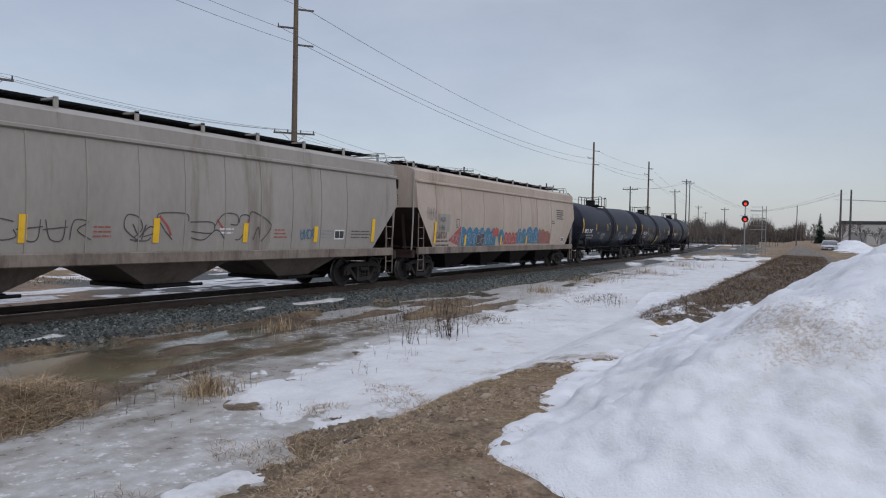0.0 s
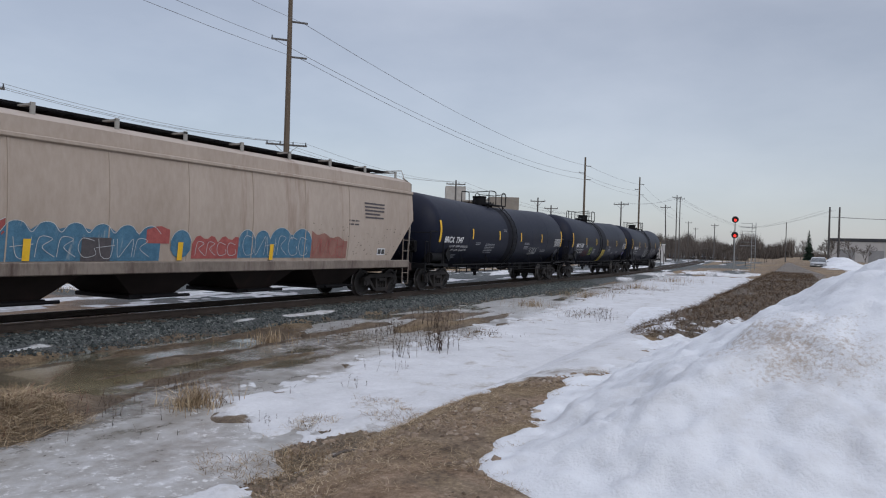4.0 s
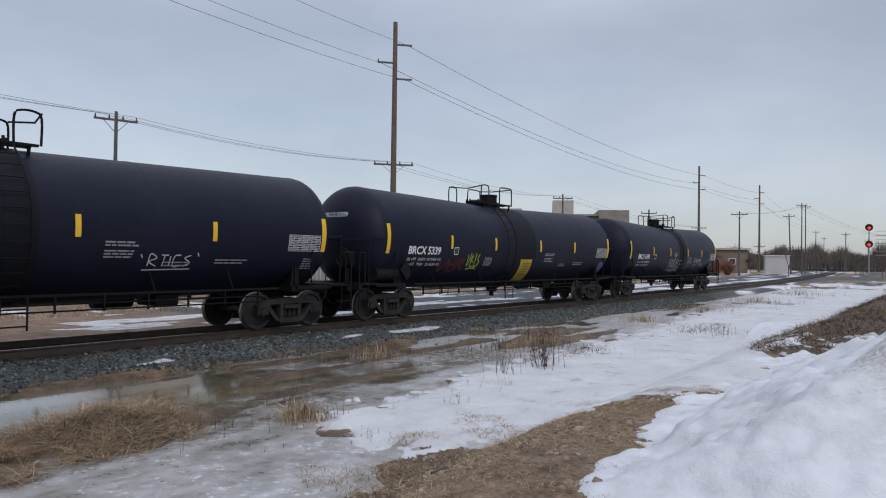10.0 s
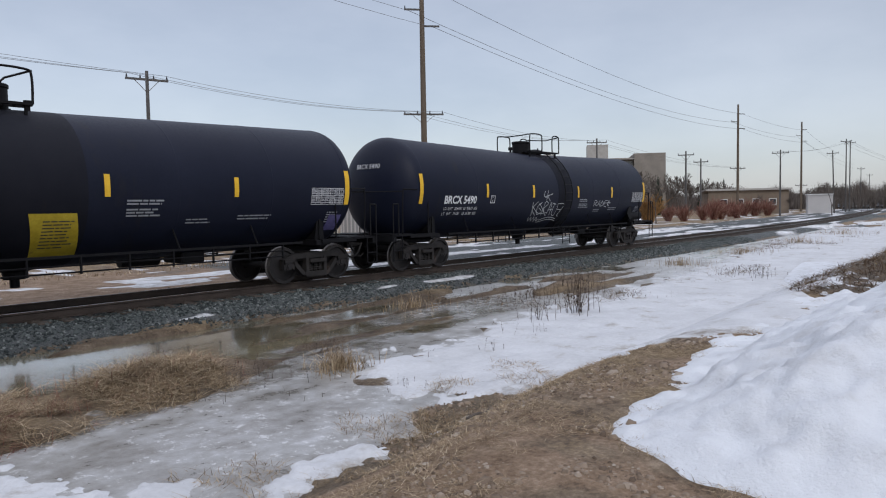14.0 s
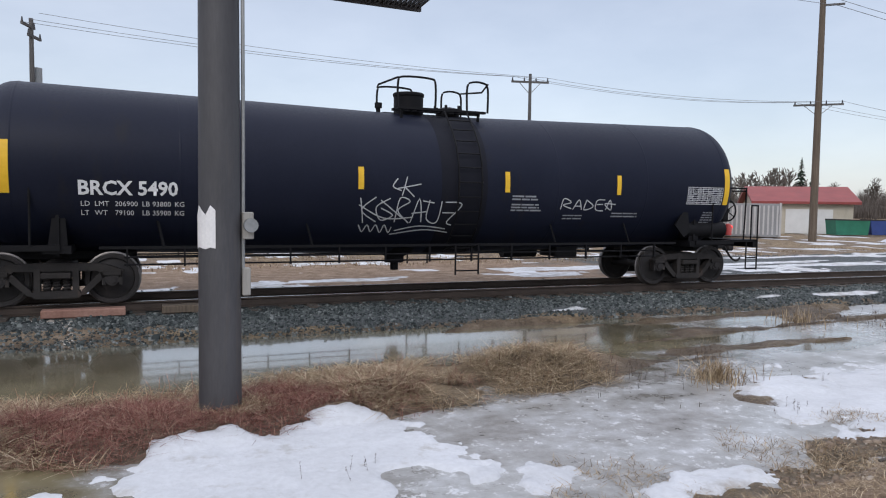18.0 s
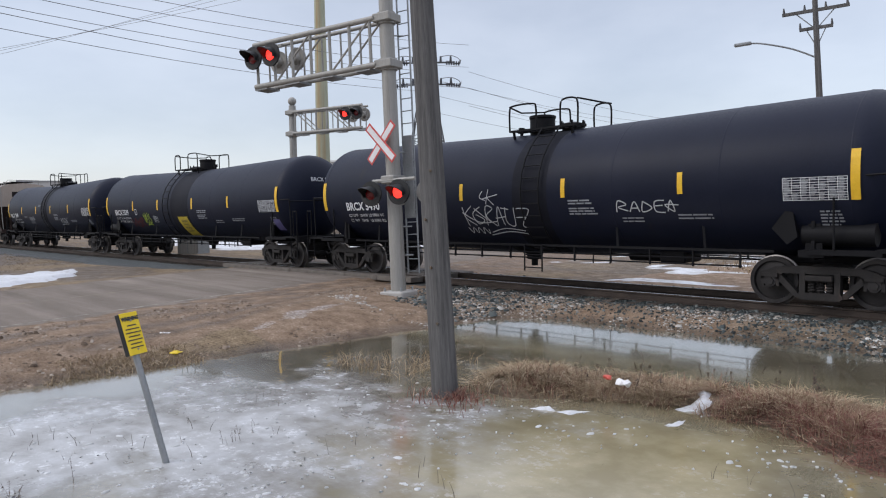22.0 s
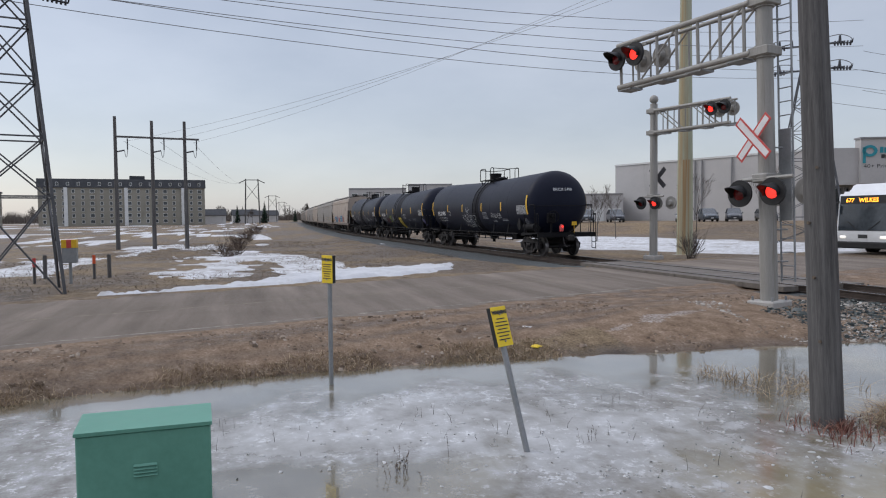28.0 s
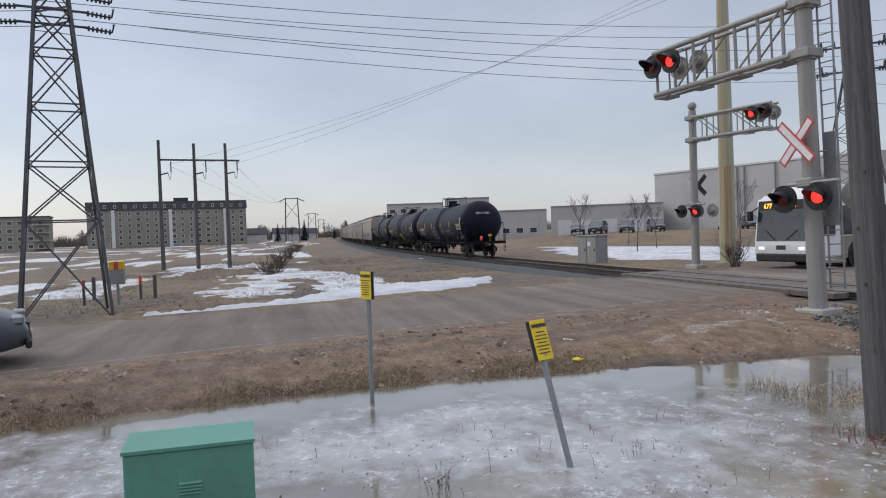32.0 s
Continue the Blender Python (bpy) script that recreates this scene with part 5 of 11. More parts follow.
    for k in range(5):
        a = k * math.tau / 5
        rod(bm, (s * 8.62, -0.62, 1.84), (s * 8.66, -0.62 + 0.27 * math.cos(a), 1.84 + 0.27 * math.sin(a)), 0.014, n=5)
    rod(bm, (s * 8.40, -0.62, 1.84), (s * 8.68, -0.62, 1.84), 0.05, n=8)
    part("brake_wheel", bm, M_BLACK, car)
    bm = B()
    box(bm, min(s * 8.32, s * 8.52), max(s * 8.32, s * 8.52), -0.82, -0.42, 1.55, 2.02, bevel=0.04)
    rod(bm, (s * 8.45, -0.62, 1.12), (s * 8.45, -0.62, 1.6), 0.05, n=8)
    part("brake_gear_box", bm, M_BLACK, car)
    # brake rigging below the tank
    bm = B()
    rod(bm, (2.4, 0.2, 0.80), (3.3, 0.2, 0.80), 0.16, n=14)
    box(bm, 3.5, 4.1, -0.5, 0.3, 0.68, 0.98, bevel=0.03)
    rod(bm, (-6.0, 0.1, 0.78), (6.0, 0.1, 0.78), 0.022, n=6)
    part("brake_cylinder", bm, M_BLACK, car)
    wheels = add_truck(car, -7.0) + add_truck(car, 7.0)
    return car, tank, wheels


def scribble(name, strokes, w, side, parent, material, label="painted scrawl", lift=0.011):
    bm = B()
    for k, s in enumerate(strokes):
        stroke(bm, curve_pts(s, 5), w, side, lift + 0.0006 * k)
    return part(name, bm, material, parent, label)


def zigzag(x0, x1, z0, z1, n, seed):
    """One loose scrawl of loops and strokes within a rectangle."""
    r = random.Random(seed)
    out = []
    w = (x1 - x0) / n
    for k in range(n):
        a = x0 + k * w
        kind = r.randrange(4)
        if kind == 0:
            out.append([(a, z1), (a + 0.1 * w, z0), (a + 0.5 * w, (z0 + z1) / 2), (a + 0.9 * w, z1), (a + 0.85 * w, z0)])
        elif kind == 1:
            out.append([(a + 0.8 * w, z1 - 0.05), (a + 0.2 * w, z1), (a, (z0 + z1) / 2), (a + 0.3 * w, z0), (a + 0.9 * w, z0 + 0.05), (a + 0.8 * w, (z0 + z1) / 2)])
        elif kind == 2:
            out.append([(a, z0), (a + 0.15 * w, z1), (a + 0.75 * w, z1 - 0.03), (a + 0.3 * w, (z0 + z1) / 2), (a + 0.9 * w, z0)])
        else:
            out.append([(a, z1), (a + 0.2 * w, z0 + 0.02), (a + 0.7 * w, z0), (a + 0.8 * w, z1)])
            out.append([(a - 0.1 * w, (z0 + z1) / 2), (a + 0.9 * w, (z0 + z1) / 2 + 0.06)])
    return out



CARS = []
car_d, tank_d, wh = tank_car("BRCX", "5490", "206900 LB  93800 KG", "79100 LB  35900 KG", 1, 1, 0.0)
CARS.append((car_d, wh, 0.0))
scribble("scrawl", [[(-1.62, 2.0), (-1.52, 1.5)], [(-1.30, 2.02), (-1.58, 1.76), (-1.25, 1.52)], [(-1.0, 2.0), (-1.28, 1.82), (-1.16, 1.56), (-0.92, 1.66), (-1.18, 1.80)],
                    [(-0.86, 1.52), (-0.80, 2.0), (-0.58, 1.94), (-0.82, 1.76), (-0.55, 1.5)], [(-0.52, 1.5), (-0.38, 2.0), (-0.28, 1.52)], [(-0.52, 1.70), (-0.20, 1.74)], [(-0.30, 1.96), (-0.05, 1.92)],
                    [(-0.15, 1.98), (-0.18, 1.60), (0.06, 1.52), (0.12, 1.96)], [(0.20, 1.94), (0.58, 1.90), (0.30, 1.54), (0.42, 1.46)], [(0.16, 1.72), (0.42, 1.72)],
                    [(-1.60, 1.46), (-1.50, 1.32), (-1.42, 1.46), (-1.32, 1.32), (-1.24, 1.46), (-1.12, 1.30), (-1.06, 1.46), (-0.94, 1.30), (-0.9, 1.42)],
                    [(-0.82, 1.34), (-0.3, 1.44), (0.3, 1.38)], [(-0.9, 1.26), (-0.2, 1.36), (0.38, 1.30)], [(-0.86, 2.40), (-0.96, 2.24), (-0.78, 2.16)], [(-0.66, 2.44), (-0.76, 2.06)], [(-0.86, 2.20), (-0.36, 2.30)],
                    [(-0.72, 2.24), (-0.50, 2.04)], [(-1.64, 1.86), (-1.10, 1.60), (-0.5, 1.62)], [(-1.2, 1.96), (-0.7, 1.60)]], 0.024, tank_y, tank_d, M_PAINT_W, "white sprayed scrawl")
scribble("scrawl", [[(3.0, 1.82), (3.05, 2.06), (3.25, 1.98), (3.05, 1.92), (3.28, 1.84)], [(3.32, 1.82), (3.45, 2.04), (3.55, 1.82)], [(3.37, 1.9), (3.53, 1.9)],
                    [(3.65, 2.04), (3.62, 1.82), (3.85, 1.9), (3.65, 2.04)], [(4.14, 2.05), (3.93, 2.03), (3.93, 1.83), (4.14, 1.80)], [(3.93, 1.94), (4.10, 1.95)], [(4.2, 1.82), (4.28, 2.05), (4.35, 1.82), (4.15, 1.96), (4.45, 1.95)]], 0.024, tank_y, tank_d, M_PAINT_W, "white sprayed scrawl")
# marker lamp and flag on the last car
bm = B()
lathe(bm, [(0, 0.09), (0.22, 0.10), (0.30, 0.06), (0.32, 0)], 14, Matrix.Translation((8.95, -0.35, 1.18)) @ Matrix.Rotation(radians(-90), 4, "Y"))
part("rear_marker", bm, M_RED, car_d, "red rear marker lamp housing", smooth=True)
bm = B()
rod(bm, (9.0, -0.35, 1.40), (9.06, -0.35, 1.40), 0.05, n=14)
part("marker_lens", bm, M_REDGLOW, car_d, "lit red lens")
bm = B()
box(bm, 8.98, 8.99, 0.15, 0.40, 1.45, 1.62)
rod(bm, (8.985, 0.27, 1.1), (8.985, 0.27, 1.62), 0.012, n=5)
part("flag", bm, M_YELLOW, car_d, "small yellow marker flag")

car_c, tank_c, wh = tank_car("BRCX", "5339", "206500 LB  93650 KG", "79500 LB  36050 KG", 2, -1, -0.2)
CARS.append((car_c, wh, -18.25))
bm = B()
patch(bm, 0.12, 0.98, 1.02, 1.86, tank_y, 0.013, 8, -0.22)
part("yellow_patch", bm, M_SPILL, tank_c, "faded yellow painted patch low on the tank")
lines_block("patch_writing", 0.2, 0.8, 1.72, 9, 0.062, 0.022, lambda x, z: tank_y(x, z) - 0.008, tank_c, M_DARKINK, 77)
scribble("scrawl", [[(-3.55, 2.00), (-3.48, 1.60), (-3.38, 2.05)], [(-3.18, 1.75), (-3.35, 1.80), (-3.25, 1.98), (-3.32, 1.62), (-3.15, 1.60)], [(-3.09, 2.05), (-3.07, 1.60), (-2.95, 1.62)],
                    [(-2.88, 2.02), (-2.95, 1.85), (-2.85, 1.75), (-2.91, 1.58)], [(-3.45, 1.50), (-3.08, 1.54), (-2.88, 1.50)]], 0.045, tank_y, tank_c, M_PAINT_G, "yellow-green sprayed scrawl")
scribble("scrawl", zigzag(-2.5, -2.08, 1.62, 1.9, 3, 5), 0.02, tank_y, tank_c, M_PAINT_W)
scribble("scrawl", zigzag(-5.0, -3.6, 1.45, 1.80, 3, 6), 0.09, tank_y, tank_c, M_PAINT_DR, "faint dark red scrawl")
bm = B()
patch(bm, 7.2, 7.62, 1.32, 1.72, tank_y, 0.012, 3)
part("sticker", bm, M_PAINT_P, tank_c, "violet sprayed panel near the end")

car_b, tank_b, wh = tank_car("BRCX", "7347", "205700 LB  93300 KG", "80300 LB  36420 KG", 3, -1, -0.65)
CARS.append((car_b, wh, -36.15))
scribble("scrawl", [[(2.75, 1.60), (2.77, 1.86), (2.93, 1.78), (2.77, 1.70), (2.95, 1.60)], [(3.03, 1.84), (3.20, 1.84)], [(3.11, 1.84), (3.09, 1.60)], [(3.25, 1.82), (3.25, 1.60)],
                    [(3.50, 1.84), (3.35, 1.82), (3.35, 1.60), (3.53, 1.62)], [(3.75, 1.84), (3.60, 1.78), (3.75, 1.68), (3.60, 1.60)], [(2.55, 1.85), (2.59, 1.78)], [(3.90, 1.90), (3.95, 1.82)], [(2.65, 1.52), (3.80, 1.54)]], 0.026, tank_y, tank_b, M_PAINT_W, "white sprayed scrawl")


def hopper_car(paint, label, bays=3, seam_at=None, low=None, shift=-0.38):
    car = thing("hopper_car", Matrix(), label, "hopper car", "train cars")
    # body shell with curved sides and cut-away ends
    bm = B()
    zs = [0.0, 0.12, 0.26, 0.42, 0.58, 0.74, 0.88, 1.0]
    stations = [(-9.28, 2.75), (-7.92, 1.25), (-4, 1.25), (0, 1.25), (4, 1.25), (7.92, 1.25), (9.28, 2.75)]
    rings = []
    for x, zb in stations:
        half = []
        for f in zs:
            z = zb + (3.75 - zb) * f
            half.append((hop_w(z), z))
        half += [(1.47, 3.77), (1.45, 4.14), (1.30, 4.22), (0.85, 4.34), (0.0, 4.42)]
        ring = [(-y, z) for y, z in half] + [(y, z) for y, z in half[::-1][1:]]
        rings.append([bm.verts.new((x, y, z)) for y, z in ring])
    n = len(rings[0])
    for a, b in zip(rings, rings[1:]):
        for k in range(n - 1):
            bm.faces.new((a[k], b[k], b[k + 1], a[k + 1]))
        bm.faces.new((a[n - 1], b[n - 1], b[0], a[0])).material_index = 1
    bm.faces.new(rings[0])
    bm.faces.new(rings[-1][::-1])
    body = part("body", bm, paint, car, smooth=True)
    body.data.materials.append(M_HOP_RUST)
    for s in (-1, 1):
        bm = B()
        box(bm, -9.28, 9.28, s * 1.50 - 0.09, s * 1.50 + 0.09, 3.70, 3.80, bevel=0.02)
        part("top_chord", bm, paint, car)
        bm = B()
        box(bm, -9.1, 9.1, s * 1.53 - 0.07, s * 1.53 + 0.07, 1.00, 1.27, bevel=0.02)
        part("side_sill", bm, M_HOP_SILL, car)
        first, gap = seam_at or (-7.5, 1.5)
        for k in range(int((8.6 - first) / gap)):
            x = first + k * gap
            key = ("seam", s, paint.name)
            if key not in GEAR:
                bm = B()
                for q in range(7):
                    z0, z1 = 1.27 + q * 0.347, 1.27 + (q + 1) * 0.347
                    y0, y1 = s * (hop_w(z0) + 0.004), s * (hop_w(z1) + 0.004)
                    bar(bm, (0, y0, z0), (0, y1, z1), 0.03, 0.028)
                GEAR[key] = part("seam", bm, paint, body)
                GEAR[key].matrix_local = pose(x, 0, 0)
            else:
                share(GEAR[key], pose(x, 0, 0), body)
    # discharge bays
    pitch = 13.8 / bays
    for k in range(bays):
        x = -6.9 + pitch * (k + 0.5)
        bm = B()
        t, b = pitch / 2 - 0.05, 0.62
        v = [bm.verts.new(p) for p in ((x - t, -1.44, 1.26), (x + t, -1.44, 1.26), (x + t, 1.44, 1.26), (x - t, 1.44, 1.26),
                                       (x - b, -0.95, 0.46), (x + b, -0.95, 0.46), (x + b, 0.95, 0.46), (x - b, 0.95, 0.46))]
        for f in ((4, 5, 1, 0), (5, 6, 2, 1), (6, 7, 3, 2), (7, 4, 0, 3), (7, 6, 5, 4), (0, 1, 2, 3)):
            bm.faces.new([v[i] for i in f])
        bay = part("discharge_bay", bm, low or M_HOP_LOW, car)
        bm = B()
        box(bm, x - 0.72, x + 0.72, -1.02, 1.02, 0.36, 0.47, bevel=0.02)
        rod(bm, (x - 0.5, -1.18, 0.42), (x + 0.9, -1.18, 0.42), 0.04, n=8)
        part("outlet_gate", bm, M_BLACK, bay)
    # roof walkway, hatches and brackets
    bm = B()
    for y in (-0.62, -0.46, -0.30, 0.30, 0.46, 0.62):
        bar(bm, (-9.0, y, 4.52), (9.0, y, 4.52), 0.10, 0.045)
    for k in range(35):
        bar(bm, (-8.9 + k * 0.523, -0.68, 4.50), (-8.9 + k * 0.523, 0.68, 4.50), 0.03, 0.03)
    part("roof_walkway", bm, M_BLACK, car)
    bm = B()
    box(bm, -8.4, 8.4, -0.24, 0.24, 4.36, 4.56, bevel=0.04)
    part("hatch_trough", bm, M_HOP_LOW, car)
    for k in range(10):
        for s in (-1, 1):
            if "bracket" not in GEAR:
                bm = B()
                box(bm, -0.05, 0.05, -0.02, 0.02, 4.16, 4.52)
                box(bm, -0.05, 0.05, -0.02, 0.45, 4.46, 4.50)
                GEAR["bracket"] = part("walkway_bracket", bm, M_ALU, car)
                GEAR["bracket"].matrix_local = pose(-8.8, -1.1, 0)
            else:
                share(GEAR["bracket"], pose(-8.8 + k * 1.95, 1.1 * s, 0, 0, 0, 0 if s < 0 else 180), car)
    # ends
    for s in (-1, 1):
        bm = B()
        box(bm, min(s * 6.0, s * 9.41), max(s * 6.0, s * 9.41), -0.22, 0.22, 0.78, 1.12, bevel=0.02)
        box(bm, min(s * 7.8, s * 9.41), max(s * 7.8, s * 9.41), -1.45, 1.45, 1.02, 1.10)
        box(bm, min(s * 9.26, s * 9.41), max(s * 9.26, s * 9.41), -1.5, 1.5, 0.88, 1.16)
        part("end_platform", bm, M_HOP_RUST, car)
        for q in (-0.8, 0, 0.8):
            bm = B()
            bar(bm, (s * 9.05, q, 2.5), (s * 8.8, q, 1.1), 0.10, 0.06)
            part("end_brace", bm, M_HOP_RUST, car)
            bm = B()
            bar(bm, (s * 7.9, q, 1.25), (s * 9.0, q, 1.25), 0.06, 0.06)
            part("end_strut", bm, M_HOP_RUST, car)
        part("coupler", coupler_mesh(s, s * 9.38), M_TRUCK, car)
        for q in (-1, 1):
            bm = B()
            seg = ladder_bm(bm, s * 8.70, s * 9.10, [(q * 1.55, 0.40), (q * 1.55, 2.55)], 0.018, 0.40)
            add_rungs(part("end_ladder", bm, M_HOP_SILL, car), seg, s * 8.70, s * 9.10, 0.014, M_HOP_SILL)
        for q in (-1, 1):
            bm = B()
            pipe(bm, [(s * 9.30, q * 1.38, 1.12), (s * 9.32, q * 1.44, 2.4), (s * 9.32, q * 1.44, 4.10), (s * 8.95, q * 1.30, 4.30)], 0.03)
            part("corner_post", bm, M_ALU, car)
        bm = B()
        box(bm, min(s * 9.281, s * 9.29), max(s * 9.281, s * 9.29), -0.75, -0.15, 3.45, 3.80)
        part("end_plate", bm, M_HOP_LOW, car)
        for k in range(4):
            bm = B()
            box(bm, min(s * 9.281, s * 9.288), max(s * 9.281, s * 9.288), -0.75, -0.35 + 0.06 * (k % 2), 2.86 + 0.11 * k, 2.90 + 0.11 * k)
            part("end_stencil", bm, M_PAINT_D, car)
        bm = B()
        pipe(bm, [(s * 9.28, -1.2, 4.2), (s * 9.32, -1.0, 4.62), (s * 9.32, 1.0, 4.62), (s * 9.28, 1.2, 4.2)], 0.02)
        part("roof_grab", bm, M_ALU, car)
    wheels = add_truck(car, -8.05) + add_truck(car, 8.05)
    # the body's middle lies off the car's origin
    for c in car.children:
        if c == body:
            body.data.transform(Matrix.Translation((shift, 0, 0)))
            for k in body.children:
                k.location.x += shift
        else:
            c.location.x += shift
    return car, body, wheels


hop_a, body_a, wh = hopper_car(M_HOP_CREAM, "dirty cream covered hopper car with blue and red sprayed graffiti", 4, (-7.82, 2.19))
CARS.append((hop_a, wh, -55.05))
hop_b, body_b, wh = hopper_car(M_HOP_GREY, "weathered light grey covered hopper car with dark scrawled graffiti", 3, (-7.68, 1.28), M_HOP_BAY, -0.10)
CARS.append((hop_b, wh, -75.2))
# cream car: emblem, panels, graffiti, strips
def drape(bm, x0, x1, z0, top, lift, foot=None):
    """A sprayed field on the car's side, from z0 (or foot(x)) up to top(x)."""
    n = max(2, round((x1 - x0) / 0.12))
    cols = []
    for k in range(n + 1):
        x = x0 + (x1 - x0) * k / n
        zb = foot(x) if foot else z0
        cols.append([bm.verts.new((x, hop_y(x, z) - lift, z)) for z in (zb, zb + (top(x) - zb) / 3, zb + (top(x) - zb) * 2 / 3, top(x))])
    for p, q in zip(cols, cols[1:]):
        for j in range(3):
            bm.faces.new((p[j], q[j], q[j + 1], p[j + 1]))


def sprayed(x0, x1, z0, top, material, label, lift, foot=None, edge=None):
    bm = B()
    drape(bm, x0, x1, z0, top, lift, foot)
    part("graffiti", bm, material, body_a, label)
    if edge:
        pts = [(x0 + (x1 - x0) * k / 24, top(x0 + (x1 - x0) * k / 24)) for k in range(25)]
        scribble("graffiti", [pts], 0.016, hop_y, body_a, edge, "pale outline of the graffiti", lift + 0.006)


def scallop(x0, w, base, h):
    return lambda x: base + h * abs(math.sin(math.pi * (x - x0) / w)) ** 0.6


bm = B()
patch(bm, -8.05, -7.05, 1.87, 2.57, hop_y, 0.010, 4)
part("number_panel", bm, M_HOP_GREY, body_a, "repainted grey panel with the car's mark")
lettering("mark", "AEX", 0.26, -7.93, 2.26, hop_y, body_a, M_PAINT_D, 1.0, 0.016)
lettering("mark", "15846", 0.24, -7.97, 1.95, hop_y, body_a, M_PAINT_D, 0.85, 0.016)
scribble("scrawl", zigzag(-8.15, -7.3, 1.60, 1.85, 6, 15), 0.022, hop_y, body_a, M_PAINT_D, lift=0.02)
scribble("scrawl", zigzag(-8.95, -8.2, 2.35, 2.75, 5, 16), 0.013, hop_y, body_a, M_PAINT_D, lift=0.02)
lines_block("stencil", -8.1, -6.9, 1.52, 2, 0.16, 0.055, hop_y, body_a, M_PAINT_D, 3)
bm = B()
for q in ((-6.5, -6.2, 2.05, 2.07), (-6.5, -6.2, 2.38, 2.40), (-6.5, -6.48, 2.07, 2.38), (-6.22, -6.2, 2.07, 2.38)):
    patch(bm, *q, hop_y, 0.010, 1)
part("plate_mark", bm, M_PAINT_D, body_a)
lettering("plate_letter", "C", 0.15, -6.42, 2.10, hop_y, body_a, M_PAINT_D)
# red arrow head, blue field, pink and blue lettering, faded red end
sprayed(-7.15, -6.05, 1.5, lambda x: 1.53 + 0.56 * (x + 7.15), M_PAINT_R, "red sprayed arrow shape", 0.011, lambda x: 1.53 - 0.22 * (x + 7.15), M_PAINT_W)
sprayed(-6.15, -2.45, 1.29, scallop(-6.15, 0.62, 1.86, 0.24), M_PAINT_B, "broad blue sprayed field with a scalloped top", 0.012, None, M_PAINT_W)
sprayed(-4.45, -3.75, 1.29, lambda x: 1.80, M_PAINT_D, "dark sprayed box in the blue field", 0.022)
sprayed(-2.85, -2.2, 1.7, lambda x: 2.12 - 0.3 * abs(x + 2.5), M_PAINT_R, "red sprayed wedge", 0.016)
sprayed(-2.15, -1.55, 1.4, lambda x: 1.70 + 0.34 * math.sqrt(max(0.0, 1 - ((x + 1.85) / 0.31) ** 2)), M_PAINT_B, "small blue sprayed balloon", 0.020, lambda x: 1.62 - 0.26 * math.sqrt(max(0.0, 1 - ((x + 1.85) / 0.31) ** 2)), M_PAINT_W)
sprayed(-1.5, 0.05, 1.34, scallop(-1.5, 0.42, 1.72, 0.20), M_PAINT_R, "faded red sprayed lettering", 0.013)
sprayed(0.05, 1.25, 1.36, scallop(0.05, 0.6, 1.88, 0.24), M_PAINT_B, "blue sprayed bubble letters", 0.014, None, M_PAINT_W)
sprayed(1.25, 3.05, 1.36, scallop(1.25, 0.9, 1.90, 0.32), M_PAINT_B, "blue sprayed bubble letters", 0.015, None, M_PAINT_W)
sprayed(3.05, 4.85, 1.34, lambda x: 2.14 - 0.12 * (x - 3.05) + 0.05 * math.sin(x * 9), M_FADED, "faded brown-red sprayed lettering", 0.012)
scribble("graffiti", zigzag(-5.9, -2.7, 1.38, 1.78, 7, 12), 0.014, hop_y, body_a, M_PAINT_W, "white strokes of the graffiti", 0.030)
scribble("graffiti", zigzag(-6.9, -6.2, 1.45, 1.75, 3, 14), 0.013, hop_y, body_a, M_PAINT_W, "white strokes of the graffiti", 0.020)
scribble("graffiti", zigzag(-1.4, 0.0, 1.42, 1.75, 4, 13), 0.014, hop_y, body_a, M_PAINT_W, "white strokes of the graffiti", 0.030)
scribble("graffiti", zigzag(0.2, 2.9, 1.44, 1.95, 6, 18), 0.014, hop_y, body_a, M_PAINT_W, "white strokes of the graffiti", 0.030)
scribble("graffiti", zigzag(3.1, 4.7, 1.42, 1.95, 4, 19), 0.016, hop_y, body_a, M_PAINT_R, "red strokes of the graffiti", 0.030)
bm = B()
for k in range(5):
    z = 3.22 - k * 0.118
    patch(bm, 5.76 + 0.01 * k, 6.98 - (0.3 if k == 3 else 0.02 * k), z - 0.055, z, hop_y, 0.012, 1)
part("emblem_panel", bm, M_PAINT_D, body_a, "faded emblem of dark horizontal bars")
for x in (6.86,):
    bm = B()
    patch(bm, x - 0.24, x + 0.24, 1.45, 1.68, hop_y, 0.012, 1)
    part("data_plate", bm, M_WHITE_INK, body_a)
    bm = B()
    patch(bm, x - 0.21, x - 0.02, 1.48, 1.65, hop_y, 0.016, 1)
    patch(bm, x + 0.02, x + 0.21, 1.48, 1.65, hop_y, 0.016, 1)
    part("plate_field", bm, M_DARKINK, body_a)
r_ = random.Random(41)
bm = B()
for k in range(90):
    x, z = r_.uniform(2.4, 8.2), 1.45 + 0.95 * r_.random() ** 1.6
    patch(bm, x, x + r_.uniform(0.015, 0.07), z, z + r_.uniform(0.010, 0.028), hop_y, 0.006, 1)
fl = part("rust_flakes", bm, M_HOP_BAY, body_a, "dark rust specks where the paint has flaked")
fl["kind"] = "stuff"
lines_block("stencil", 4.9, 5.6, 2.60, 2, 0.12, 0.05, hop_y, body_a, M_PAINT_D, 4)
for x, z0, z1 in ((-8.28, 1.40, 2.25), (-5.62, 1.30, 1.74), (-1.87, 1.30, 1.74), (1.32, 1.30, 1.74)):
    bm = B()
    patch(bm, x - 0.075, x + 0.075, z0, z1, hop_y, 0.036, 2)
    part("reflective_strip", bm, M_YELLOW, body_a)
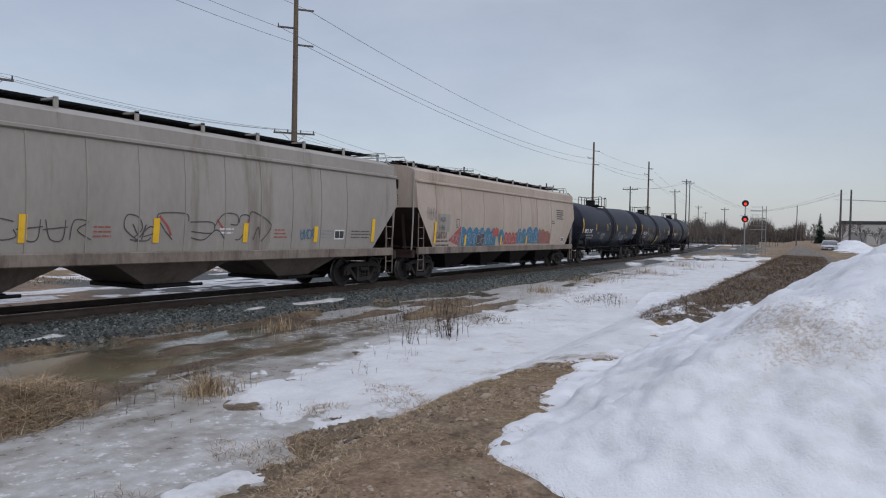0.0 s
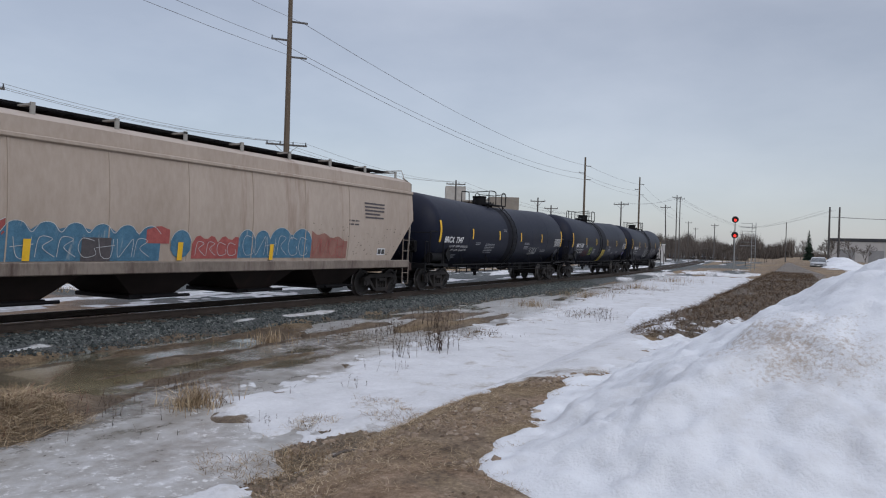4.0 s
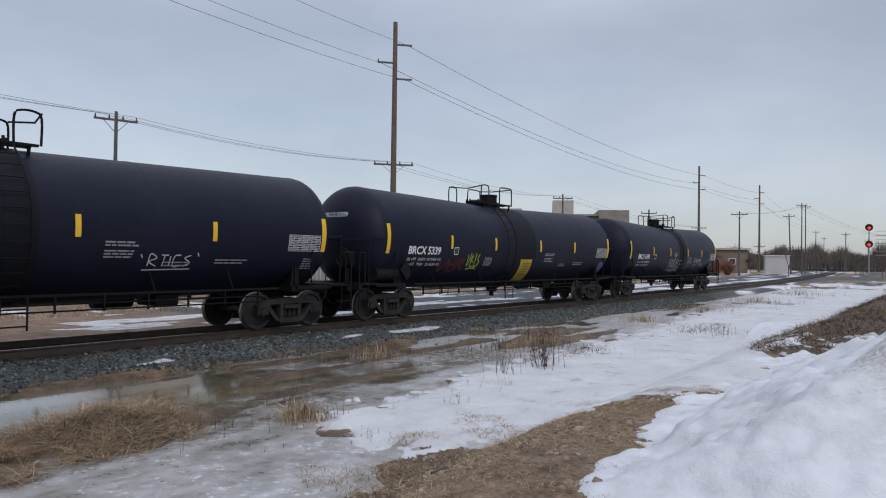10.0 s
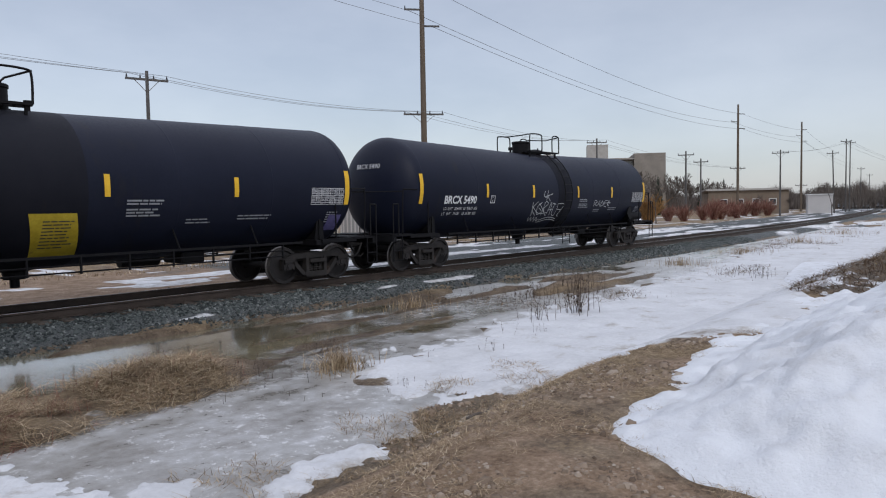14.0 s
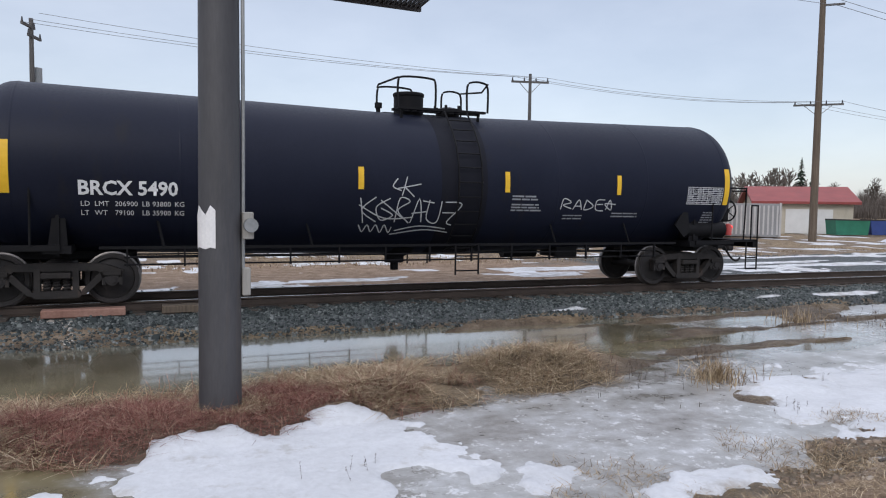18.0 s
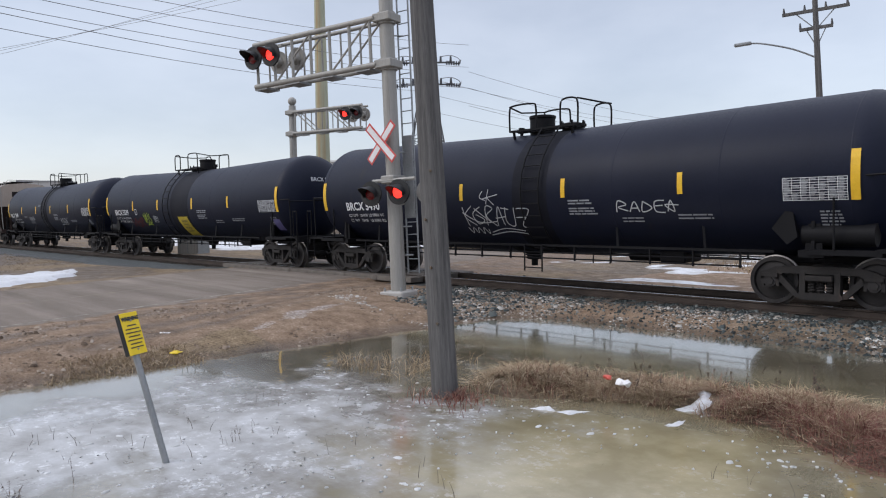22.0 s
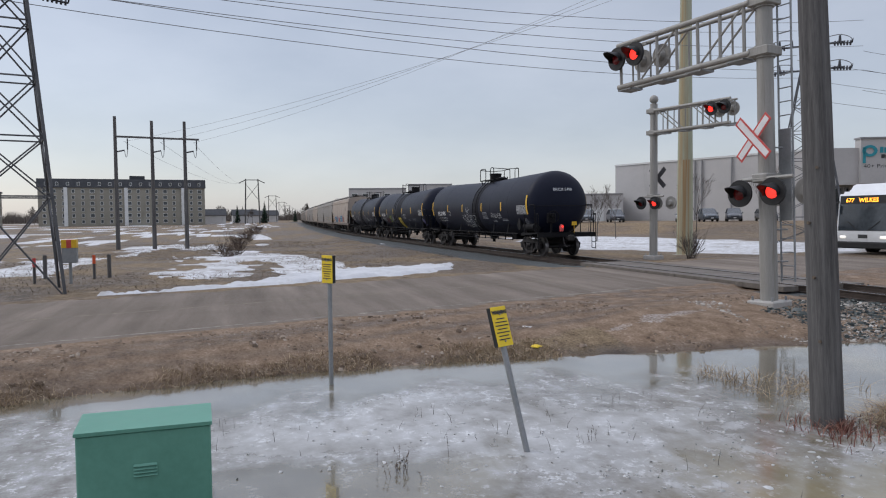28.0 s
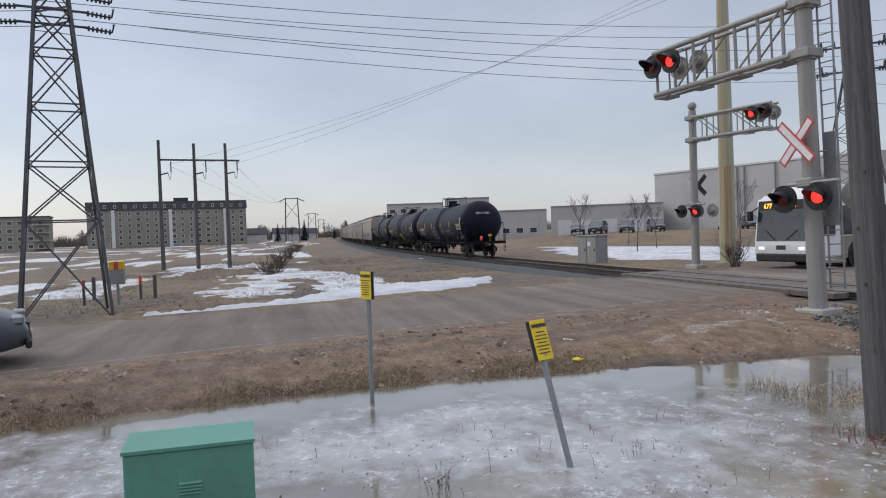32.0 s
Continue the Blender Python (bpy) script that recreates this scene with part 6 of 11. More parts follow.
# grey car: scrawl, strips, plates
scribble("graffiti", zigzag(-4.6, -2.5, 1.55, 1.95, 4, 21), 0.022, hop_y, body_b, M_PAINT_D)
scribble("graffiti", [[(-1.35, 1.5), (-1.75, 1.8), (-1.7, 2.1), (-1.4, 2.05), (-1.3, 1.8), (-1.5, 1.6)], [(-1.55, 1.9), (-1.35, 1.62), (-1.2, 1.9), (-1.3, 1.55)], [(-1.45, 1.5), (-1.1, 1.85), (-0.95, 1.72), (-1.25, 1.62)],
                      [(-1.6, 1.55), (-1.2, 1.52), (-1.05, 1.6)]], 0.026, hop_y, body_b, M_PAINT_D)
scribble("graffiti", [[(-0.45, 1.55), (-0.75, 1.85), (-0.88, 2.15), (-0.1, 2.18), (0.0, 2.0)], [(0.05, 1.98), (0.75, 1.98), (0.75, 1.72), (0.1, 1.75)], [(0.8, 1.85), (1.1, 2.2), (1.55, 2.2), (1.6, 1.95), (1.35, 1.95)],
                      [(1.65, 2.0), (1.7, 2.18), (1.95, 2.2), (2.0, 2.05), (1.75, 1.6), (1.55, 1.55)], [(2.0, 2.15), (2.15, 2.3), (2.85, 1.96), (2.5, 1.5)], [(0.1, 1.6), (0.5, 1.55), (0.9, 1.8), (1.2, 1.55)],
                      [(2.2, 1.55), (2.35, 1.9), (2.45, 1.6)]], 0.026, hop_y, body_b, M_PAINT_D, "dark outlined scrawl")
scribble("graffiti", [[(-0.85, 2.1), (-0.6, 1.85), (-0.5, 1.65)], [(0.9, 2.05), (1.1, 1.85)], [(2.0, 2.1), (1.9, 1.8)]], 0.06, hop_y, body_b, M_PAINT_R, "red shadow strokes of the scrawl", 0.009)
scribble("graffiti", zigzag(4.1, 4.75, 1.58, 1.85, 4, 25), 0.03, hop_y, body_b, M_PAINT_B)
for x, z1 in ((-0.92, 2.05), (1.9, 2.0), (4.79, 1.95), (7.75, 2.25), (-4.0, 2.05)):
    bm = B()
    patch(bm, x - 0.085, x + 0.085, 1.48, z1, hop_y, 0.016, 2)
    part("reflective_strip", bm, M_YELLOW, body_b)
bm = B()
patch(bm, 5.68, 6.18, 1.56, 1.86, hop_y, 0.012, 1)
part("data_plate", bm, M_WHITE_INK, body_b)
for q in (5.71, 5.94):
    bm = B()
    patch(bm, q, q + 0.21, 1.60, 1.82, hop_y, 0.016, 1)
    part("plate_field", bm, M_DARKINK, body_b)
for x, k, m_ in ((-2.5, 31, M_PAINT_R), (3.0, 32, M_PAINT_R), (5.05, 33, M_GREY_INK), (6.55, 34, M_PAINT_D), (1.0, 35, M_WHITE_INK), (7.1, 36, M_PAINT_D)):
    lines_block("stencil", x, x + 0.55, 1.84, 3 if x != 1.0 else 2, 0.10, 0.032, hop_y, body_b, m_, k)
# the rest of the string, far ahead
for k in range(11):
    m_ = M_HOP_GREY if k % 3 else M_HOP_CREAM
    if k == 0:
        far_g, _, wh = hopper_car(M_HOP_GREY, "light grey covered hopper car in a long train", 3)
        far_c, _, wh2 = hopper_car(M_HOP_CREAM, "dusty cream covered hopper car in a long train", 3)
        CARS += [(far_g, (), -74.9 - 19.45), (far_c, (), -74.9 - 38.9)]
    else:
        CARS.append((copy_thing(far_g if k % 3 else far_c, Matrix()), (), -74.9 - 19.45 * (k + 2)))


def car_at(x):
    a, b = track_frame(x - 7.0).translation, track_frame(x + 7.0).translation
    d = b - a
    return Matrix.Translation((a + b) / 2) @ Matrix.Rotation(math.atan2(d.y, d.x), 4, "Z")


def train_x(t):
    """Where the last car's middle stands along the track."""
    return -2.75 - SPEED * (t - 20) - 0.15 * math.exp(-((t - 17) / 1.7) ** 2)


def move_train():
    for car, wheels, off in CARS:
        walk(car, [(t, car_at(train_x(t) + off)) for t in np.arange(0, 32.1, 1.0).tolist()])
        for w in wheels:
            x0, step_t = w.location.x, 0.12
            rows = []
            for k in range(268):
                t = min(32.0, k * step_t)
                rows.append((t, pose(x0, 0, 0.457, 0, math.degrees(train_x(t) / 0.457) % 360)))
            walk(w, rows)


# ---- level crossing signals ----
def flasher_mesh_back():
    bm = B()
    rod(bm, (0, 0.02, 0), (0, 0.16, 0), 0.16, 0.10, 18)
    rod(bm, (0, -0.02, 0), (0, 0.03, 0), 0.30, n=28)
    return bm


def flasher_hood():
    """A long visor over the lens, open below."""
    bm = B()
    n = 16
    a0, a1 = radians(-25), radians(205)
    outer, front = [], []
    for k in range(n + 1):
        a = a0 + (a1 - a0) * k / n
        reach = 0.10 + 0.32 * max(0.0, math.sin(a))
        outer.append((math.cos(a) * 0.185, math.sin(a) * 0.185))
        front.append(reach)
    rows = []
    for r in (1.0, 0.93):
        rows.append([(bm.verts.new((x * r, -0.02, z * r)), bm.verts.new((x * r, -0.02 - f, z * r - 0.12 * f))) for (x, z), f in zip(outer, front)])
    for row in rows:
        for (a, b), (c, d) in zip(row, row[1:]):
            bm.faces.new((a, b, d, c))
    for k in range(n):
        bm.faces.new((rows[0][k][1], rows[0][k + 1][1], rows[1][k + 1][1], rows[1][k][1]))
    return bm


def flasher(parent, m, lit):
    """A red flashing lamp facing -y of m."""
    bm = flasher_mesh_back()
    o = part("flasher", bm, M_MATTE, parent)
    o.matrix_local = m
    h = part("hood", flasher_hood(), M_MATTE, o)
    bm = B()
    lathe(bm, [(0.0, 0.15), (0.02, 0.13), (0.035, 0.08), (0.04, 0)], 20, Matrix.Translation((0, -0.021, 0)) @ Matrix.Rotation(radians(-90), 4, "Z"))
    part("lens", bm, M_REDGLOW if lit else M_REDLENS, o, "lit red lens" if lit else "unlit dark red lens", smooth=True)
    return o


def crossbuck(parent, m, size=1.22, back=False):
    for a in (45, -45):
        bm = B()
        box(bm, -size / 2, size / 2, -0.012, 0.0, -0.115, 0.115, bevel=0.004)
        o = part("crossbuck_blade", bm, M_STEELPOLE if back else M_RED, parent, "bare grey back of a blade" if back else "red-edged white blade")
        o.matrix_local = m @ pose(0, -0.016 if a > 0 else 0, 0, 0, a, 0)
        if back:
            continue
        bm = B()
        box(bm, -size / 2 + 0.045, size / 2 - 0.045, -0.016, -0.011, -0.07, 0.07)
        part("blade_face", bm, M_WHITE, o)


def signal_mast(x, y, facing, arm_len, arm_side, z_low, z_up, top, label, lower, buck_z, back=False, lad=1, lean=0.0, buck_x=-0.02):
    """A cantilever signal. facing: the way that the lamps look, degrees; the arm runs to arm_side along the mast's own x."""
    mast = thing("crossing_signal", pose(x, y, -0.06, 0, lean, facing), label, "crossing signal", "crossing signals")
    bm = B()
    rod(bm, (0, 0, 0.0), (0, 0, top), 0.185, 0.165, 20)
    part("shaft", bm, M_ALU, mast, smooth=True)
    bm = B()
    box(bm, -0.34, 0.34, -0.34, 0.34, -0.30, 0.05, bevel=0.03)
    part("footing", bm, M_CONC, mast)
    for sx in (-0.24, 0.24):
        for sy in (-0.24, 0.24):
            bm = B()
            rod(bm, (sx, sy, 0.04), (sx, sy, 0.14), 0.025, n=6)
            part("anchor_bolt", bm, M_GALV, mast)
    for z in (z_low, z_up):
        bm = B()
        rod(bm, (0, 0, z - 0.14), (0, 0, z + 0.14), 0.215, n=20)
        box(bm, -0.25, 0.25, -0.26, 0.26, z - 0.10, z + 0.10, bevel=0.02)
        part("clamp", bm, M_ALU, mast)
    s = arm_side
    for yy in (-0.22, 0.22):
        for z in (z_low, z_up):
            bm = B()
            rod(bm, (s * 0.2, yy, z), (s * arm_len, yy, z), 0.07 if yy < 0 else 0.05, n=10)
            part("arm_chord", bm, M_ALU, mast, smooth=True)
        n = max(3, round(arm_len / 0.75))
        for k in range(n + 1):
            xx = s * (0.35 + (arm_len - 0.45) * k / n)
            bm = B()
            rod(bm, (xx, yy, z_low), (xx, yy, z_up), 0.04 if yy < 0 else 0.025, n=6)
            part("arm_post", bm, M_ALU, mast)
        for k in (0, n // 2):
            xa, xb = s * (0.35 + (arm_len - 0.45) * k / n), s * (0.35 + (arm_len - 0.45) * min(n, k + 2) / n)
            bm = B()
            rod(bm, (xa, yy, z_up), (xb, yy, z_low), 0.028, n=6)
            part("arm_brace", bm, M_ALU, mast)
    for k in range(4):
        xx = s * (0.6 + (arm_len - 0.8) * k / 3)
        bm = B()
        box(bm, xx - 0.22, xx + 0.22, -0.24, 0.24, z_low - 0.10, z_low - 0.05)
        part("step_plate", bm, M_GALV, mast)
    # lamps near the arm's tip and on the mast
    zt = (z_low + z_up) / 2 + 0.16
    for dx, lit in ((arm_len - 0.15, False), (arm_len - 0.78, True)):
        flasher(mast, pose(s * dx, -0.42, zt), lit)
    for dx in (arm_len - 0.3, arm_len - 0.95):
        o = part("flasher", flasher_mesh_back(), M_ALU, mast)
        o.matrix_local = pose(s * dx, 0.40, zt, 0, 0, 180)
    bm = B()
    box(bm, min(s * (arm_len - 1.05), s * (arm_len + 0.1)), max(s * (arm_len - 1.05), s * (arm_len + 0.1)), -0.30, -0.24, zt + 0.18, zt + 0.26)
    part("lamp_bracket", bm, M_ALU, mast)
    for dx, lit in ((-0.40, False), (0.40, True)):
        flasher(mast, pose(dx, -0.40, lower), lit)
        o = part("flasher", flasher_mesh_back(), M_ALU, mast)
        o.matrix_local = pose(dx + 0.35, 0.32, lower, 0, 0, 180)
    bm = B()
    rod(bm, (-0.45, -0.24, lower + 0.30), (0.78, -0.24, lower + 0.30), 0.045, n=8)
    box(bm, -0.20, 0.20, -0.28, 0.26, lower + 0.22, lower + 0.42, bevel=0.03)
    for dx in (-0.4, 0.4):
        rod(bm, (dx, -0.24, lower + 0.30), (dx, -0.36, lower + 0.05), 0.03, n=6)
    part("lamp_bracket", bm, M_ALU, mast)
    crossbuck(mast, pose(buck_x, 0.30 if back else -0.30, buck_z, 0, 0, 0 if back else -10), back=back)
    # ladder and gate mechanism panel
    bm = B()
    for xx in (lad * 0.11, lad * 0.43):
        rod(bm, (xx, 0.30, 0.45), (xx, 0.30, top), 0.022, n=6)
    part("ladder", bm, M_GALV, mast)
    k = 0
    while 0.5 + k * 0.3 < top - 0.1:
        z = 0.5 + k * 0.3
        if "rung" not in GEAR:
            bm = B()
            rod(bm, (-0.16, 0.30, 0), (0.16, 0.30, 0), 0.014, n=5)
            GEAR["rung"] = part("rung", bm, M_GALV, mast)
            GEAR["rung"].matrix_local = pose(lad * 0.27, 0, z)
        else:
            share(GEAR["rung"], pose(lad * 0.27, 0, z), mast)
        k += 1
    bm = B()
    box(bm, min(lad * 0.12, lad * 0.42), max(lad * 0.12, lad * 0.42), 0.24, 0.275, 1.80, 3.80, bevel=0.01)
    part("ladder_guard", bm, M_GALV, mast, "grey steel climbing guard")
    for z in (0.9, 1.6, 3.4, 6.2):
        if z < top:
            bm = B()
            rod(bm, (0, 0, z), (lad * 0.27, 0.30, z), 0.018, n=6)
            part("ladder_bracket", bm, M_GALV, mast)
    return mast


RD = math.degrees(math.atan2(ROAD_D[1], ROAD_D[0])) - 90
signal_mast(-13.4, 11.3, RD - 2, 4.2, -1, 5.5, 6.6, 8.7, "grey cantilever crossing signal with red flashers and a crossbuck", 2.42, 3.62, lean=-1.8, buck_x=-0.10)
sig2 = signal_mast(-29.8, 18.7, RD + 0.0, 4.2, 1, 5.75, 6.75, 7.1, "grey cantilever crossing signal standing beyond the track", 2.5, 3.68, True, -1)
bm = B()
bmesh.ops.create_uvsphere(bm, u_segments=14, v_segments=9, radius=0.2, matrix=Matrix.Translation((0, 0, 7.3)))
part("ball_cap", bm, M_ALU, sig2, smooth=True)


# ---- near things by the ditch ----
def sign_post(x, y, lean, turn, height, plate_w, plate_h):
    s = thing("warning_marker", pose(x, y, -0.62) @ lean, "yellow buried-line warning plate on a leaning grey steel post" if lean != Matrix() else "yellow buried-line warning plate on a grey steel post", "warning sign", "warning markers")
    bm = B()
    rod(bm, (0, 0, 0), (0, 0, height), 0.032, n=10)
    part("post", bm, M_GALV, s, smooth=True)
    m = pose(0, 0, 0, 0, 0, turn)
    bm = B()
    box(bm, -plate_w / 2, plate_w / 2, -0.045, -0.035, height - plate_h, height + 0.03, bevel=0.003)
    p = part("plate", bm, M_SIGNYEL, s)
    p.matrix_local = m
    bm = B()
    box(bm, -plate_w / 2 + 0.003, plate_w / 2 - 0.003, -0.034, 0.018, height - plate_h + 0.003, height + 0.027, bevel=0.003)
    part("plate_backing", bm, M_MATTE, p, "dark channel behind the plate")
    me = text_mesh("WARNING", plate_w * 0.20, "CENTER", 0.004)
    for v in me.vertices:
        v.co = (v.co.x, -0.048, height - 0.045 + v.co.y)
    me.materials.clear()
    me.materials.append(M_DARKINK)
    o = new("warning_word", me)
    o.parent = p
    r = random.Random(int(x * 10))
    for k in range(7):
        z = height - 0.09 - k * (plate_h - 0.13) / 7
        bm = B()
        w = plate_w * r.uniform(0.5, 0.85)
        box(bm, -w / 2, w / 2, -0.048, -0.045, z - 0.011, z)
        part("text_bar", bm, M_DARKINK, p)
    for z in (height - 0.05, height - plate_h + 0.05):
        bm = B()
        rod(bm, (0, -0.055, z), (0, 0.04, z), 0.010, n=6)
        part("bolt", bm, M_GALV, p)
    return s


sign_post(-10.3, 1.3, Matrix(), 30, 1.97, 0.24, 0.36)
sign_post(-6.75, 2.85, pose(0, 0, 0, 8, -6.5, 0) @ pose(0, 0, 0, 0, -8, 0), 120, 1.62, 0.235, 0.38)

# green ground-mounted cabinet
cab = thing("utility_cabinet", pose(-6.35, -0.64, -0.42, 0, 0, 3), "faded green steel utility cabinet with a louvred vent", "utility cabinet")
bm = B()
box(bm, -0.16, 0.30, -0.482, 0.482, 0.0, 0.71, bevel=0.012)
part("body", bm, M_GREENBOX, cab)
bm = B()
prism(bm, [(-0.175, 0.71), (0.312, 0.71), (0.312, 0.738), (-0.175, 0.765)], 0.985)
part("lid", bm, M_GREENBOX, cab, "slightly overhanging green lid")
for k in range(4):
    bm = B()
    prism(bm, [(0.300, 0.0), (0.316, 0.004), (0.300, 0.020)], 0.17, Matrix.Translation((0, 0.0, 0.36 + k * 0.026)))
    part("louvre", bm, M_GREENBOX, cab)
bm = B()
box(bm, -0.33, 0.33, -0.5, 0.5, -0.3, 0.004, bevel=0.02)
part("pad", bm, M_CONC, cab)

# weathered wooden pole at the water's edge
pole = thing("utility_pole", pose(-6.58, 6.32, -0.7) @ pose(0, 0, 0, 0.4, -3.2, 0), "weathered grey wooden utility pole, cracked, standing in meltwater", "utility pole")
bm = B()
n = 20
rings = []
rr = random.Random(8)
ph = [rr.uniform(-0.012, 0.012) for _ in range(n)]
for k in range(15):
    z = k * 0.75
    r = 0.166 - 0.0045 * z
    rings.append([bm.verts.new(((r + ph[q] + rr.uniform(-.003, .003)) * math.cos(q * math.tau / n), (r + ph[q] + rr.uniform(-.003, .003)) * math.sin(q * math.tau / n), z)) for q in range(n)])
for a, b in zip(rings, rings[1:]):
    for q in range(n):
        bm.faces.new((a[q], a[(q + 1) % n], b[(q + 1) % n], b[q]))
bm.faces.new(rings[-1])
part("shaft", bm, M_WOOD, pole)
for z, a in ((1.2, -60), (1.9, -75), (3.1, -50), (2.5, -90)):
    bm = B()
    q = radians(a)
    rod(bm, (0.15 * math.cos(q), 0.15 * math.sin(q), z), (0.176 * math.cos(q), 0.176 * math.sin(q), z), 0.018, n=6)
    part("knot", bm, M_WOODBR, pole)

# steel sign pole on the berm
spole = thing("sign_pole", pose(1.12, 7.95, -0.45), "grey painted steel sign pole with conduit, meter box and sign cabinets", "sign pole")
bm = B()
rod(bm, (0, 0, 0), (0, 0, 7.2), 0.225, 0.20, 28)
part("shaft", bm, M_STEELPOLE, spole, smooth=True)
bm = B()
pipe(bm, [(0.235, -0.05, 1.55), (0.24, -0.05, 3.0), (0.235, -0.05, 7.0)], 0.02)
part("conduit", bm, M_GALV, spole)
bm = B()
box(bm, 0.22, 0.34, -0.12, 0.06, 1.93, 2.22, bevel=0.01)
mb = part("meter_box", bm, M_ALU, spole)
bm = B()
rod(bm, (0.30, -0.12, 2.08), (0.30, -0.19, 2.08), 0.075, n=16)
part("meter_dial", bm, M_GALV, mb)
bm = B()
box(bm, 0.22, 0.31, -0.10, 0.04, 1.32, 1.62, bevel=0.01)
part("junction_box", bm, M_ALU, spole)
bm = B()
rows = []
for k in range(6):
    a = radians(-178 + k * 14)
    rows.append([bm.verts.new((0.226 * math.cos(a), 0.226 * math.sin(a), z + 0.05 * ((k * 5) % 3 - 1) * (1 if z > 2 else 0.2))) for z in (1.84, 2.24)])
for a, b in zip(rows, rows[1:]):
    bm.faces.new((a[0], b[0], b[1], a[1]))
part("torn_notice", bm, M_WHITE, spole, "torn white paper notice")
bm = B()
o = []
for k in range(32):
    a = k * math.tau / 32
    c, s_ = math.cos(a), math.sin(a)
    o.append((math.copysign(abs(c) ** 0.4, c) * 0.69, 1.0 + math.copysign(abs(s_) ** 0.4, s_) * 0.62))
prism(bm, o, 0.28, Matrix.Translation((-2.18, -0.35, 3.85)))
part("sign_cabinet", bm, M_MATTE, spole, "dark sign cabinet with rounded corners")
bm = B()
bar(bm, (-2.9, -0.3, 5.1), (2.6, -0.3, 5.1), 0.12, 0.12)
part("cross_beam", bm, M_STEELPOLE, spole)
bm = B()
for k in range(24):
    bar(bm, (0.95 + k * 0.055, -0.70, 4.66), (0.95 + k * 0.055, -0.15, 4.61), 0.022, 0.03)
for y, z in ((-0.72, 4.66), (-0.13, 4.61)):
    bar(bm, (0.9, y, z), (2.25, y, z), 0.05, 0.08)
bar(bm, (0.92, -0.74, 4.62), (1.0, 0, 4.85), 0.06, 0.06)
part("catwalk", bm, M_STEELPOLE, spole, "grey mesh catwalk")
bm = B()
box(bm, 0.9, 2.3, -0.72, -0.1, 4.75, 6.6, bevel=0.03)
part("sign_panel", bm, M_STEELPOLE, spole, "dark grey sign box seen from below")

# silver relay cabinet beyond the track
rc = thing("relay_cabinet", pose(-38.6, 17.6, -0.42, 0, 0, 22), "dented silver signal relay cabinet", "relay cabinet")
bm = B()
box(bm, -0.75, 0.75, -0.45, 0.45, 0.1, 1.75, bevel=0.02)
part("body", bm, M_GALV, rc)
bm = B()
box(bm, -0.8, 0.8, -0.5, 0.5, 1.75, 1.82, bevel=0.01)
part("roof", bm, M_GALV, rc)
for x in (-0.37, 0.37):
    bm = B()
    box(bm, x - 0.33, x + 0.33, -0.475, -0.452, 0.2, 1.68, bevel=0.005)
    d = part("door", bm, M_ALU, rc)
    bm = B()
    box(bm, x + 0.2, x + 0.24, -0.51, -0.476, 0.9, 1.05)
    part("handle", bm, M_MATTE, d)
bm = B()
box(bm, 0.05, 0.3, -0.482, -0.477, 1.2, 1.45)
part("notice", bm, M_WHITE, rc)
bm = B()
box(bm, -0.85, 0.85, -0.55, 0.55, -0.2, 0.1)
part("plinth", bm, M_CONC, rc)

# railway block signal
bs = thing("railway_signal", pose(99, 5.0, -0.3), "railway block signal with two red lights on a silver mast", "railway signal")
bm = B()
rod(bm, (0, 0, 0), (0, 0, 6.3), 0.075, 0.06, 10)
part("mast", bm, M_GALV, bs)
for z in (6.55, 4.55):
    bm = B()
    lathe(bm, [(0, 0), (0, 0.42), (0.06, 0.42), (0.08, 0)], 20, Matrix.Translation((-0.12, 0, z)))
    o = part("target", bm, M_MATTE, bs)
    bm = B()
    lathe(bm, [(0, 0), (0, 0.17), (0.03, 0)], 16, Matrix.Translation((-0.17, -0.02, z - 0.08)))
    part("red_light", bm, M_REDGLOW, o, "lit red light")
    bm = B()
    box(bm, -0.42, -0.12, -0.22, 0.22, z + 0.20, z + 0.24)
    part("visor", bm, M_MATTE, o)
bm = B()
for y in (-2.0, -2.45):
    rod(bm, (0.4, y, 0), (0.4, y, 6.2), 0.04, n=6)
for k in range(16):
    rod(bm, (0.4, -2.0, 0.4 + k * 0.36), (0.4, -2.45, 0.4 + k * 0.36), 0.02, n=5)
for z in (5.6, 4.6, 3.2):
    box(bm, 0.2, 0.6, -2.5, -0.6, z, z + 0.06)
    rod(bm, (0.4, -2.0, z + 0.5), (0.4, -0.7, z + 0.5), 0.025, n=5)
part("access_ladder", bm, M_GALV, bs, "silver access ladder and platforms")


# ---- poles, towers and wires ----
def wire(name, a, b, sag, r=0.016, n=14):
    pts = []
    a, b = Vector(a), Vector(b)
    for k in range(n + 1):
        t = k / n
        p = a.lerp(b, t)
        p.z -= sag * 4 * t * (1 - t)
        pts.append(p)
    bm = B()
    pipe(bm, pts, r, 4)
    return bm


WIRES = thing("overhead_lines", Matrix(), "overhead electric lines sagging between poles", "overhead lines", kind="structure")


def string(a, b, sag, r=0.016):
    part("wire", wire("wire", a, b, sag, r), M_WIRE, WIRES)


def insulator(bm, p, h=0.22, r=0.06):
    rod(bm, p, (p[0], p[1], p[2] + h), r, r * 0.5, 6)


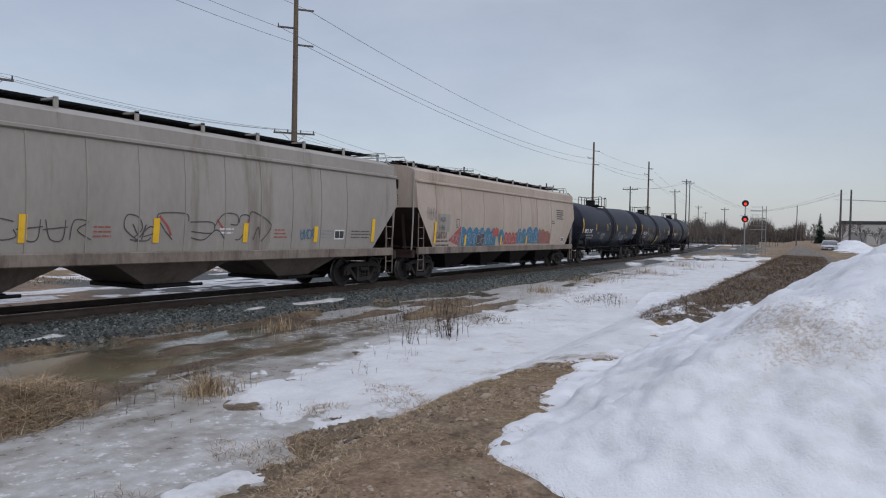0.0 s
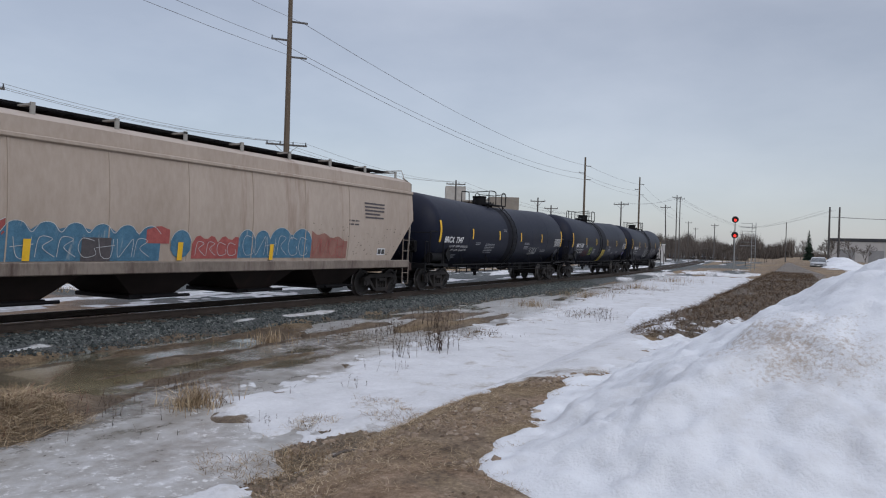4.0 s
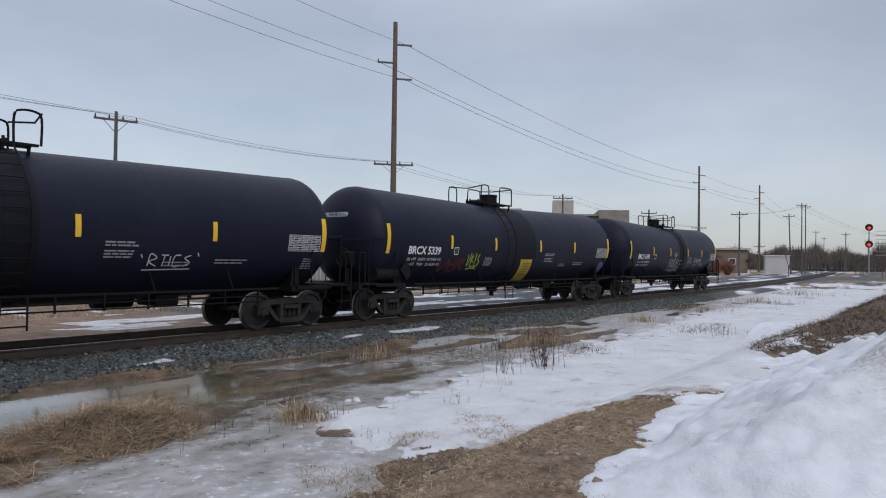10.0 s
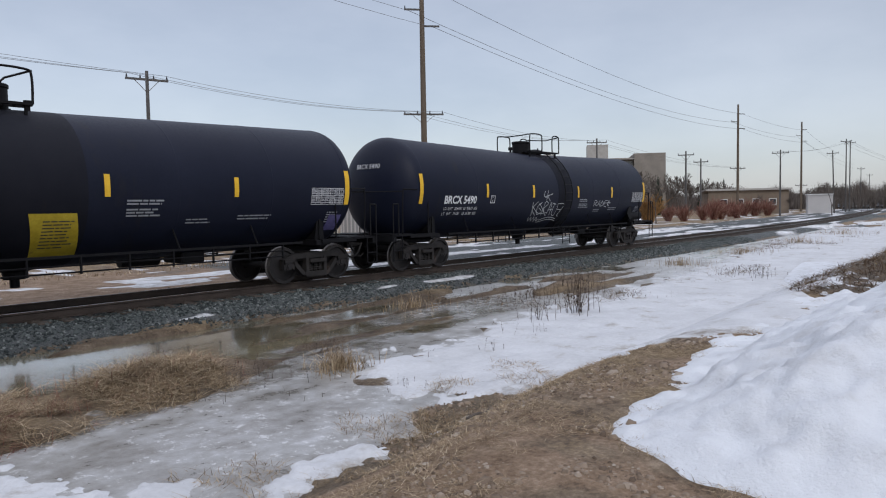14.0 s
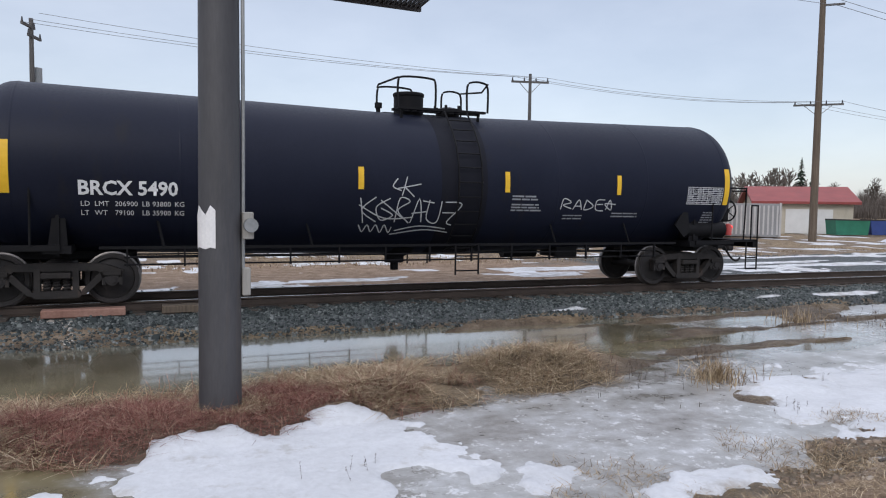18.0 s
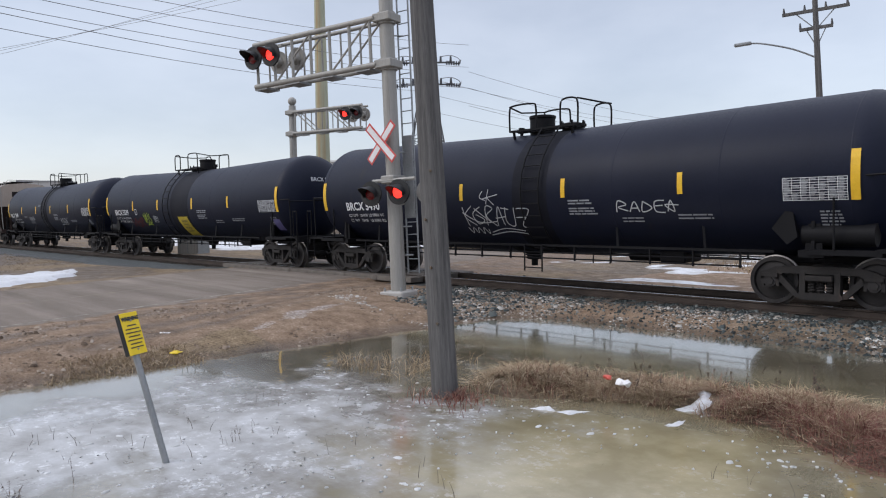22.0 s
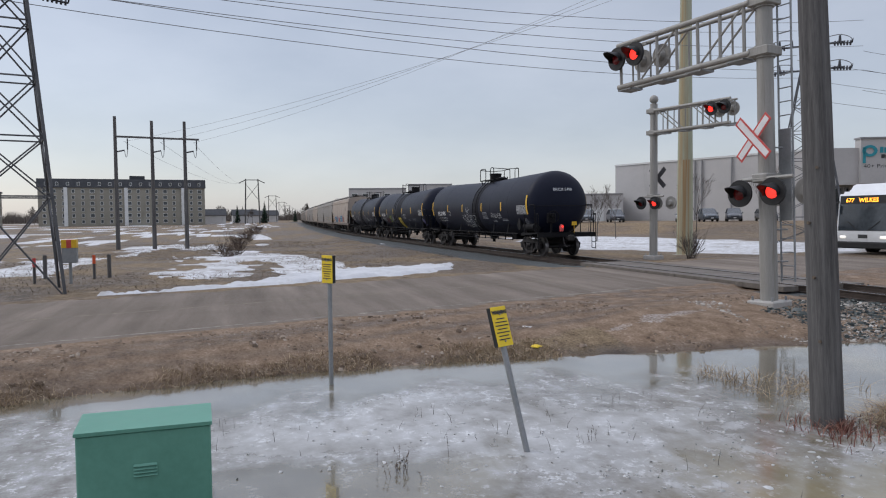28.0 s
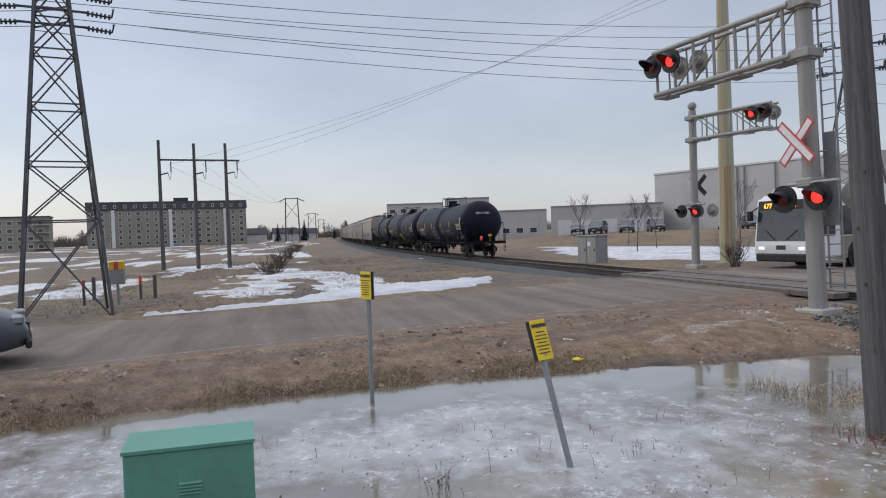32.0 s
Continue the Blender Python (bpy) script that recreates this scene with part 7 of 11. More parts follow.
def wood_pole(x, y, z0, h, r, arms=(), turn=0.0, label="brown wooden utility pole carrying crossarms and wires", mat_=None, group="utility poles", lean=0.0):
    p = thing("utility_pole", pose(x, y, z0, 0, lean, turn), label, "utility pole", group)
    bm = B()
    rod(bm, (0, 0, 0), (0, 0, h), r, r * 0.62, 12)
    part("shaft", bm, mat_ or M_WOOD, p, smooth=True)
    for z, x0, x1, k in arms:
        bm = B()
        bar(bm, (x0, 0, z), (x1, 0, z), 0.11, 0.12)
        a = part("crossarm", bm, M_WOOD, p)
        for q in range(k):
            bm = B()
            xx = x0 + (x1 - x0) * (q / max(1, k - 1)) * 0.94 + 0.03 * (x1 - x0)
            insulator(bm, (xx, 0, z + 0.05))
            part("insulator", bm, M_INSUL, a)
        if k > 2:
            bm = B()
            for s in (x0 * 0.55, x1 * 0.55):
                bar(bm, (0, 0.05, z - 0.75), (s, 0.05, z - 0.06), 0.03, 0.04)
            part("brace", bm, M_GALV, a)
    return p


def tall_pole(x, y, h, scale=1.0, low=None):
    p = wood_pole(x, y, -0.3, h, 0.26 * scale, [(z, 0.0 if s > 0 else -1.3 * scale, 1.3 * scale if s > 0 else 0.0, 1) for z, s in ((h - 1.7, 1), (h - 3.1, -1), (h - 4.3, 1))]
                  + ([(low, -1.5, 1.5, 4)] if low else []), -45, "tall brown wooden transmission pole with staggered arms", M_WOODBR, "transmission poles")
    return p


tall_pole(42.9, 33.0, 20.0, 1.0, 9.2)
tall_pole(137, 34.2, 20.0, 1.0, 8.5)
tall_pole(178.6, 31.0, 20.2, 1.0, 6.0)
wood_pole(24.2, 39, -0.2, 10.4, 0.15, [(9.9, -1.2, 1.2, 4)], -18)
p6 = wood_pole(-3.1, 38.9, -0.2, 10.5, 0.15, [(10.1, -0.9, 0.3, 2), (9.7, -0.3, 0.9, 2)], 70)
bm = B()
rod(bm, (0.45, 0, 7.3), (0.45, 0, 8.3), 0.24, n=14)
part("transformer", bm, M_GALV, p6, "grey cylindrical transformer", smooth=True)
p7 = wood_pole(-10.25, 31.2, -0.2, 10.3, 0.16, [(9.9, -1.2, 1.2, 4), (9.2, -0.6, 0.6, 3)], 20, lean=-3.0)
bm = B()
pipe(bm, curve_pts([(0, 0, 8.0), (-0.9, -0.3, 8.45), (-1.9, -0.65, 8.75), (-2.4, -0.82, 8.82)]), 0.035)
box(bm, -3.0, -2.35, -0.98, -0.74, 8.76, 8.88, bevel=0.03)
part("street_light", bm, M_GALV, p7, "street light on a curved arm")
wood_pole(81.6, 36.6, -0.2, 10.2, 0.15, [(9.7, -1.2, 1.2, 4)], -62)
wood_pole(119, 23.5, -0.2, 10.1, 0.15, [(9.6, -1.2, 1.2, 4)], -75)
for x, y, h, l in ((150, 20.4, 11.5, -2), (163, 20.2, 14.5, 0), (172, 20.6, 14.8, 0), (240, 26, 12, 0), (300, 30, 12, 1), (205, 15.5, 10, 0), (230, 12, 9, 0), (105.6, 31.4, 8.6, 0), (93.6, 29.7, 8.9, 0)):
    wood_pole(x, y, -0.2, h, 0.15, [(h - 0.5, -1.0, 1.0, 3)], -68, lean=l, label="distant wooden utility pole with one crossarm")
for k in (0, 1):
    wood_pole(149.5, -8.5 - 1.6 * k, 0.2, 10.8, 0.22, [(10.2, -0.6, 0.6, 2)], 0, label="paired dark wooden poles beside the gravel road")
wood_pole(165, -1.5, 0.2, 8.5, 0.12, [(8.0, -1.0, 1.0, 3)], 0, label="distant wooden utility pole with one crossarm")

# big rust-streaked steel pole
cp = thing("transmission_pole", pose(-32.6, 22.3, -0.3), "thick pale green steel transmission pole with rust streaks at its foot", "transmission pole")
bm = B()
rod(bm, (0, 0, 5.0), (0, 0, 19), 0.375, 0.22, 24)
part("shaft", bm, M_CREAMPOLE, cp, smooth=True)
bm = B()
rod(bm, (0, 0, 0), (0, 0, 5.0), 0.41, 0.375, 24)
part("shaft_foot", bm, M_RUSTSTREAK, cp, "rust-streaked lower length of the pole", smooth=True)
bm = B()
rod(bm, (0, 0, -0.2), (0, 0, 0.12), 0.62, n=24)
part("footing", bm, M_CONC, cp)
for z in (14.5, 16.2, 17.9):
    bm = B()
    bar(bm, (0, 0, z), (-1.2, -0.6, z + 0.1), 0.10, 0.10)
    part("arm", bm, M_CREAMPOLE, cp)

# three-pole timber structure in the field
hf = thing("three_pole_structure", pose(-64, -6.9, -0.7), "three grey wooden poles joined by one high crossbeam in a field", "transmission structure")
for y in (-2.75, 0.05, 2.6):
    bm = B()
    rod(bm, (0, y, 0), (0, y, 11.05 if y < 0 else 10.75), 0.18, 0.12, 10)
    part("pole", bm, M_WOOD, hf, smooth=True)
    bm = B()
    rod(bm, (0.2, y + 0.95, 9.25), (0.2, y + 0.95, 8.35), 0.05, n=6)
    rod(bm, (0, y, 8.15), (0.1, y + 0.70, 8.30), 0.06, n=6)
    part("insulator", bm, M_INSUL, hf)
    bm = B()
    pipe(bm, curve_pts([(0.1, y + 0.70, 8.28), (0.12, y + 0.80, 7.75), (0.16, y + 0.90, 7.9), (0.2, y + 0.95, 8.35)]), 0.022)
    part("jumper_loop", bm, M_WIRE, hf)
bm = B()
bar(bm, (0.15, -2.75, 9.4), (0.15, 3.75, 9.25), 0.11, 0.15)
part("crossbeam", bm, M_WOOD, hf)
for x, y in ((-235.2, 3.6), (-400, 16.6), (-560, 30), (-719, 44), (-878, 57.8), (-1050, 73), (-1230, 89)):
    h2 = thing("h_frame", pose(x, y, 0.2), "distant wooden H-frame transmission structure", "transmission structure", "H-frames")
    for q in (-2.0, 2.0):
        bm = B()
        rod(bm, (0, q * 1.12, 0), (0, q * 0.94, 14.2), 0.24, 0.17, 8)
        part("pole", bm, M_WOOD, h2)
    bm = B()
    pipe(bm, [(0, -4.0, 12.9), (0, -1.9, 13.9), (0, 1.9, 13.9), (0, 4.0, 12.9)], 0.15, 6)
    part("crossbeam", bm, M_WOOD, h2)
    bm = B()
    bar(bm, (0, -1.9, 12.6), (0, 2.0, 7.6), 0.15, 0.15)
    bar(bm, (0, 1.9, 12.6), (0, -2.0, 7.6), 0.15, 0.15)
    part("x_brace", bm, M_WOOD, h2)


def lattice_tower(x, y, z0, turn, base, waist, waist_z, height, arms, label, panels=6, th=0.10, arm_len=1.7, rows=None, posts=False):
    tw = thing("lattice_tower", pose(x, y, z0, 0, 0, turn), label, "lattice tower", "lattice towers")
    def w(z):
        return (base + (waist - base) * min(1.0, z / waist_z)) / 2 if z <= waist_z else waist / 2 * max(0.05, 1 - (z - waist_z) / (height - waist_z) * 0.6)
    zs = [waist_z * (1 - (1 - k / panels) ** 1.15) for k in range(panels + 1)] + [waist_z + (height - waist_z) * k / 3 for k in (1, 2, 3)]
    if rows:
        zs = rows
    for sx in (-1, 1):
        for sy in (-1, 1):
            bm = B()
            pipe(bm, [(sx * w(a), sy * w(a), a) for a in zs], th * 0.7, 4)
            part("leg", bm, M_LATTICE, tw)
    for k, (a, b) in enumerate(zip(zs, zs[1:])):
        for f in range(4):
            c, s = (1, 0, -1, 0)[f], (0, 1, 0, -1)[f]
            def pt(u, z):
                ww = w(z)
                return (c * ww - s * u * ww, s * ww + c * u * ww, z)
            bm = B()
            bar(bm, pt(-1, a), pt(1, b), th * 0.5, th * 0.5)
            bar(bm, pt(1, a), pt(-1, b), th * 0.5, th * 0.5)
            if k:
                bar(bm, pt(-1, a), pt(1, a), th * 0.5, th * 0.5)
            part("bracing", bm, M_LATTICE, tw)
    for z in arms:
        bm = B()
        reach = arm_len * (0.8 if posts else 0.6)
        bar(bm, (0, -reach, z), (0, reach, z), th * (1.4 if posts else 0.7), th * (1.4 if posts else 0.7))
        bar(bm, (-w(z) * 1.1, -w(z), z), (w(z) * 1.1, w(z), z), th * 0.5, th * 0.5)
        part("arm", bm, M_LATTICE, tw)
        for s in (-1, 1):
            bm = B()
            a, b = Vector((0.0, s * arm_len * 0.45, z)), Vector((0.15, s * arm_len, z - 0.12))
            rod(bm, a, b, 0.03, n=5)
            for q in range(6):
                p = a.lerp(b, 0.25 + 0.13 * q)
                rod(bm, p, p + (b - a).normalized() * (0.09 if posts else 0.05), 0.15 if posts else 0.085, n=8)
            pipe(bm, [b, b + Vector((0.2, 0.05 * s, 0.22)), b + Vector((0.45, 0, 0.1))], 0.025, 5)
            part("insulator_string", bm, M_INSUL, tw)
            if not posts:
                continue
            for q in (0.42, 0.72):
                bm = B()
                rod(bm, (0, s * arm_len * q, z), (0, s * arm_len * q, z + 0.42), 0.10, 0.06, 8)
                part("post_insulator", bm, M_INSUL, tw)
            bm = B()
            pipe(bm, curve_pts([(0, s * arm_len * 0.40, z + 0.40), (0.05, s * arm_len * 0.72, z + 0.46), (0.12, s * arm_len * 0.96, z + 0.22), (0.15, s * arm_len, z - 0.10)]), 0.025)
            part("jumper_loop", bm, M_WIRE, tw)
    return tw


lattice_tower(-23.6, -6.25, -0.3, 16, 2.4, 0.95, 9.1, 12.4, (8.75, 9.2, 9.65), "grey steel lattice transmission tower beside the road", 5, 0.085, 1.6,
              [0, 2.9, 4.6, 6.3, 7.9, 9.1, 10.3, 11.4, 12.4])
lattice_tower(-37.0, 34.05, -0.2, -44, 4.6, 0.7, 11.4, 14.0, (10.9, 12.4), "grey steel lattice transmission tower near the buildings", 7, 0.075, 2.3, posts=True)
lattice_tower(-35.2, 71.8, -0.2, 20, 1.9, 0.9, 7.6, 11.6, (8.2, 9.4, 10.5), "slender grey lattice tower beyond the car park", 6, 0.09, 1.9)

# wires
for dz, s in ((18.0, 0.9), (16.5, -0.9), (15.3, 0.9)):
    q = 0.75 * s
    string((42.9 + q, 33 - q, dz), (137 + q, 34.2 - q, dz), 1.6, 0.02)
    string((137 + q, 34.2 - q, dz), (178.6 + q, 31 - q, dz), 0.5, 0.02)
    string((-32.6, 22.3, dz + 0.2), (42.9 + q, 33 - q, dz), 1.8, 0.014)
    string((178.6 + q, 31 - q, dz), (260, 30, dz - 3), 1.0, 0.02)
for q in (-1.0, -0.35, 1.0):
    string((-3.1 + q * 0.3, 38.9 + q * 0.3, 10.35 + 0.3 * q), (24.2 + q, 39 - 0.3 * q, 10.0), 0.35, 0.011)
    string((24.2 + q, 39 - 0.3 * q, 10.0), (42.9 + q, 33 - q, 9.1), 0.5, 0.011)
    string((42.9 + q, 33 - q, 9.1), (81.6 + 0.5 * q, 36.6 - q, 9.8), 0.7, 0.011)
    string((81.6 + 0.5 * q, 36.6 - q, 9.8), (137 + q, 34.2 - q, 8.4), 0.8, 0.011)
    string((119 + 0.3 * q, 23.5 - q, 9.7), (163, 20.2 + q, 13.8), 0.7, 0.011)
    string((163, 20.2 + q, 13.6), (300, 10 + q, 12), 1.2, 0.018)
    string((150, -8.5 + q, 10.4), (300, 14 + q, 12.0), 1.0, 0.018)
    string((150, -8.5 + q, 9.2), (137, -60 + q, 9.5), 1.0, 0.018)
for k, z in enumerate((8.35, 8.8, 9.25)):
    for s in (-1, 1):
        string((-23.6 + 0.3 * s, -6.4 + 1.7 * s + 1.2, z), (-36 + 1.5 * s, 34.6 + s, (10.3, 11.7, 13.2)[k]), 0.7, 0.012)
        string((-23.6 + 0.3 * s, -6.4 + 1.7 * s - 1.0, z), (-30 + s, -60, z + 2), 0.8, 0.012)
for y, z in ((-9.0, 9.0), (-6.2, 9.0), (-3.6, 9.0)):
    string((-64, y, z - 0.7), (-33.0, 21.9, 15.6 + 0.5 * y / 3), 0.8, 0.009)
    string((-64, y, z - 0.7), (-235, 3.6 + y * 0.4, 13.2), 1.5, 0.012)
for s, z in ((-1, 8.2), (1, 8.2), (-1, 9.4), (1, 9.4), (-1, 10.5), (1, 10.5)):
    string((-36 + 1.5 * s, 34.6 + s, z + 0.9), (-35.2 + s * 1.2, 71.8 + s, z), 0.7, 0.012)


# ---- snow piles, gravel, stones, dry grass ----
def heightfield(name, x0, x1, y0, y1, s, fn, material, label, category, kind="structure"):
    xs, ys = np.arange(x0, x1 + s, s), np.arange(y0, y1 + s, s)
    X, Y = np.meshgrid(xs, ys)
    Z = fn(X, Y)
    base = ground_z(X, Y)
    idx = np.arange(X.size).reshape(X.shape)
    f = np.stack([idx[:-1, :-1].ravel(), idx[:-1, 1:].ravel(), idx[1:, 1:].ravel(), idx[1:, :-1].ravel()], 1)
    keep = ((Z - base).ravel()[f] > 0.0).any(1)
    o = tri_mesh(name, np.stack([X.ravel(), Y.ravel(), Z.ravel()], 1), f[keep], material)
    o.data.shade_smooth()
    return tagged(o, label, category, kind=kind)


def snow_material(dirty=0.5):
    m, nt, p = nodes_of("old_granular_snow")
    n1, n2, n3 = add_noise(nt, 0.5, 6, 0.6), add_noise(nt, 4.0, 6, 0.65), add_noise(nt, 40, 4, 0.6)
    f = math_node(nt, "ADD", math_node(nt, "MULTIPLY", n1, 0.55), math_node(nt, "MULTIPLY", n2, 0.45))
    c = ramp(nt, f, [(0.36, (0.63, 0.65, 0.68)), (0.52, (0.575, 0.59, 0.62)), (0.64, (0.50, 0.505, 0.52))])
    # sand and grit on the crown, in specks
    co = nt.nodes.new("ShaderNodeTexCoord")
    mp = nt.nodes.new("ShaderNodeMapping")
    mp.inputs["Location"].default_value = (-7.3 / 1.5, 0.30 / 1.1, -0.95 / 0.55)
    mp.inputs["Scale"].default_value = (1 / 1.5, 1 / 1.1, 1 / 0.55)
    nt.links.new(co.outputs["Object"], mp.inputs["Vector"])
    ln = nt.nodes.new("ShaderNodeVectorMath")
    ln.operation = "LENGTH"
    nt.links.new(mp.outputs[0], ln.inputs[0])
    near = math_node(nt, "SUBTRACT", 1.0, ln.outputs["Value"], True)
    speck, grain = add_noise(nt, 26, 6, 0.72), add_noise(nt, 3.2, 7, 0.7)
    d = math_node(nt, "ADD", math_node(nt, "MULTIPLY", near, 0.50), math_node(nt, "ADD", math_node(nt, "MULTIPLY", speck, 1.1), math_node(nt, "MULTIPLY", grain, 0.45)))
    mr = nt.nodes.new("ShaderNodeMapRange")
    mr.inputs["From Min"].default_value, mr.inputs["From Max"].default_value = 0.95, 1.16
    mr.inputs["To Max"].default_value = 0.85
    nt.links.new(d, mr.inputs["Value"])
    c = mix(nt, mr.outputs[0], c, (0.34, 0.285, 0.235))
    nt.links.new(c, p.inputs["Base Color"])
    p.inputs["Roughness"].default_value = 0.85
    p.inputs["Specular IOR Level"].default_value = 0.2
    p.inputs["Subsurface Weight"].default_value = 0.0
    bump(nt, p, math_node(nt, "ADD", math_node(nt, "MULTIPLY", n3, 0.4), math_node(nt, "MULTIPLY", n2, 0.6)), 0.6, 0.05)
    return m


M_SNOW = snow_material()


def snow_layer(polys, s, thick, seed, material, label, ragged=0.35, melt=None):
    """Thin remains of snow, lying on the ground or on the ice."""
    pts = [q for poly in polys for q in poly]
    x0, x1, y0, y1 = min(q[0] for q in pts) - 0.3, max(q[0] for q in pts) + 0.3, min(q[1] for q in pts) - 0.3, max(q[1] for q in pts) + 0.3
    X, Y = np.meshgrid(np.arange(x0, x1 + s, s), np.arange(y0, y1 + s, s))
    n = fbm(X * 1.7, Y * 1.7, 5, seed) - 0.5
    nf = fbm(X * 6.0, Y * 6.0, 4, seed + 9) - 0.5
    e = np.maximum.reduce([inside(X, Y, poly) for poly in polys]) + 0.03 + ragged * n + 0.5 * ragged * nf
    if melt:
        e = np.minimum(e, -inside(X, Y, melt) + 0.15 * nf)
    base = np.maximum(ground_z(X, Y), WATER if x0 > -13 else -9)
    h = step(-0.02, 0.16 if s < 0.1 else 0.5, e)
    Z = base - 0.03 + h * (0.03 + thick * (0.75 + 0.9 * n) + 0.5 * thick * nf)
    idx = np.arange(X.size).reshape(X.shape)
    f = np.stack([idx[:-1, :-1].ravel(), idx[:-1, 1:].ravel(), idx[1:, 1:].ravel(), idx[1:, :-1].ravel()], 1)
    keep = (e.ravel()[f] > 0.0).any(1)
    o = tri_mesh("snow_patch", np.stack([X.ravel(), Y.ravel(), Z.ravel()], 1), f[keep], material)
    o.data.shade_smooth()
    return tagged(o, label, "snow patch", kind="structure")


M_WETSNOW = surface("wet_old_snow", (0.44, 0.445, 0.46), (0.56, 0.568, 0.59), 0.8, 0, 1.3, 16, (0.33, 0.31, 0.285), 0.56, 0.6, 0.04)
snow_layer(SNOW_SCRAPS[:1], 0.035, 0.035, 201, M_WETSNOW, "thin wet snow lying on the ice before the berm", 0.75, SNOW_MELT)
snow_layer(SNOW_SCRAPS[1:3], 0.03, 0.035, 202, M_WETSNOW, "broken remains of wet snow at the edge of the mud", 0.55)
snow_layer(SNOW_SCRAPS[3:5], 0.025, 0.05, 203, M_WETSNOW, "small ragged snow remains beside the red weeds", 0.28)
snow_layer(SNOW_SCRAPS[5:], 0.025, 0.07, 204, M_WETSNOW, "small ragged snow remains along the berm", 0.22)
snow_layer([SNOW_SHEET], 0.07, 0.03, 205, M_WETSNOW, "wide sheet of thawing snow beside the ditch", 2.6)
snow_layer([SNOW_ROAD], 0.11, 0.14, 206, M_WETSNOW, "ploughed strip of old snow along the road", 0.9)


def big_pile(X, Y):
    """Ploughed snow heaped to the right of the camera."""
    # foot line runs from beside the camera towards the far right, just below the track side
    foot = 2.45 + 0.06 * np.clip(X - 6, -2, 30) - 0.05 * np.clip(X - 11, 0, 60)
    n = fbm(X * 0.55, Y * 0.55, 5, 61) - 0.5
    n2 = fbm(X * 1.9, Y * 1.9, 4, 66) - 0.5
    n3 = fbm(X * 3.6, Y * 3.6, 3, 68) - 0.5
    d = foot - Y + 0.5 * n * step(3, 8, X)
    left = X - (4.45 + 0.30 * np.clip(Y - 0.6, 0, 3) + 0.5 * n)
    e1, e2 = 0.66 * d + 0.05, 0.47 * left + 0.14
    k = 0.16
    h = 0.5 * (e1 + e2 - np.sqrt((e1 - e2) ** 2 + k * k)) 
    cap = np.maximum(1.30 + 0.53 * np.clip(-Y, -2.2, 1.9), 0.3)
    h = np.where(h > cap - 0.25, cap - 0.25 + 0.25 * np.tanh((h - cap + 0.25) / 0.25), h)
    h = h * step(15.5, 9.5, X) + np.minimum(h, 0.25) * (1 - step(15.5, 9.5, X)) * step(26, 18, X)
    e = np.minimum(d, left)
    n4 = np.abs(fbm(X * 1.3, Y * 1.3, 3, 63) - 0.5)
    n5 = fbm(X * 7.5, Y * 7.5, 3, 69) - 0.5
    return -0.08 + h + (0.20 * n + 0.14 * n2 + 0.12 * n3 + 0.20 * (n4 - 0.1) + 0.10 * n5) * step(0.0, 0.9, e) + 0.06 * n2 - 0.02


heightfield("snow_pile", 3.0, 26, -7.0, 4.2, 0.055, big_pile, M_SNOW, "large ploughed heap of old granular snow with dirty crown", "snow pile")


def mound(cx, cy, rx, ry, h, seed):
    def fn(X, Y):
        r = np.hypot((X - cx) / rx, (Y - cy) / ry)
        n = fbm(X * 0.6, Y * 0.6, 4, seed) - 0.5
        return -0.3 + h * np.clip(1.12 - r + 0.5 * n, 0, 1.1) + 0.12 * (fbm(X * 2, Y * 2, 3, seed + 3) - 0.5)
    return fn


heightfield("snow_pile", 44, 59, 23, 36, 0.25, mound(51.5, 29.5, 4.2, 2.8, 1.55, 71), M_SNOW, "ploughed snow heap beyond the side road", "snow pile")
heightfield("snow_pile", 82, 110, 32, 52, 0.35, mound(95.5, 41.5, 9.5, 5.0, 1.5, 73), M_SNOW, "low ploughed snow bank by the side road", "snow pile")
heightfield("snow_pile", 84, 135, -16, 0, 0.5, mound(108, -7.5, 26, 4.5, 1.9, 75), M_SNOW, "long ploughed snow bank beside the gravel road", "snow pile")

def scatter_tris(base_v, base_f, pos, scl, rot, tilt=None):
    """Copies a small mesh to many places, turned about z, as one pair of arrays."""
    n, k = len(pos), len(base_v)
    c, s = np.cos(rot), np.sin(rot)
    v = base_v[None] * scl[:, None, :]
    if tilt is not None:
        v = np.stack([v[..., 0] + v[..., 2] * tilt[:, :1], v[..., 1] + v[..., 2] * tilt[:, 1:], v[..., 2]], -1)
    out = np.stack([v[..., 0] * c[:, None] - v[..., 1] * s[:, None], v[..., 0] * s[:, None] + v[..., 1] * c[:, None], v[..., 2]], -1) + pos[:, None]
    f = base_f[None] + (np.arange(n) * k)[:, None, None]
    return out.reshape(-1, 3), f.reshape(-1, base_f.shape[1])


RNG = np.random.default_rng(5)


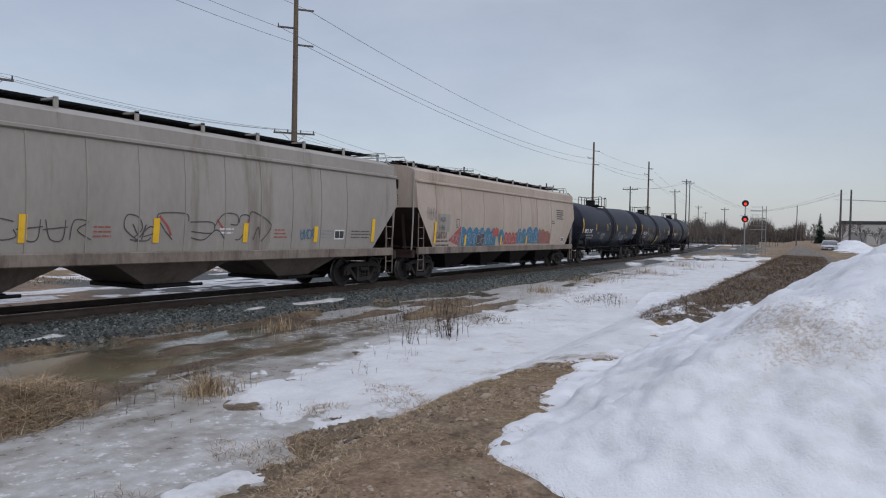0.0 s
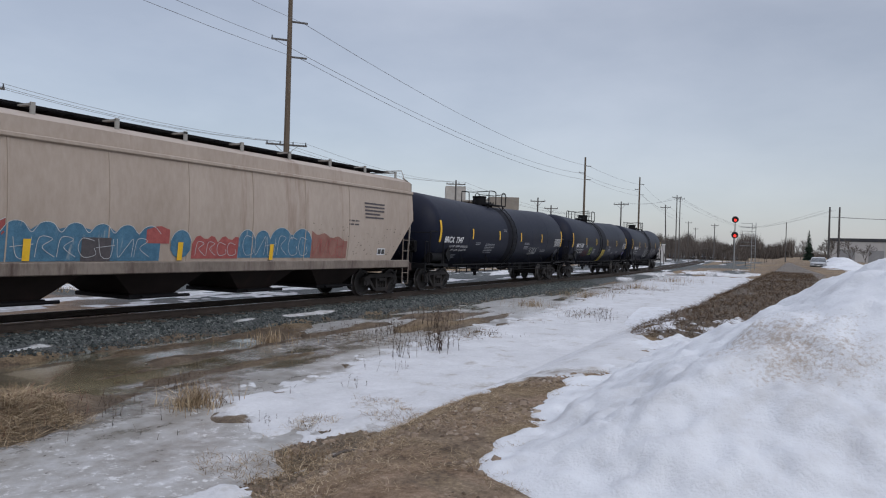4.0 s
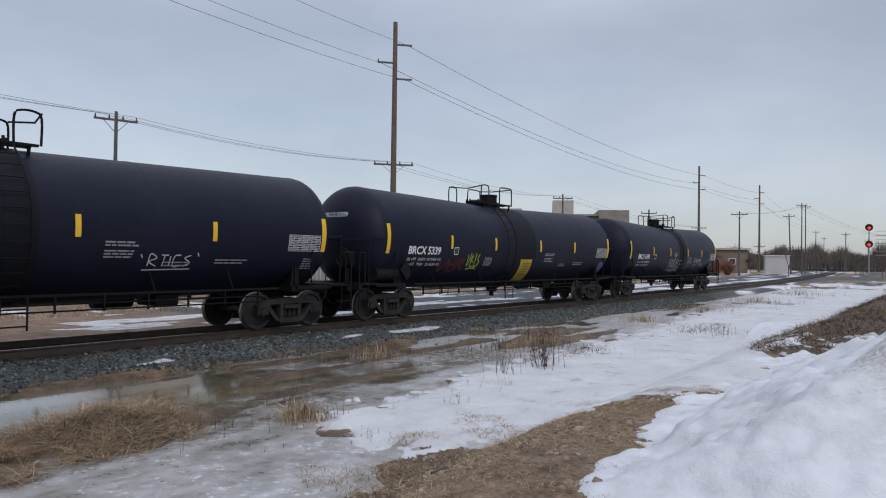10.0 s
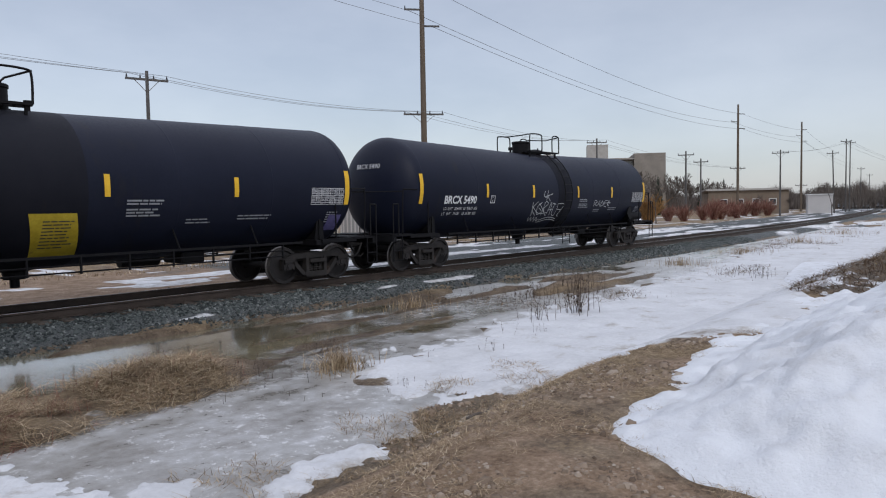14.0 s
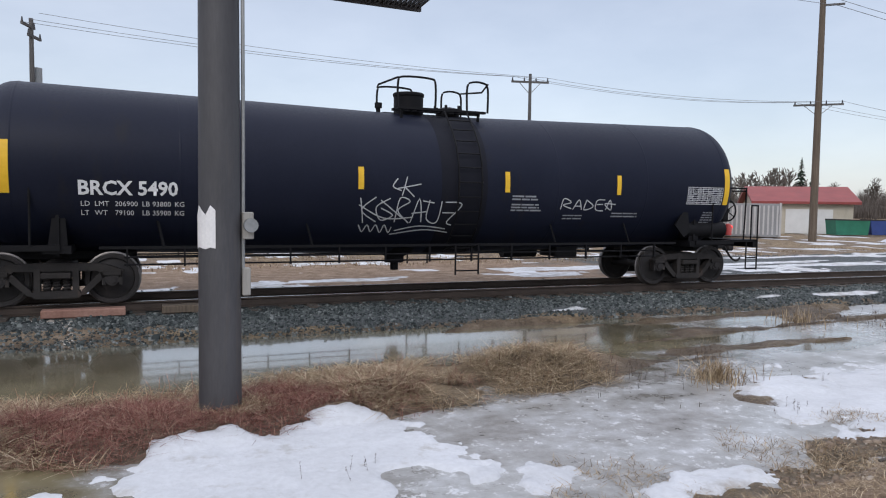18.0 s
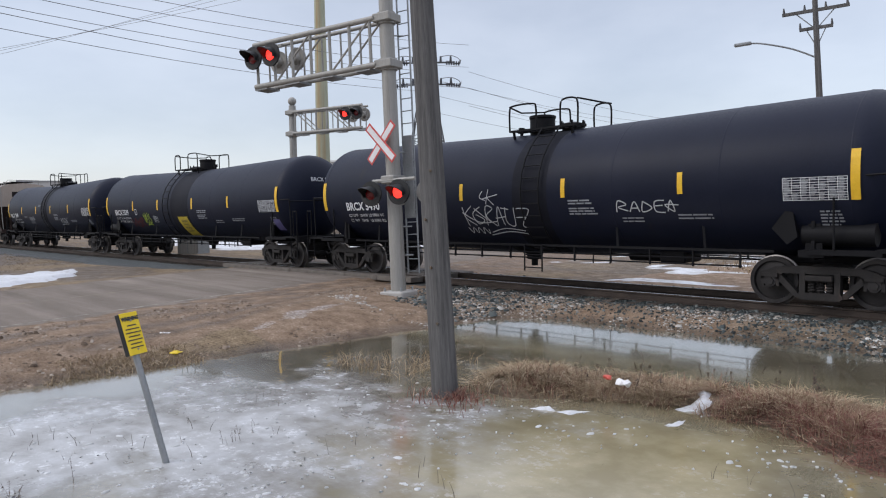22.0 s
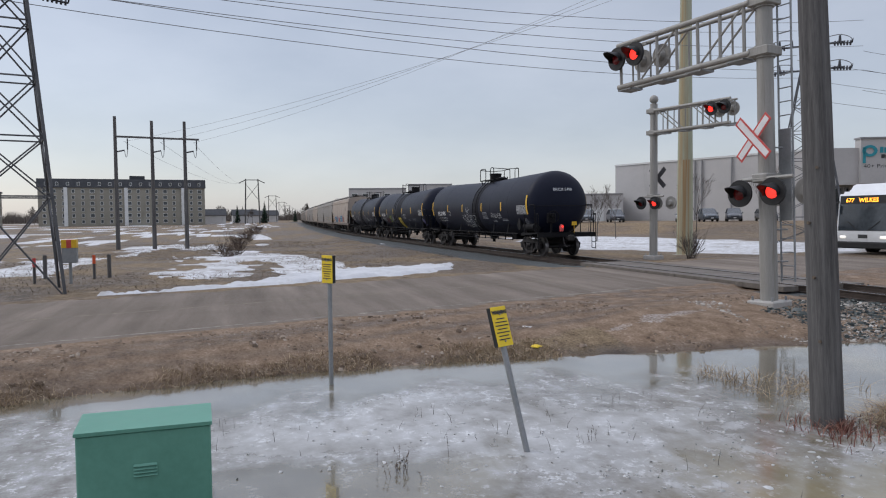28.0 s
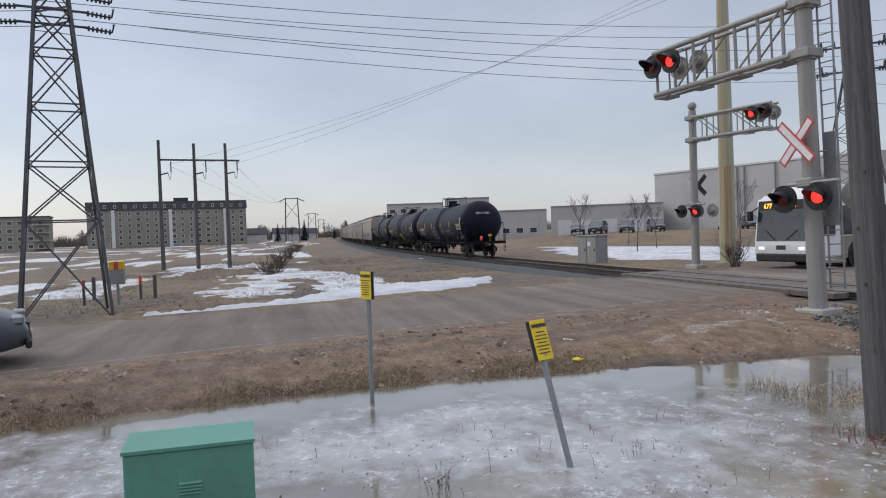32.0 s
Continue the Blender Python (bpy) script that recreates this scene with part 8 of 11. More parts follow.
def stones(name, n, xs, ds, size, label):
    x = RNG.uniform(*xs, n)
    if xs[1] > 20:
        x = xs[0] + (xs[1] - xs[0]) * RNG.random(n) ** 1.35
    d = RNG.uniform(*ds, n)
    y = near_rail(x) - d
    u, v = road_uv(x, y)
    keep = ((v < -0.9) | (v > ROAD_W + 0.9)) & ((d < -2.2) | (d > 0.10) | ((d < -0.12) & (d > -1.38)))
    keep &= (d < 0.45) | (x > -6.5 + 7 * RNG.random(n)) | (RNG.random(n) < 0.22)
    for bit in SNOW_BITS:
        if bit[0][0] > 8:
            keep &= inside(x, y, bit) < -0.05
    x, y = x[keep], y[keep]
    z = ground_z(x, y) + 0.005
    keep = z > WATER - 0.03
    x, y, z = x[keep], y[keep], z[keep]
    bv = np.array([(-.5, -.4, 0), (.5, -.5, .05), (.55, .4, 0), (-.45, .5, .1), (-.3, -.25, .6), (.35, -.2, .65), (.25, .3, .55), (-.25, .35, .7)])
    bf = np.array([(0, 1, 5), (0, 5, 4), (1, 2, 6), (1, 6, 5), (2, 3, 7), (2, 7, 6), (3, 0, 4), (3, 4, 7), (4, 5, 6), (4, 6, 7)])
    m = len(x)
    s = size * RNG.lognormal(0, 0.35, (m, 1)) * RNG.uniform(0.7, 1.3, (m, 3))
    vv, ff = scatter_tris(bv, bf, np.stack([x, y, z - 0.012], 1), s, RNG.uniform(0, 6.3, m), RNG.uniform(-.5, .5, (m, 2)))
    o = tri_mesh(name, vv, ff, M_BALLAST)
    return tagged(o, label, "ballast", kind="stuff")


def island_material(name, stops, rough=0.9):
    m, nt, p = nodes_of(name)
    g = nt.nodes.new("ShaderNodeNewGeometry")
    n = add_noise(nt, 30, 3, 0.6)
    f = math_node(nt, "ADD", math_node(nt, "MULTIPLY", g.outputs["Random Per Island"], 0.8), math_node(nt, "MULTIPLY", n, 0.2))
    nt.links.new(ramp(nt, f, stops), p.inputs["Base Color"])
    p.inputs["Roughness"].default_value = rough
    p.inputs["Specular IOR Level"].default_value = 0.25
    return m


M_BALLAST = island_material("ballast_stones", [(0.05, (0.012, 0.0155, 0.016)), (0.42, (0.040, 0.048, 0.048)), (0.74, (0.092, 0.104, 0.100)), (0.91, (0.20, 0.212, 0.205)), (0.98, (0.36, 0.36, 0.35))])
stones("ballast_stone", 66000, (-14, 46), (0.1, 2.15), 0.031, "crushed grey-green ballast stones sloping from the track")
stones("ballast_stone", 11000, (-32, 30), (-3.2, -0.1), 0.034, "crushed grey ballast between and behind the rails")


def pebbles(n, xs, ys, size, test, label, material):
    x, y = RNG.uniform(*xs, n), RNG.uniform(*ys, n)
    k = test(x, y)
    x, y = x[k], y[k]
    z = ground_z(x, y)
    k = z > WATER
    x, y, z = x[k], y[k], z[k]
    bv = np.array([(-.5, -.4, 0), (.5, -.5, .05), (.55, .4, 0), (-.45, .5, .1), (-.3, -.25, .6), (.35, -.2, .65), (.25, .3, .55), (-.25, .35, .7)])
    bf = np.array([(0, 1, 5), (0, 5, 4), (1, 2, 6), (1, 6, 5), (2, 3, 7), (2, 7, 6), (3, 0, 4), (3, 4, 7), (4, 5, 6), (4, 6, 7)])
    m = len(x)
    s = size * RNG.lognormal(0, 0.5, (m, 1)) * RNG.uniform(0.6, 1.4, (m, 3)) * np.array([1, 1, 0.7])
    vv, ff = scatter_tris(bv, bf, np.stack([x, y, z - 0.006], 1), s, RNG.uniform(0, 6.3, m), RNG.uniform(-.4, .4, (m, 2)))
    tagged(tri_mesh("gravel", vv, ff, material), label, "gravel", kind="stuff")


def ice_chips(n, spots, size, label):
    """Flat scraps of rotten ice lying on the water."""
    c = np.array([spots[i] for i in RNG.integers(0, len(spots), n)])
    x, y = c[:, 0] + RNG.normal(0, 1, n) * c[:, 2], c[:, 1] + RNG.normal(0, 1, n) * c[:, 3]
    k = ground_z(x, y) < WATER - 0.02
    x, y = x[k], y[k]
    m = len(x)
    a = np.arange(7) * 6.283 / 7
    bv = np.concatenate([np.stack([np.cos(a), np.sin(a) * 0.6, 0 * a], 1), np.stack([np.cos(a) * 0.8, np.sin(a) * 0.42, 0 * a + 1], 1)])
    bf = np.array([(i, (i + 1) % 7, 7 + (i + 1) % 7, 7 + i) for i in range(7)] + [(7, 8, 9, 10), (7, 10, 11, 12), (7, 12, 13, 7)])
    s = size * RNG.lognormal(0, 0.5, (m, 1)) * RNG.uniform(0.6, 1.4, (m, 3)) * np.array([1, 1, 0]) + np.array([0, 0, 0.012])
    vv, ff = scatter_tris(bv, bf, np.stack([x, y, np.full(m, WATER - 0.002)], 1), s, RNG.uniform(0, 6.3, m))
    vv = vv + np.stack([RNG.normal(0, 0.004, len(vv)), RNG.normal(0, 0.004, len(vv)), np.zeros(len(vv))], 1)
    tagged(tri_mesh("ice_scraps", vv, ff, M_CHIP), label, "ice", kind="stuff")


M_CHIP = island_material("rotten_ice_scraps", [(0.02, (0.34, 0.335, 0.32)), (0.6, (0.43, 0.43, 0.425)), (0.97, (0.58, 0.585, 0.59))], 0.6)
ice_chips(300, [(-5.6, 4.2, 1.2, 0.9), (-7.4, 3.9, 1.1, 1.2), (-6.4, 5.4, 0.9, 0.5), (-7.6, 1.6, 0.6, 0.9), (-5.4, 3.0, 0.7, 0.6)], 0.017, "scraps of rotten ice on the grey ice")
ice_chips(130, [(-2.6, 6.8, 0.6, 0.4), (-2.0, 6.4, 0.5, 0.5), (-4.6, 6.4, 0.8, 0.3)], 0.015, "small ice scraps afloat before the berm")
M_CLOD = island_material("earth_clods", [(0.05, (0.08, 0.056, 0.04)), (0.45, (0.18, 0.133, 0.097)), (0.8, (0.27, 0.21, 0.16)), (0.97, (0.40, 0.36, 0.31))])
pebbles(16000, (-15, -8.5), (-6, 13), 0.026, lambda a, b: (road_uv(a, b)[1] < -0.3) & (fbm(a * 0.8, b * 0.8, 3, 121) > 0.45), "clods and small stones on the dirt shoulder", M_CLOD)
M_GRAVEL = island_material("pale_mixed_gravel", [(0.04, (0.15, 0.128, 0.105)), (0.4, (0.29, 0.26, 0.225)), (0.75, (0.42, 0.395, 0.36)), (0.97, (0.60, 0.585, 0.555))])
pebbles(2600, (-13.4, -10.6), (10.6, 12.9), 0.028, lambda a, b: (road_uv(a, b)[1] < -0.5) & (np.hypot(a + 11.9, b - 11.8) < 1.3 + 0.6 * fbm(a * 2, b * 2, 3, 122)), "dark loose gravel heaped round the signal mast", M_BALLAST)
pebbles(26000, (-14.0, -0.5), (9.6, 14.0), 0.022, lambda a, b: (road_uv(a, b)[1] < -0.5) & (near_rail(a) - b > 0.25) & (fbm(a * 0.7, b * 0.7, 3, 124) > 0.40 + 0.12 * step(-6, -1, a)), "pale mixed gravel spilt beside the ballast", M_GRAVEL)
pebbles(34000, (0.8, 12), (0.6, 5), 0.020, lambda a, b: (fbm(a * 1.1, b * 1.1, 3, 123) > 0.5) & (inside(a, b, SNOW_SHEET) < 0), "small clods on the trampled bank", M_CLOD)
M_DRY = island_material("dry_grass_blades", [(0.02, (0.07, 0.046, 0.028)), (0.25, (0.17, 0.118, 0.072)), (0.55, (0.30, 0.218, 0.135)), (0.8, (0.44, 0.345, 0.23)), (0.97, (0.58, 0.49, 0.36))])
M_REDWEED = island_material("reddish_weed_stems", [(0.02, (0.055, 0.022, 0.017)), (0.30, (0.145, 0.055, 0.043)), (0.62, (0.24, 0.105, 0.082)), (0.85, (0.34, 0.21, 0.155)), (0.98, (0.54, 0.44, 0.32))])
M_BROWNGRASS = island_material("brown_winter_grass", [(0.02, (0.035, 0.023, 0.015)), (0.3, (0.085, 0.058, 0.036)), (0.65, (0.155, 0.112, 0.071)), (0.97, (0.29, 0.225, 0.15))])
M_MATTED = island_material("soaked_brown_grass", [(0.02, (0.030, 0.019, 0.012)), (0.4, (0.080, 0.052, 0.032)), (0.75, (0.15, 0.102, 0.064)), (0.97, (0.27, 0.195, 0.125))])
M_RUSH = island_material("grey_brown_stalks", [(0.02, (0.05, 0.04, 0.035)), (0.5, (0.12, 0.10, 0.085)), (0.97, (0.20, 0.17, 0.14))])


def blades(name, x, y, h, w, bend, material, label, zoff=0.0, flat=0.35):
    """Bent grass blades: three-segment ribbons."""
    n = len(x)
    z = np.maximum(ground_z(x, y), WATER - 0.02) + zoff - 0.02
    t = np.array([0, 0.45, 0.8, 1.0])
    wd = np.array([1, 0.8, 0.5, 0.1])
    ang, fac = RNG.uniform(0, 6.3, n), RNG.uniform(0, 6.3, n)
    hh = h * RNG.uniform(0.5, 1.2, n)
    bb = bend * RNG.uniform(0.1, 1.0, n) * hh
    lying = RNG.random(n) < flat
    up = np.where(lying, RNG.uniform(0.05, 0.45, n), 1.0)
    hh = np.where(lying, hh * 1.5, hh)
    z = z + np.where(lying, RNG.uniform(0.0, 0.35, n) * h, 0.0)
    V = np.zeros((n, 8, 3))
    for k in range(4):
        out = bb * t[k] ** 1.8 + (1 - up) * hh * t[k] * 0.9
        cx, cy, cz = x + out * np.cos(ang), y + out * np.sin(ang), z + hh * up * t[k] * (1 - 0.25 * t[k] * bend)
        dx, dy = np.cos(fac) * w * wd[k] / 2, np.sin(fac) * w * wd[k] / 2
        V[:, 2 * k] = np.stack([cx - dx, cy - dy, cz], 1)
        V[:, 2 * k + 1] = np.stack([cx + dx, cy + dy, cz], 1)
    bf = np.array([(0, 1, 3, 2), (2, 3, 5, 4), (4, 5, 7, 6)])
    f = (bf[None] + (np.arange(n) * 8)[:, None, None]).reshape(-1, 4)
    o = tri_mesh(name, V.reshape(-1, 3), f, material)
    return tagged(o, label, "dry grass", kind="stuff")


def off_snow(x, y):
    k = np.ones(len(x), bool)
    for bit in SNOW_BITS + SNOW_SCRAPS:
        k &= inside(x, y, bit) < -0.02
    return k


def berm_xy(n, spread=1.0):
    x = RNG.uniform(-6.9, 6.6, n)
    y = berm_y(x) + berm_half(x) * spread * RNG.normal(0, 0.5, n)
    return x, y


x, y = berm_xy(95000, 1.0)
k = (fbm(x * 0.8, y * 0.8, 3, 81) > 0.42) & (x > -5) & (x < 3.2 + 1.2 * RNG.normal(0, 0.5, len(x))) & (y < 8.75 + 0.3 * RNG.normal(0, 1, len(y))) & (ground_z(x, y) > WATER - 0.06) & off_snow(x, y)
blades("red_weeds", x[k], y[k], 0.17, 0.006, 1.0, M_REDWEED, "matted reddish dead weeds on the berm", flat=0.86, zoff=0.02)
x, y = berm_xy(72000, 1.0)
k = (fbm(x * 0.9, y * 0.9, 3, 83) > 0.64) | (x > 2.4) | (x < -4) | (y > 8.6)
k &= (fbm(x * 1.4, y * 1.4, 3, 84) > 0.36) & off_snow(x, y) & (ground_z(x, y) > WATER - 0.06) & ((x < 3.2) | ((RNG.random(len(x)) < 0.75) & (y < 9.2) & (x < 6.2)))
blades("dry_grass", x[k], y[k], 0.22, 0.008, 1.2, M_DRY, "straw-coloured dead grass on the berm", flat=0.90, zoff=0.02)
x, y = berm_xy(1200, 0.8)
blades("weed_stalks", x, y + 0.30, 0.30, 0.0065, 0.7, M_REDWEED, "thin upright dead stalks on the berm", flat=0.25)


x, y = RNG.uniform(-6.2, -2.2, 16000), RNG.normal(0, 0.33, 16000)
y = berm_y(x) - 0.05 + y
k = off_snow(x, y) & (fbm(x * 2.2, y * 2.2, 3, 86) > 0.40) & (ground_z(x, y) > WATER - 0.10)
pale = k & (RNG.random(len(x)) < 0.6)
blades("dry_grass", x[pale], y[pale], 0.22, 0.007, 1.0, M_DRY, "straw-coloured dead grass at the berm's end", flat=0.55)
red = k & ~pale
blades("red_weeds", x[red], y[red], 0.20, 0.006, 0.9, M_REDWEED, "reddish dead weeds at the berm's end", flat=0.55)


def patchy(n, xs, ys, scale, seed, thr, test=None):
    x, y = RNG.uniform(*xs, n), RNG.uniform(*ys, n)
    k = fbm(x * scale, y * scale, 3, seed) > thr
    if test is not None:
        k &= test(x, y)
    return x[k], y[k]


x, y = patchy(3200, (-5.2, -0.6), (5.4, 7.4), 1.6, 101, 0.50)
blades("floating_straw", x, y, 0.05, 0.007, 0.6, M_BROWNGRASS, "bits of dead stalk afloat before the berm", flat=1.0)
x, y = patchy(60000, (12, 62), (-2.5, 3.6), 0.8, 85, 0.38, lambda a, b: inside(a, b, WEED_BANK) > -0.1)
blades("dry_grass", x, y, 0.22, 0.016, 1.0, M_MATTED, "brown dead grass matted on the low bank", flat=0.86)
x, y = patchy(5000, (4.5, 30), (6.6, 10.8), 0.9, 87, 0.60)
blades("dry_grass", x, y, 0.10, 0.010, 0.9, M_BROWNGRASS, "sparse dead grass in the ice", flat=0.8)
x, y = patchy(42000, (4, 26), (7.6, 12.4), 1.2, 90, 0.42, lambda a, b: (ground_z(a, b) > WATER - 0.02) & (near_rail(a) - b > 1.7) & (inside(a, b, SNOW_SHEET) < 0))
blades("dry_grass", x, y, 0.09, 0.009, 1.0, M_BROWNGRASS, "brown soaked grass on the mud bars", flat=0.92)
x, y = patchy(26000, (14, 80), (5.5, 11.5), 0.35, 88, 0.63)
blades("dry_grass", x, y, 0.20, 0.014, 0.9, M_BROWNGRASS, "dead grass patches beside the ditch", flat=0.65)
x, y = patchy(9000, (5.2, 26), (5.6, 9.8), 0.8, 89, 0.64)
x, y = x[::7], y[::7]
blades("weed_stalks", x, y, 0.15, 0.008, 0.6, M_RUSH, "thin grey-brown stalks standing in snow and ice", flat=0.0)
x, y = patchy(60000, (-13.4, -8.8), (-6, 5.2), 1.0, 91, 0.36, lambda a, b: (ground_z(a, b) > WATER - 0.03) & (ground_z(a, b) < WATER + 0.17))
blades("dry_grass", x, y, 0.13, 0.009, 1.0, M_DRY, "short dead grass along the water's edge", flat=0.5)
x, y = patchy(1700, (-9.7, -7.3), (6.5, 8.0), 1.1, 93, 0.52)
blades("dry_grass", x, y, 0.27, 0.008, 1.0, M_DRY, "pale clump of dead grass in the water", flat=0.5)
x, y = patchy(45000, (-75, -21), (-12, 13), 0.25, 95, 0.46, lambda a, b: (road_uv(a, b)[1] > ROAD_W + 1.2) & (near_rail(a) - b > 2.6) & (inside(a, b, SNOW_ROAD) < 0.2))
blades("dry_grass", x, y, 0.13, 0.022, 1.0, M_BROWNGRASS, "brown winter grass of the field", flat=0.85)
x, y = patchy(90000, (0.5, 15), (0.6, 4.4), 1.3, 97, 0.44, lambda a, b: inside(a, b, SNOW_SHEET) < -0.1)
blades("dry_grass", x, y, 0.06, 0.005, 1.0, M_DRY, "trampled dead grass on the dirt bank", flat=0.95, zoff=0.012)
x, y = patchy(9000, (3.2, 9), (3.9, 5.4), 1.6, 96, 0.55)
blades("dry_grass", x, y, 0.12, 0.007, 1.0, M_DRY, "dead grass at the foot of the dirt bank", flat=0.7)
x, y = patchy(20000, (-14, 60), (22.5, 31), 0.3, 98, 0.5)
blades("dry_grass", x, y, 0.16, 0.03, 0.8, M_DRY, "dead grass verge beyond the side road", flat=0.5)
x, y = patchy(420, (-9, -1), (-1, 6.6), 0.5, 99, 0.64)
blades("weed_stalks", x, y, 0.20, 0.006, 0.5, M_RUSH, "single dead stalks standing in the ice", flat=0.0)


def tuft(x, y, n, r, h, label, material=None, bend=0.45):
    a, q = RNG.uniform(0, 6.3, n), np.abs(RNG.normal(0, r, n))
    o = blades("grass_tuft", x + q * np.cos(a), y + q * np.sin(a), h, 0.011, bend, material or M_DRY, label, flat=0.1)
    o["kind"] = ""
    tagged(o, label, "grass tuft", "tufts in the ditch", "stuff")


def seeded_weed(x, y, n, r, h, label):
    """Dark dead stems with curled leaves and seed heads."""
    a, q = RNG.uniform(0, 6.3, n), np.abs(RNG.normal(0, r, n))
    bx, by = x + q * np.cos(a), y + q * np.sin(a)
    bz = np.maximum(ground_z(bx, by), WATER) - 0.02
    hh, lx, ly = h * RNG.uniform(0.5, 1.15, n), RNG.normal(0, 0.16, n), RNG.normal(0, 0.16, n)
    V, F = [], []
    def flake(c, d, w):
        k = len(V)
        V.extend([c - w, c + w, c + d])
        F.append((k, k + 1, k + 2))
    for i in range(n):
        o, d = np.array([bx[i], by[i], bz[i]]), np.array([lx[i], ly[i], 1.0]) * hh[i]
        for turn in (0.0, 1.6):
            flake(o, d, 0.013 * h * np.array([math.cos(turn + i), math.sin(turn + i), 0]))
        for k in range(15):
            t = RNG.uniform(0.30, 1.0) if k < 8 else RNG.uniform(0.8, 1.03)
            g = RNG.normal(0, 1, 3) * np.array([1, 1, 0.7])
            g = g / np.linalg.norm(g) * h * RNG.uniform(0.07, 0.15)
            flake(o + d * t, g, 0.22 * np.array([-g[1], g[0], 0.5 * g[2]]))
    tagged(tri_mesh("dead_weed", np.array(V), np.array(F), M_SEEDWEED), label, "dead weed", "dead weeds in the ditch", "stuff")


M_SEEDWEED = island_material("dark_dead_weed", [(0.02, (0.025, 0.017, 0.014)), (0.5, (0.075, 0.052, 0.042)), (0.97, (0.17, 0.125, 0.095))])
for cx, cy, n, r, h in ((12.6, 6.7, 14, 0.25, 0.42), (13.9, 6.5, 34, 0.40, 0.50), (17.7, 8.3, 40, 0.5, 0.5), (16.0, 8.7, 26, 0.5, 0.42), (19.4, 8.8, 20, 0.6, 0.36), (9.6, 5.8, 6, 0.2, 0.22), (11.2, 6.2, 8, 0.3, 0.22),
                        (8.2, 8.0, 18, 0.4, 0.28), (6.6, 7.6, 22, 0.6, 0.26), (23.2, 5.0, 30, 0.4, 0.36), (7.2, 5.6, 8, 0.2, 0.18), (1.9, 5.7, 6, 0.25, 0.16), (15.2, 9.6, 16, 0.6, 0.3)):
    seeded_weed(cx, cy, n, r, h, "dark dead weeds with seed heads standing in snow")
for cx, cy, n, r, h in ((-4.9, 8.35, 9, 0.4, 0.42), (-3.9, 8.5, 12, 0.4, 0.40), (-3.0, 8.6, 10, 0.4, 0.42), (-5.6, 7.9, 10, 0.35, 0.36), (-2.2, 8.6, 8, 0.4, 0.34), (-6.6, 1.5, 16, 0.35, 0.2), (-6.9, 3.6, 6, 0.1, 0.16)):
    seeded_weed(cx, cy, n, r, h, "thin dead weeds with seed heads beside the water")


tuft(-6.42, 6.30, 420, 0.30, 0.22, "reddish-brown dead grass round the foot of the wooden pole", M_REDWEED, 0.9)
tuft(7.5, 7.1, 420, 0.24, 0.36, "tan dry grass tuft at the snow's edge", M_DRY, 0.7)
for cx, cy, n, r, h in ((27, 8.6, 260, 0.7, 0.38), (34, 8.2, 280, 0.9, 0.4), (44, 7.6, 300, 1.2, 0.45), (13, 10.2, 200, 0.5, 0.3), (56, 7.0, 300, 1.5, 0.5)):
    tuft(cx, cy, n, r, h, "straw-coloured grass tuft beside the ballast")


# ---- buildings ----
M_BEIGE = surface("beige_siding", (0.40, 0.36, 0.29), (0.48, 0.44, 0.36), 0.8, 0, 0.8, 14, (0.34, 0.31, 0.26), 0.6, 0.05)
M_CREAMW = surface("cream_stucco", (0.44, 0.41, 0.345), (0.53, 0.495, 0.425), 0.85, 0, 0.8, 14, bump_by=0.1)
M_GREYW = surface("pale_grey_panel", (0.40, 0.385, 0.38), (0.48, 0.465, 0.455), 0.7, 0, 0.4, 10, (0.35, 0.34, 0.33), 0.6, 0.03)
M_MIDGREY = surface("mid_grey_panel", (0.22, 0.22, 0.225), (0.29, 0.29, 0.295), 0.7, 0, 0.4, 10, bump_by=0.03)
M_BLUEGREY = surface("blue_grey_cladding", (0.19, 0.215, 0.25), (0.26, 0.285, 0.32), 0.7, 0, 0.4, 10, bump_by=0.03)
M_REDROOF = surface("red_metal_roof", (0.19, 0.035, 0.032), (0.27, 0.055, 0.050), 0.55, 0, 0.6, 12, (0.16, 0.04, 0.035), 0.6, 0.05)
M_DARKROOF = surface("dark_roofing", (0.035, 0.037, 0.042), (0.06, 0.062, 0.068), 0.8, 0, 0.6, 12)
M_BRICKY = surface("tan_brick", (0.19, 0.170, 0.148), (0.265, 0.238, 0.208), 0.9, 0, 0.5, 12, (0.20, 0.165, 0.13), 0.58, 0.1)
M_APT = surface("grey_green_siding", (0.215, 0.20, 0.165), (0.285, 0.265, 0.222), 0.85, 0, 0.2, 6, (0.20, 0.175, 0.14), 0.58, 0.05)
M_BROWNB = surface("brown_stucco", (0.155, 0.120, 0.092), (0.22, 0.175, 0.135), 0.9, 0, 0.5, 12)
M_TRIMW = surface("white_trim", (0.56, 0.56, 0.55), (0.66, 0.66, 0.65), 0.6, 0, 1, 20, bump_by=0)
M_TEAL = surface("teal_sign_letters", (0.02, 0.22, 0.27), (0.03, 0.30, 0.36), 0.4, 0, 2, 20, bump_by=0)


def oriented(name, p0, p1, z0, label, group="", kind=""):
    """A thing whose x axis runs from p0 to p1, its front facing -y."""
    a = math.atan2(p1[1] - p0[1], p1[0] - p0[0])
    t = thing(name, Matrix.Translation(((p0[0] + p1[0]) / 2, (p0[1] + p1[1]) / 2, z0)) @ Matrix.Rotation(a, 4, "Z"), label, "building", group, kind)
    return t, math.hypot(p1[0] - p0[0], p1[1] - p0[1])


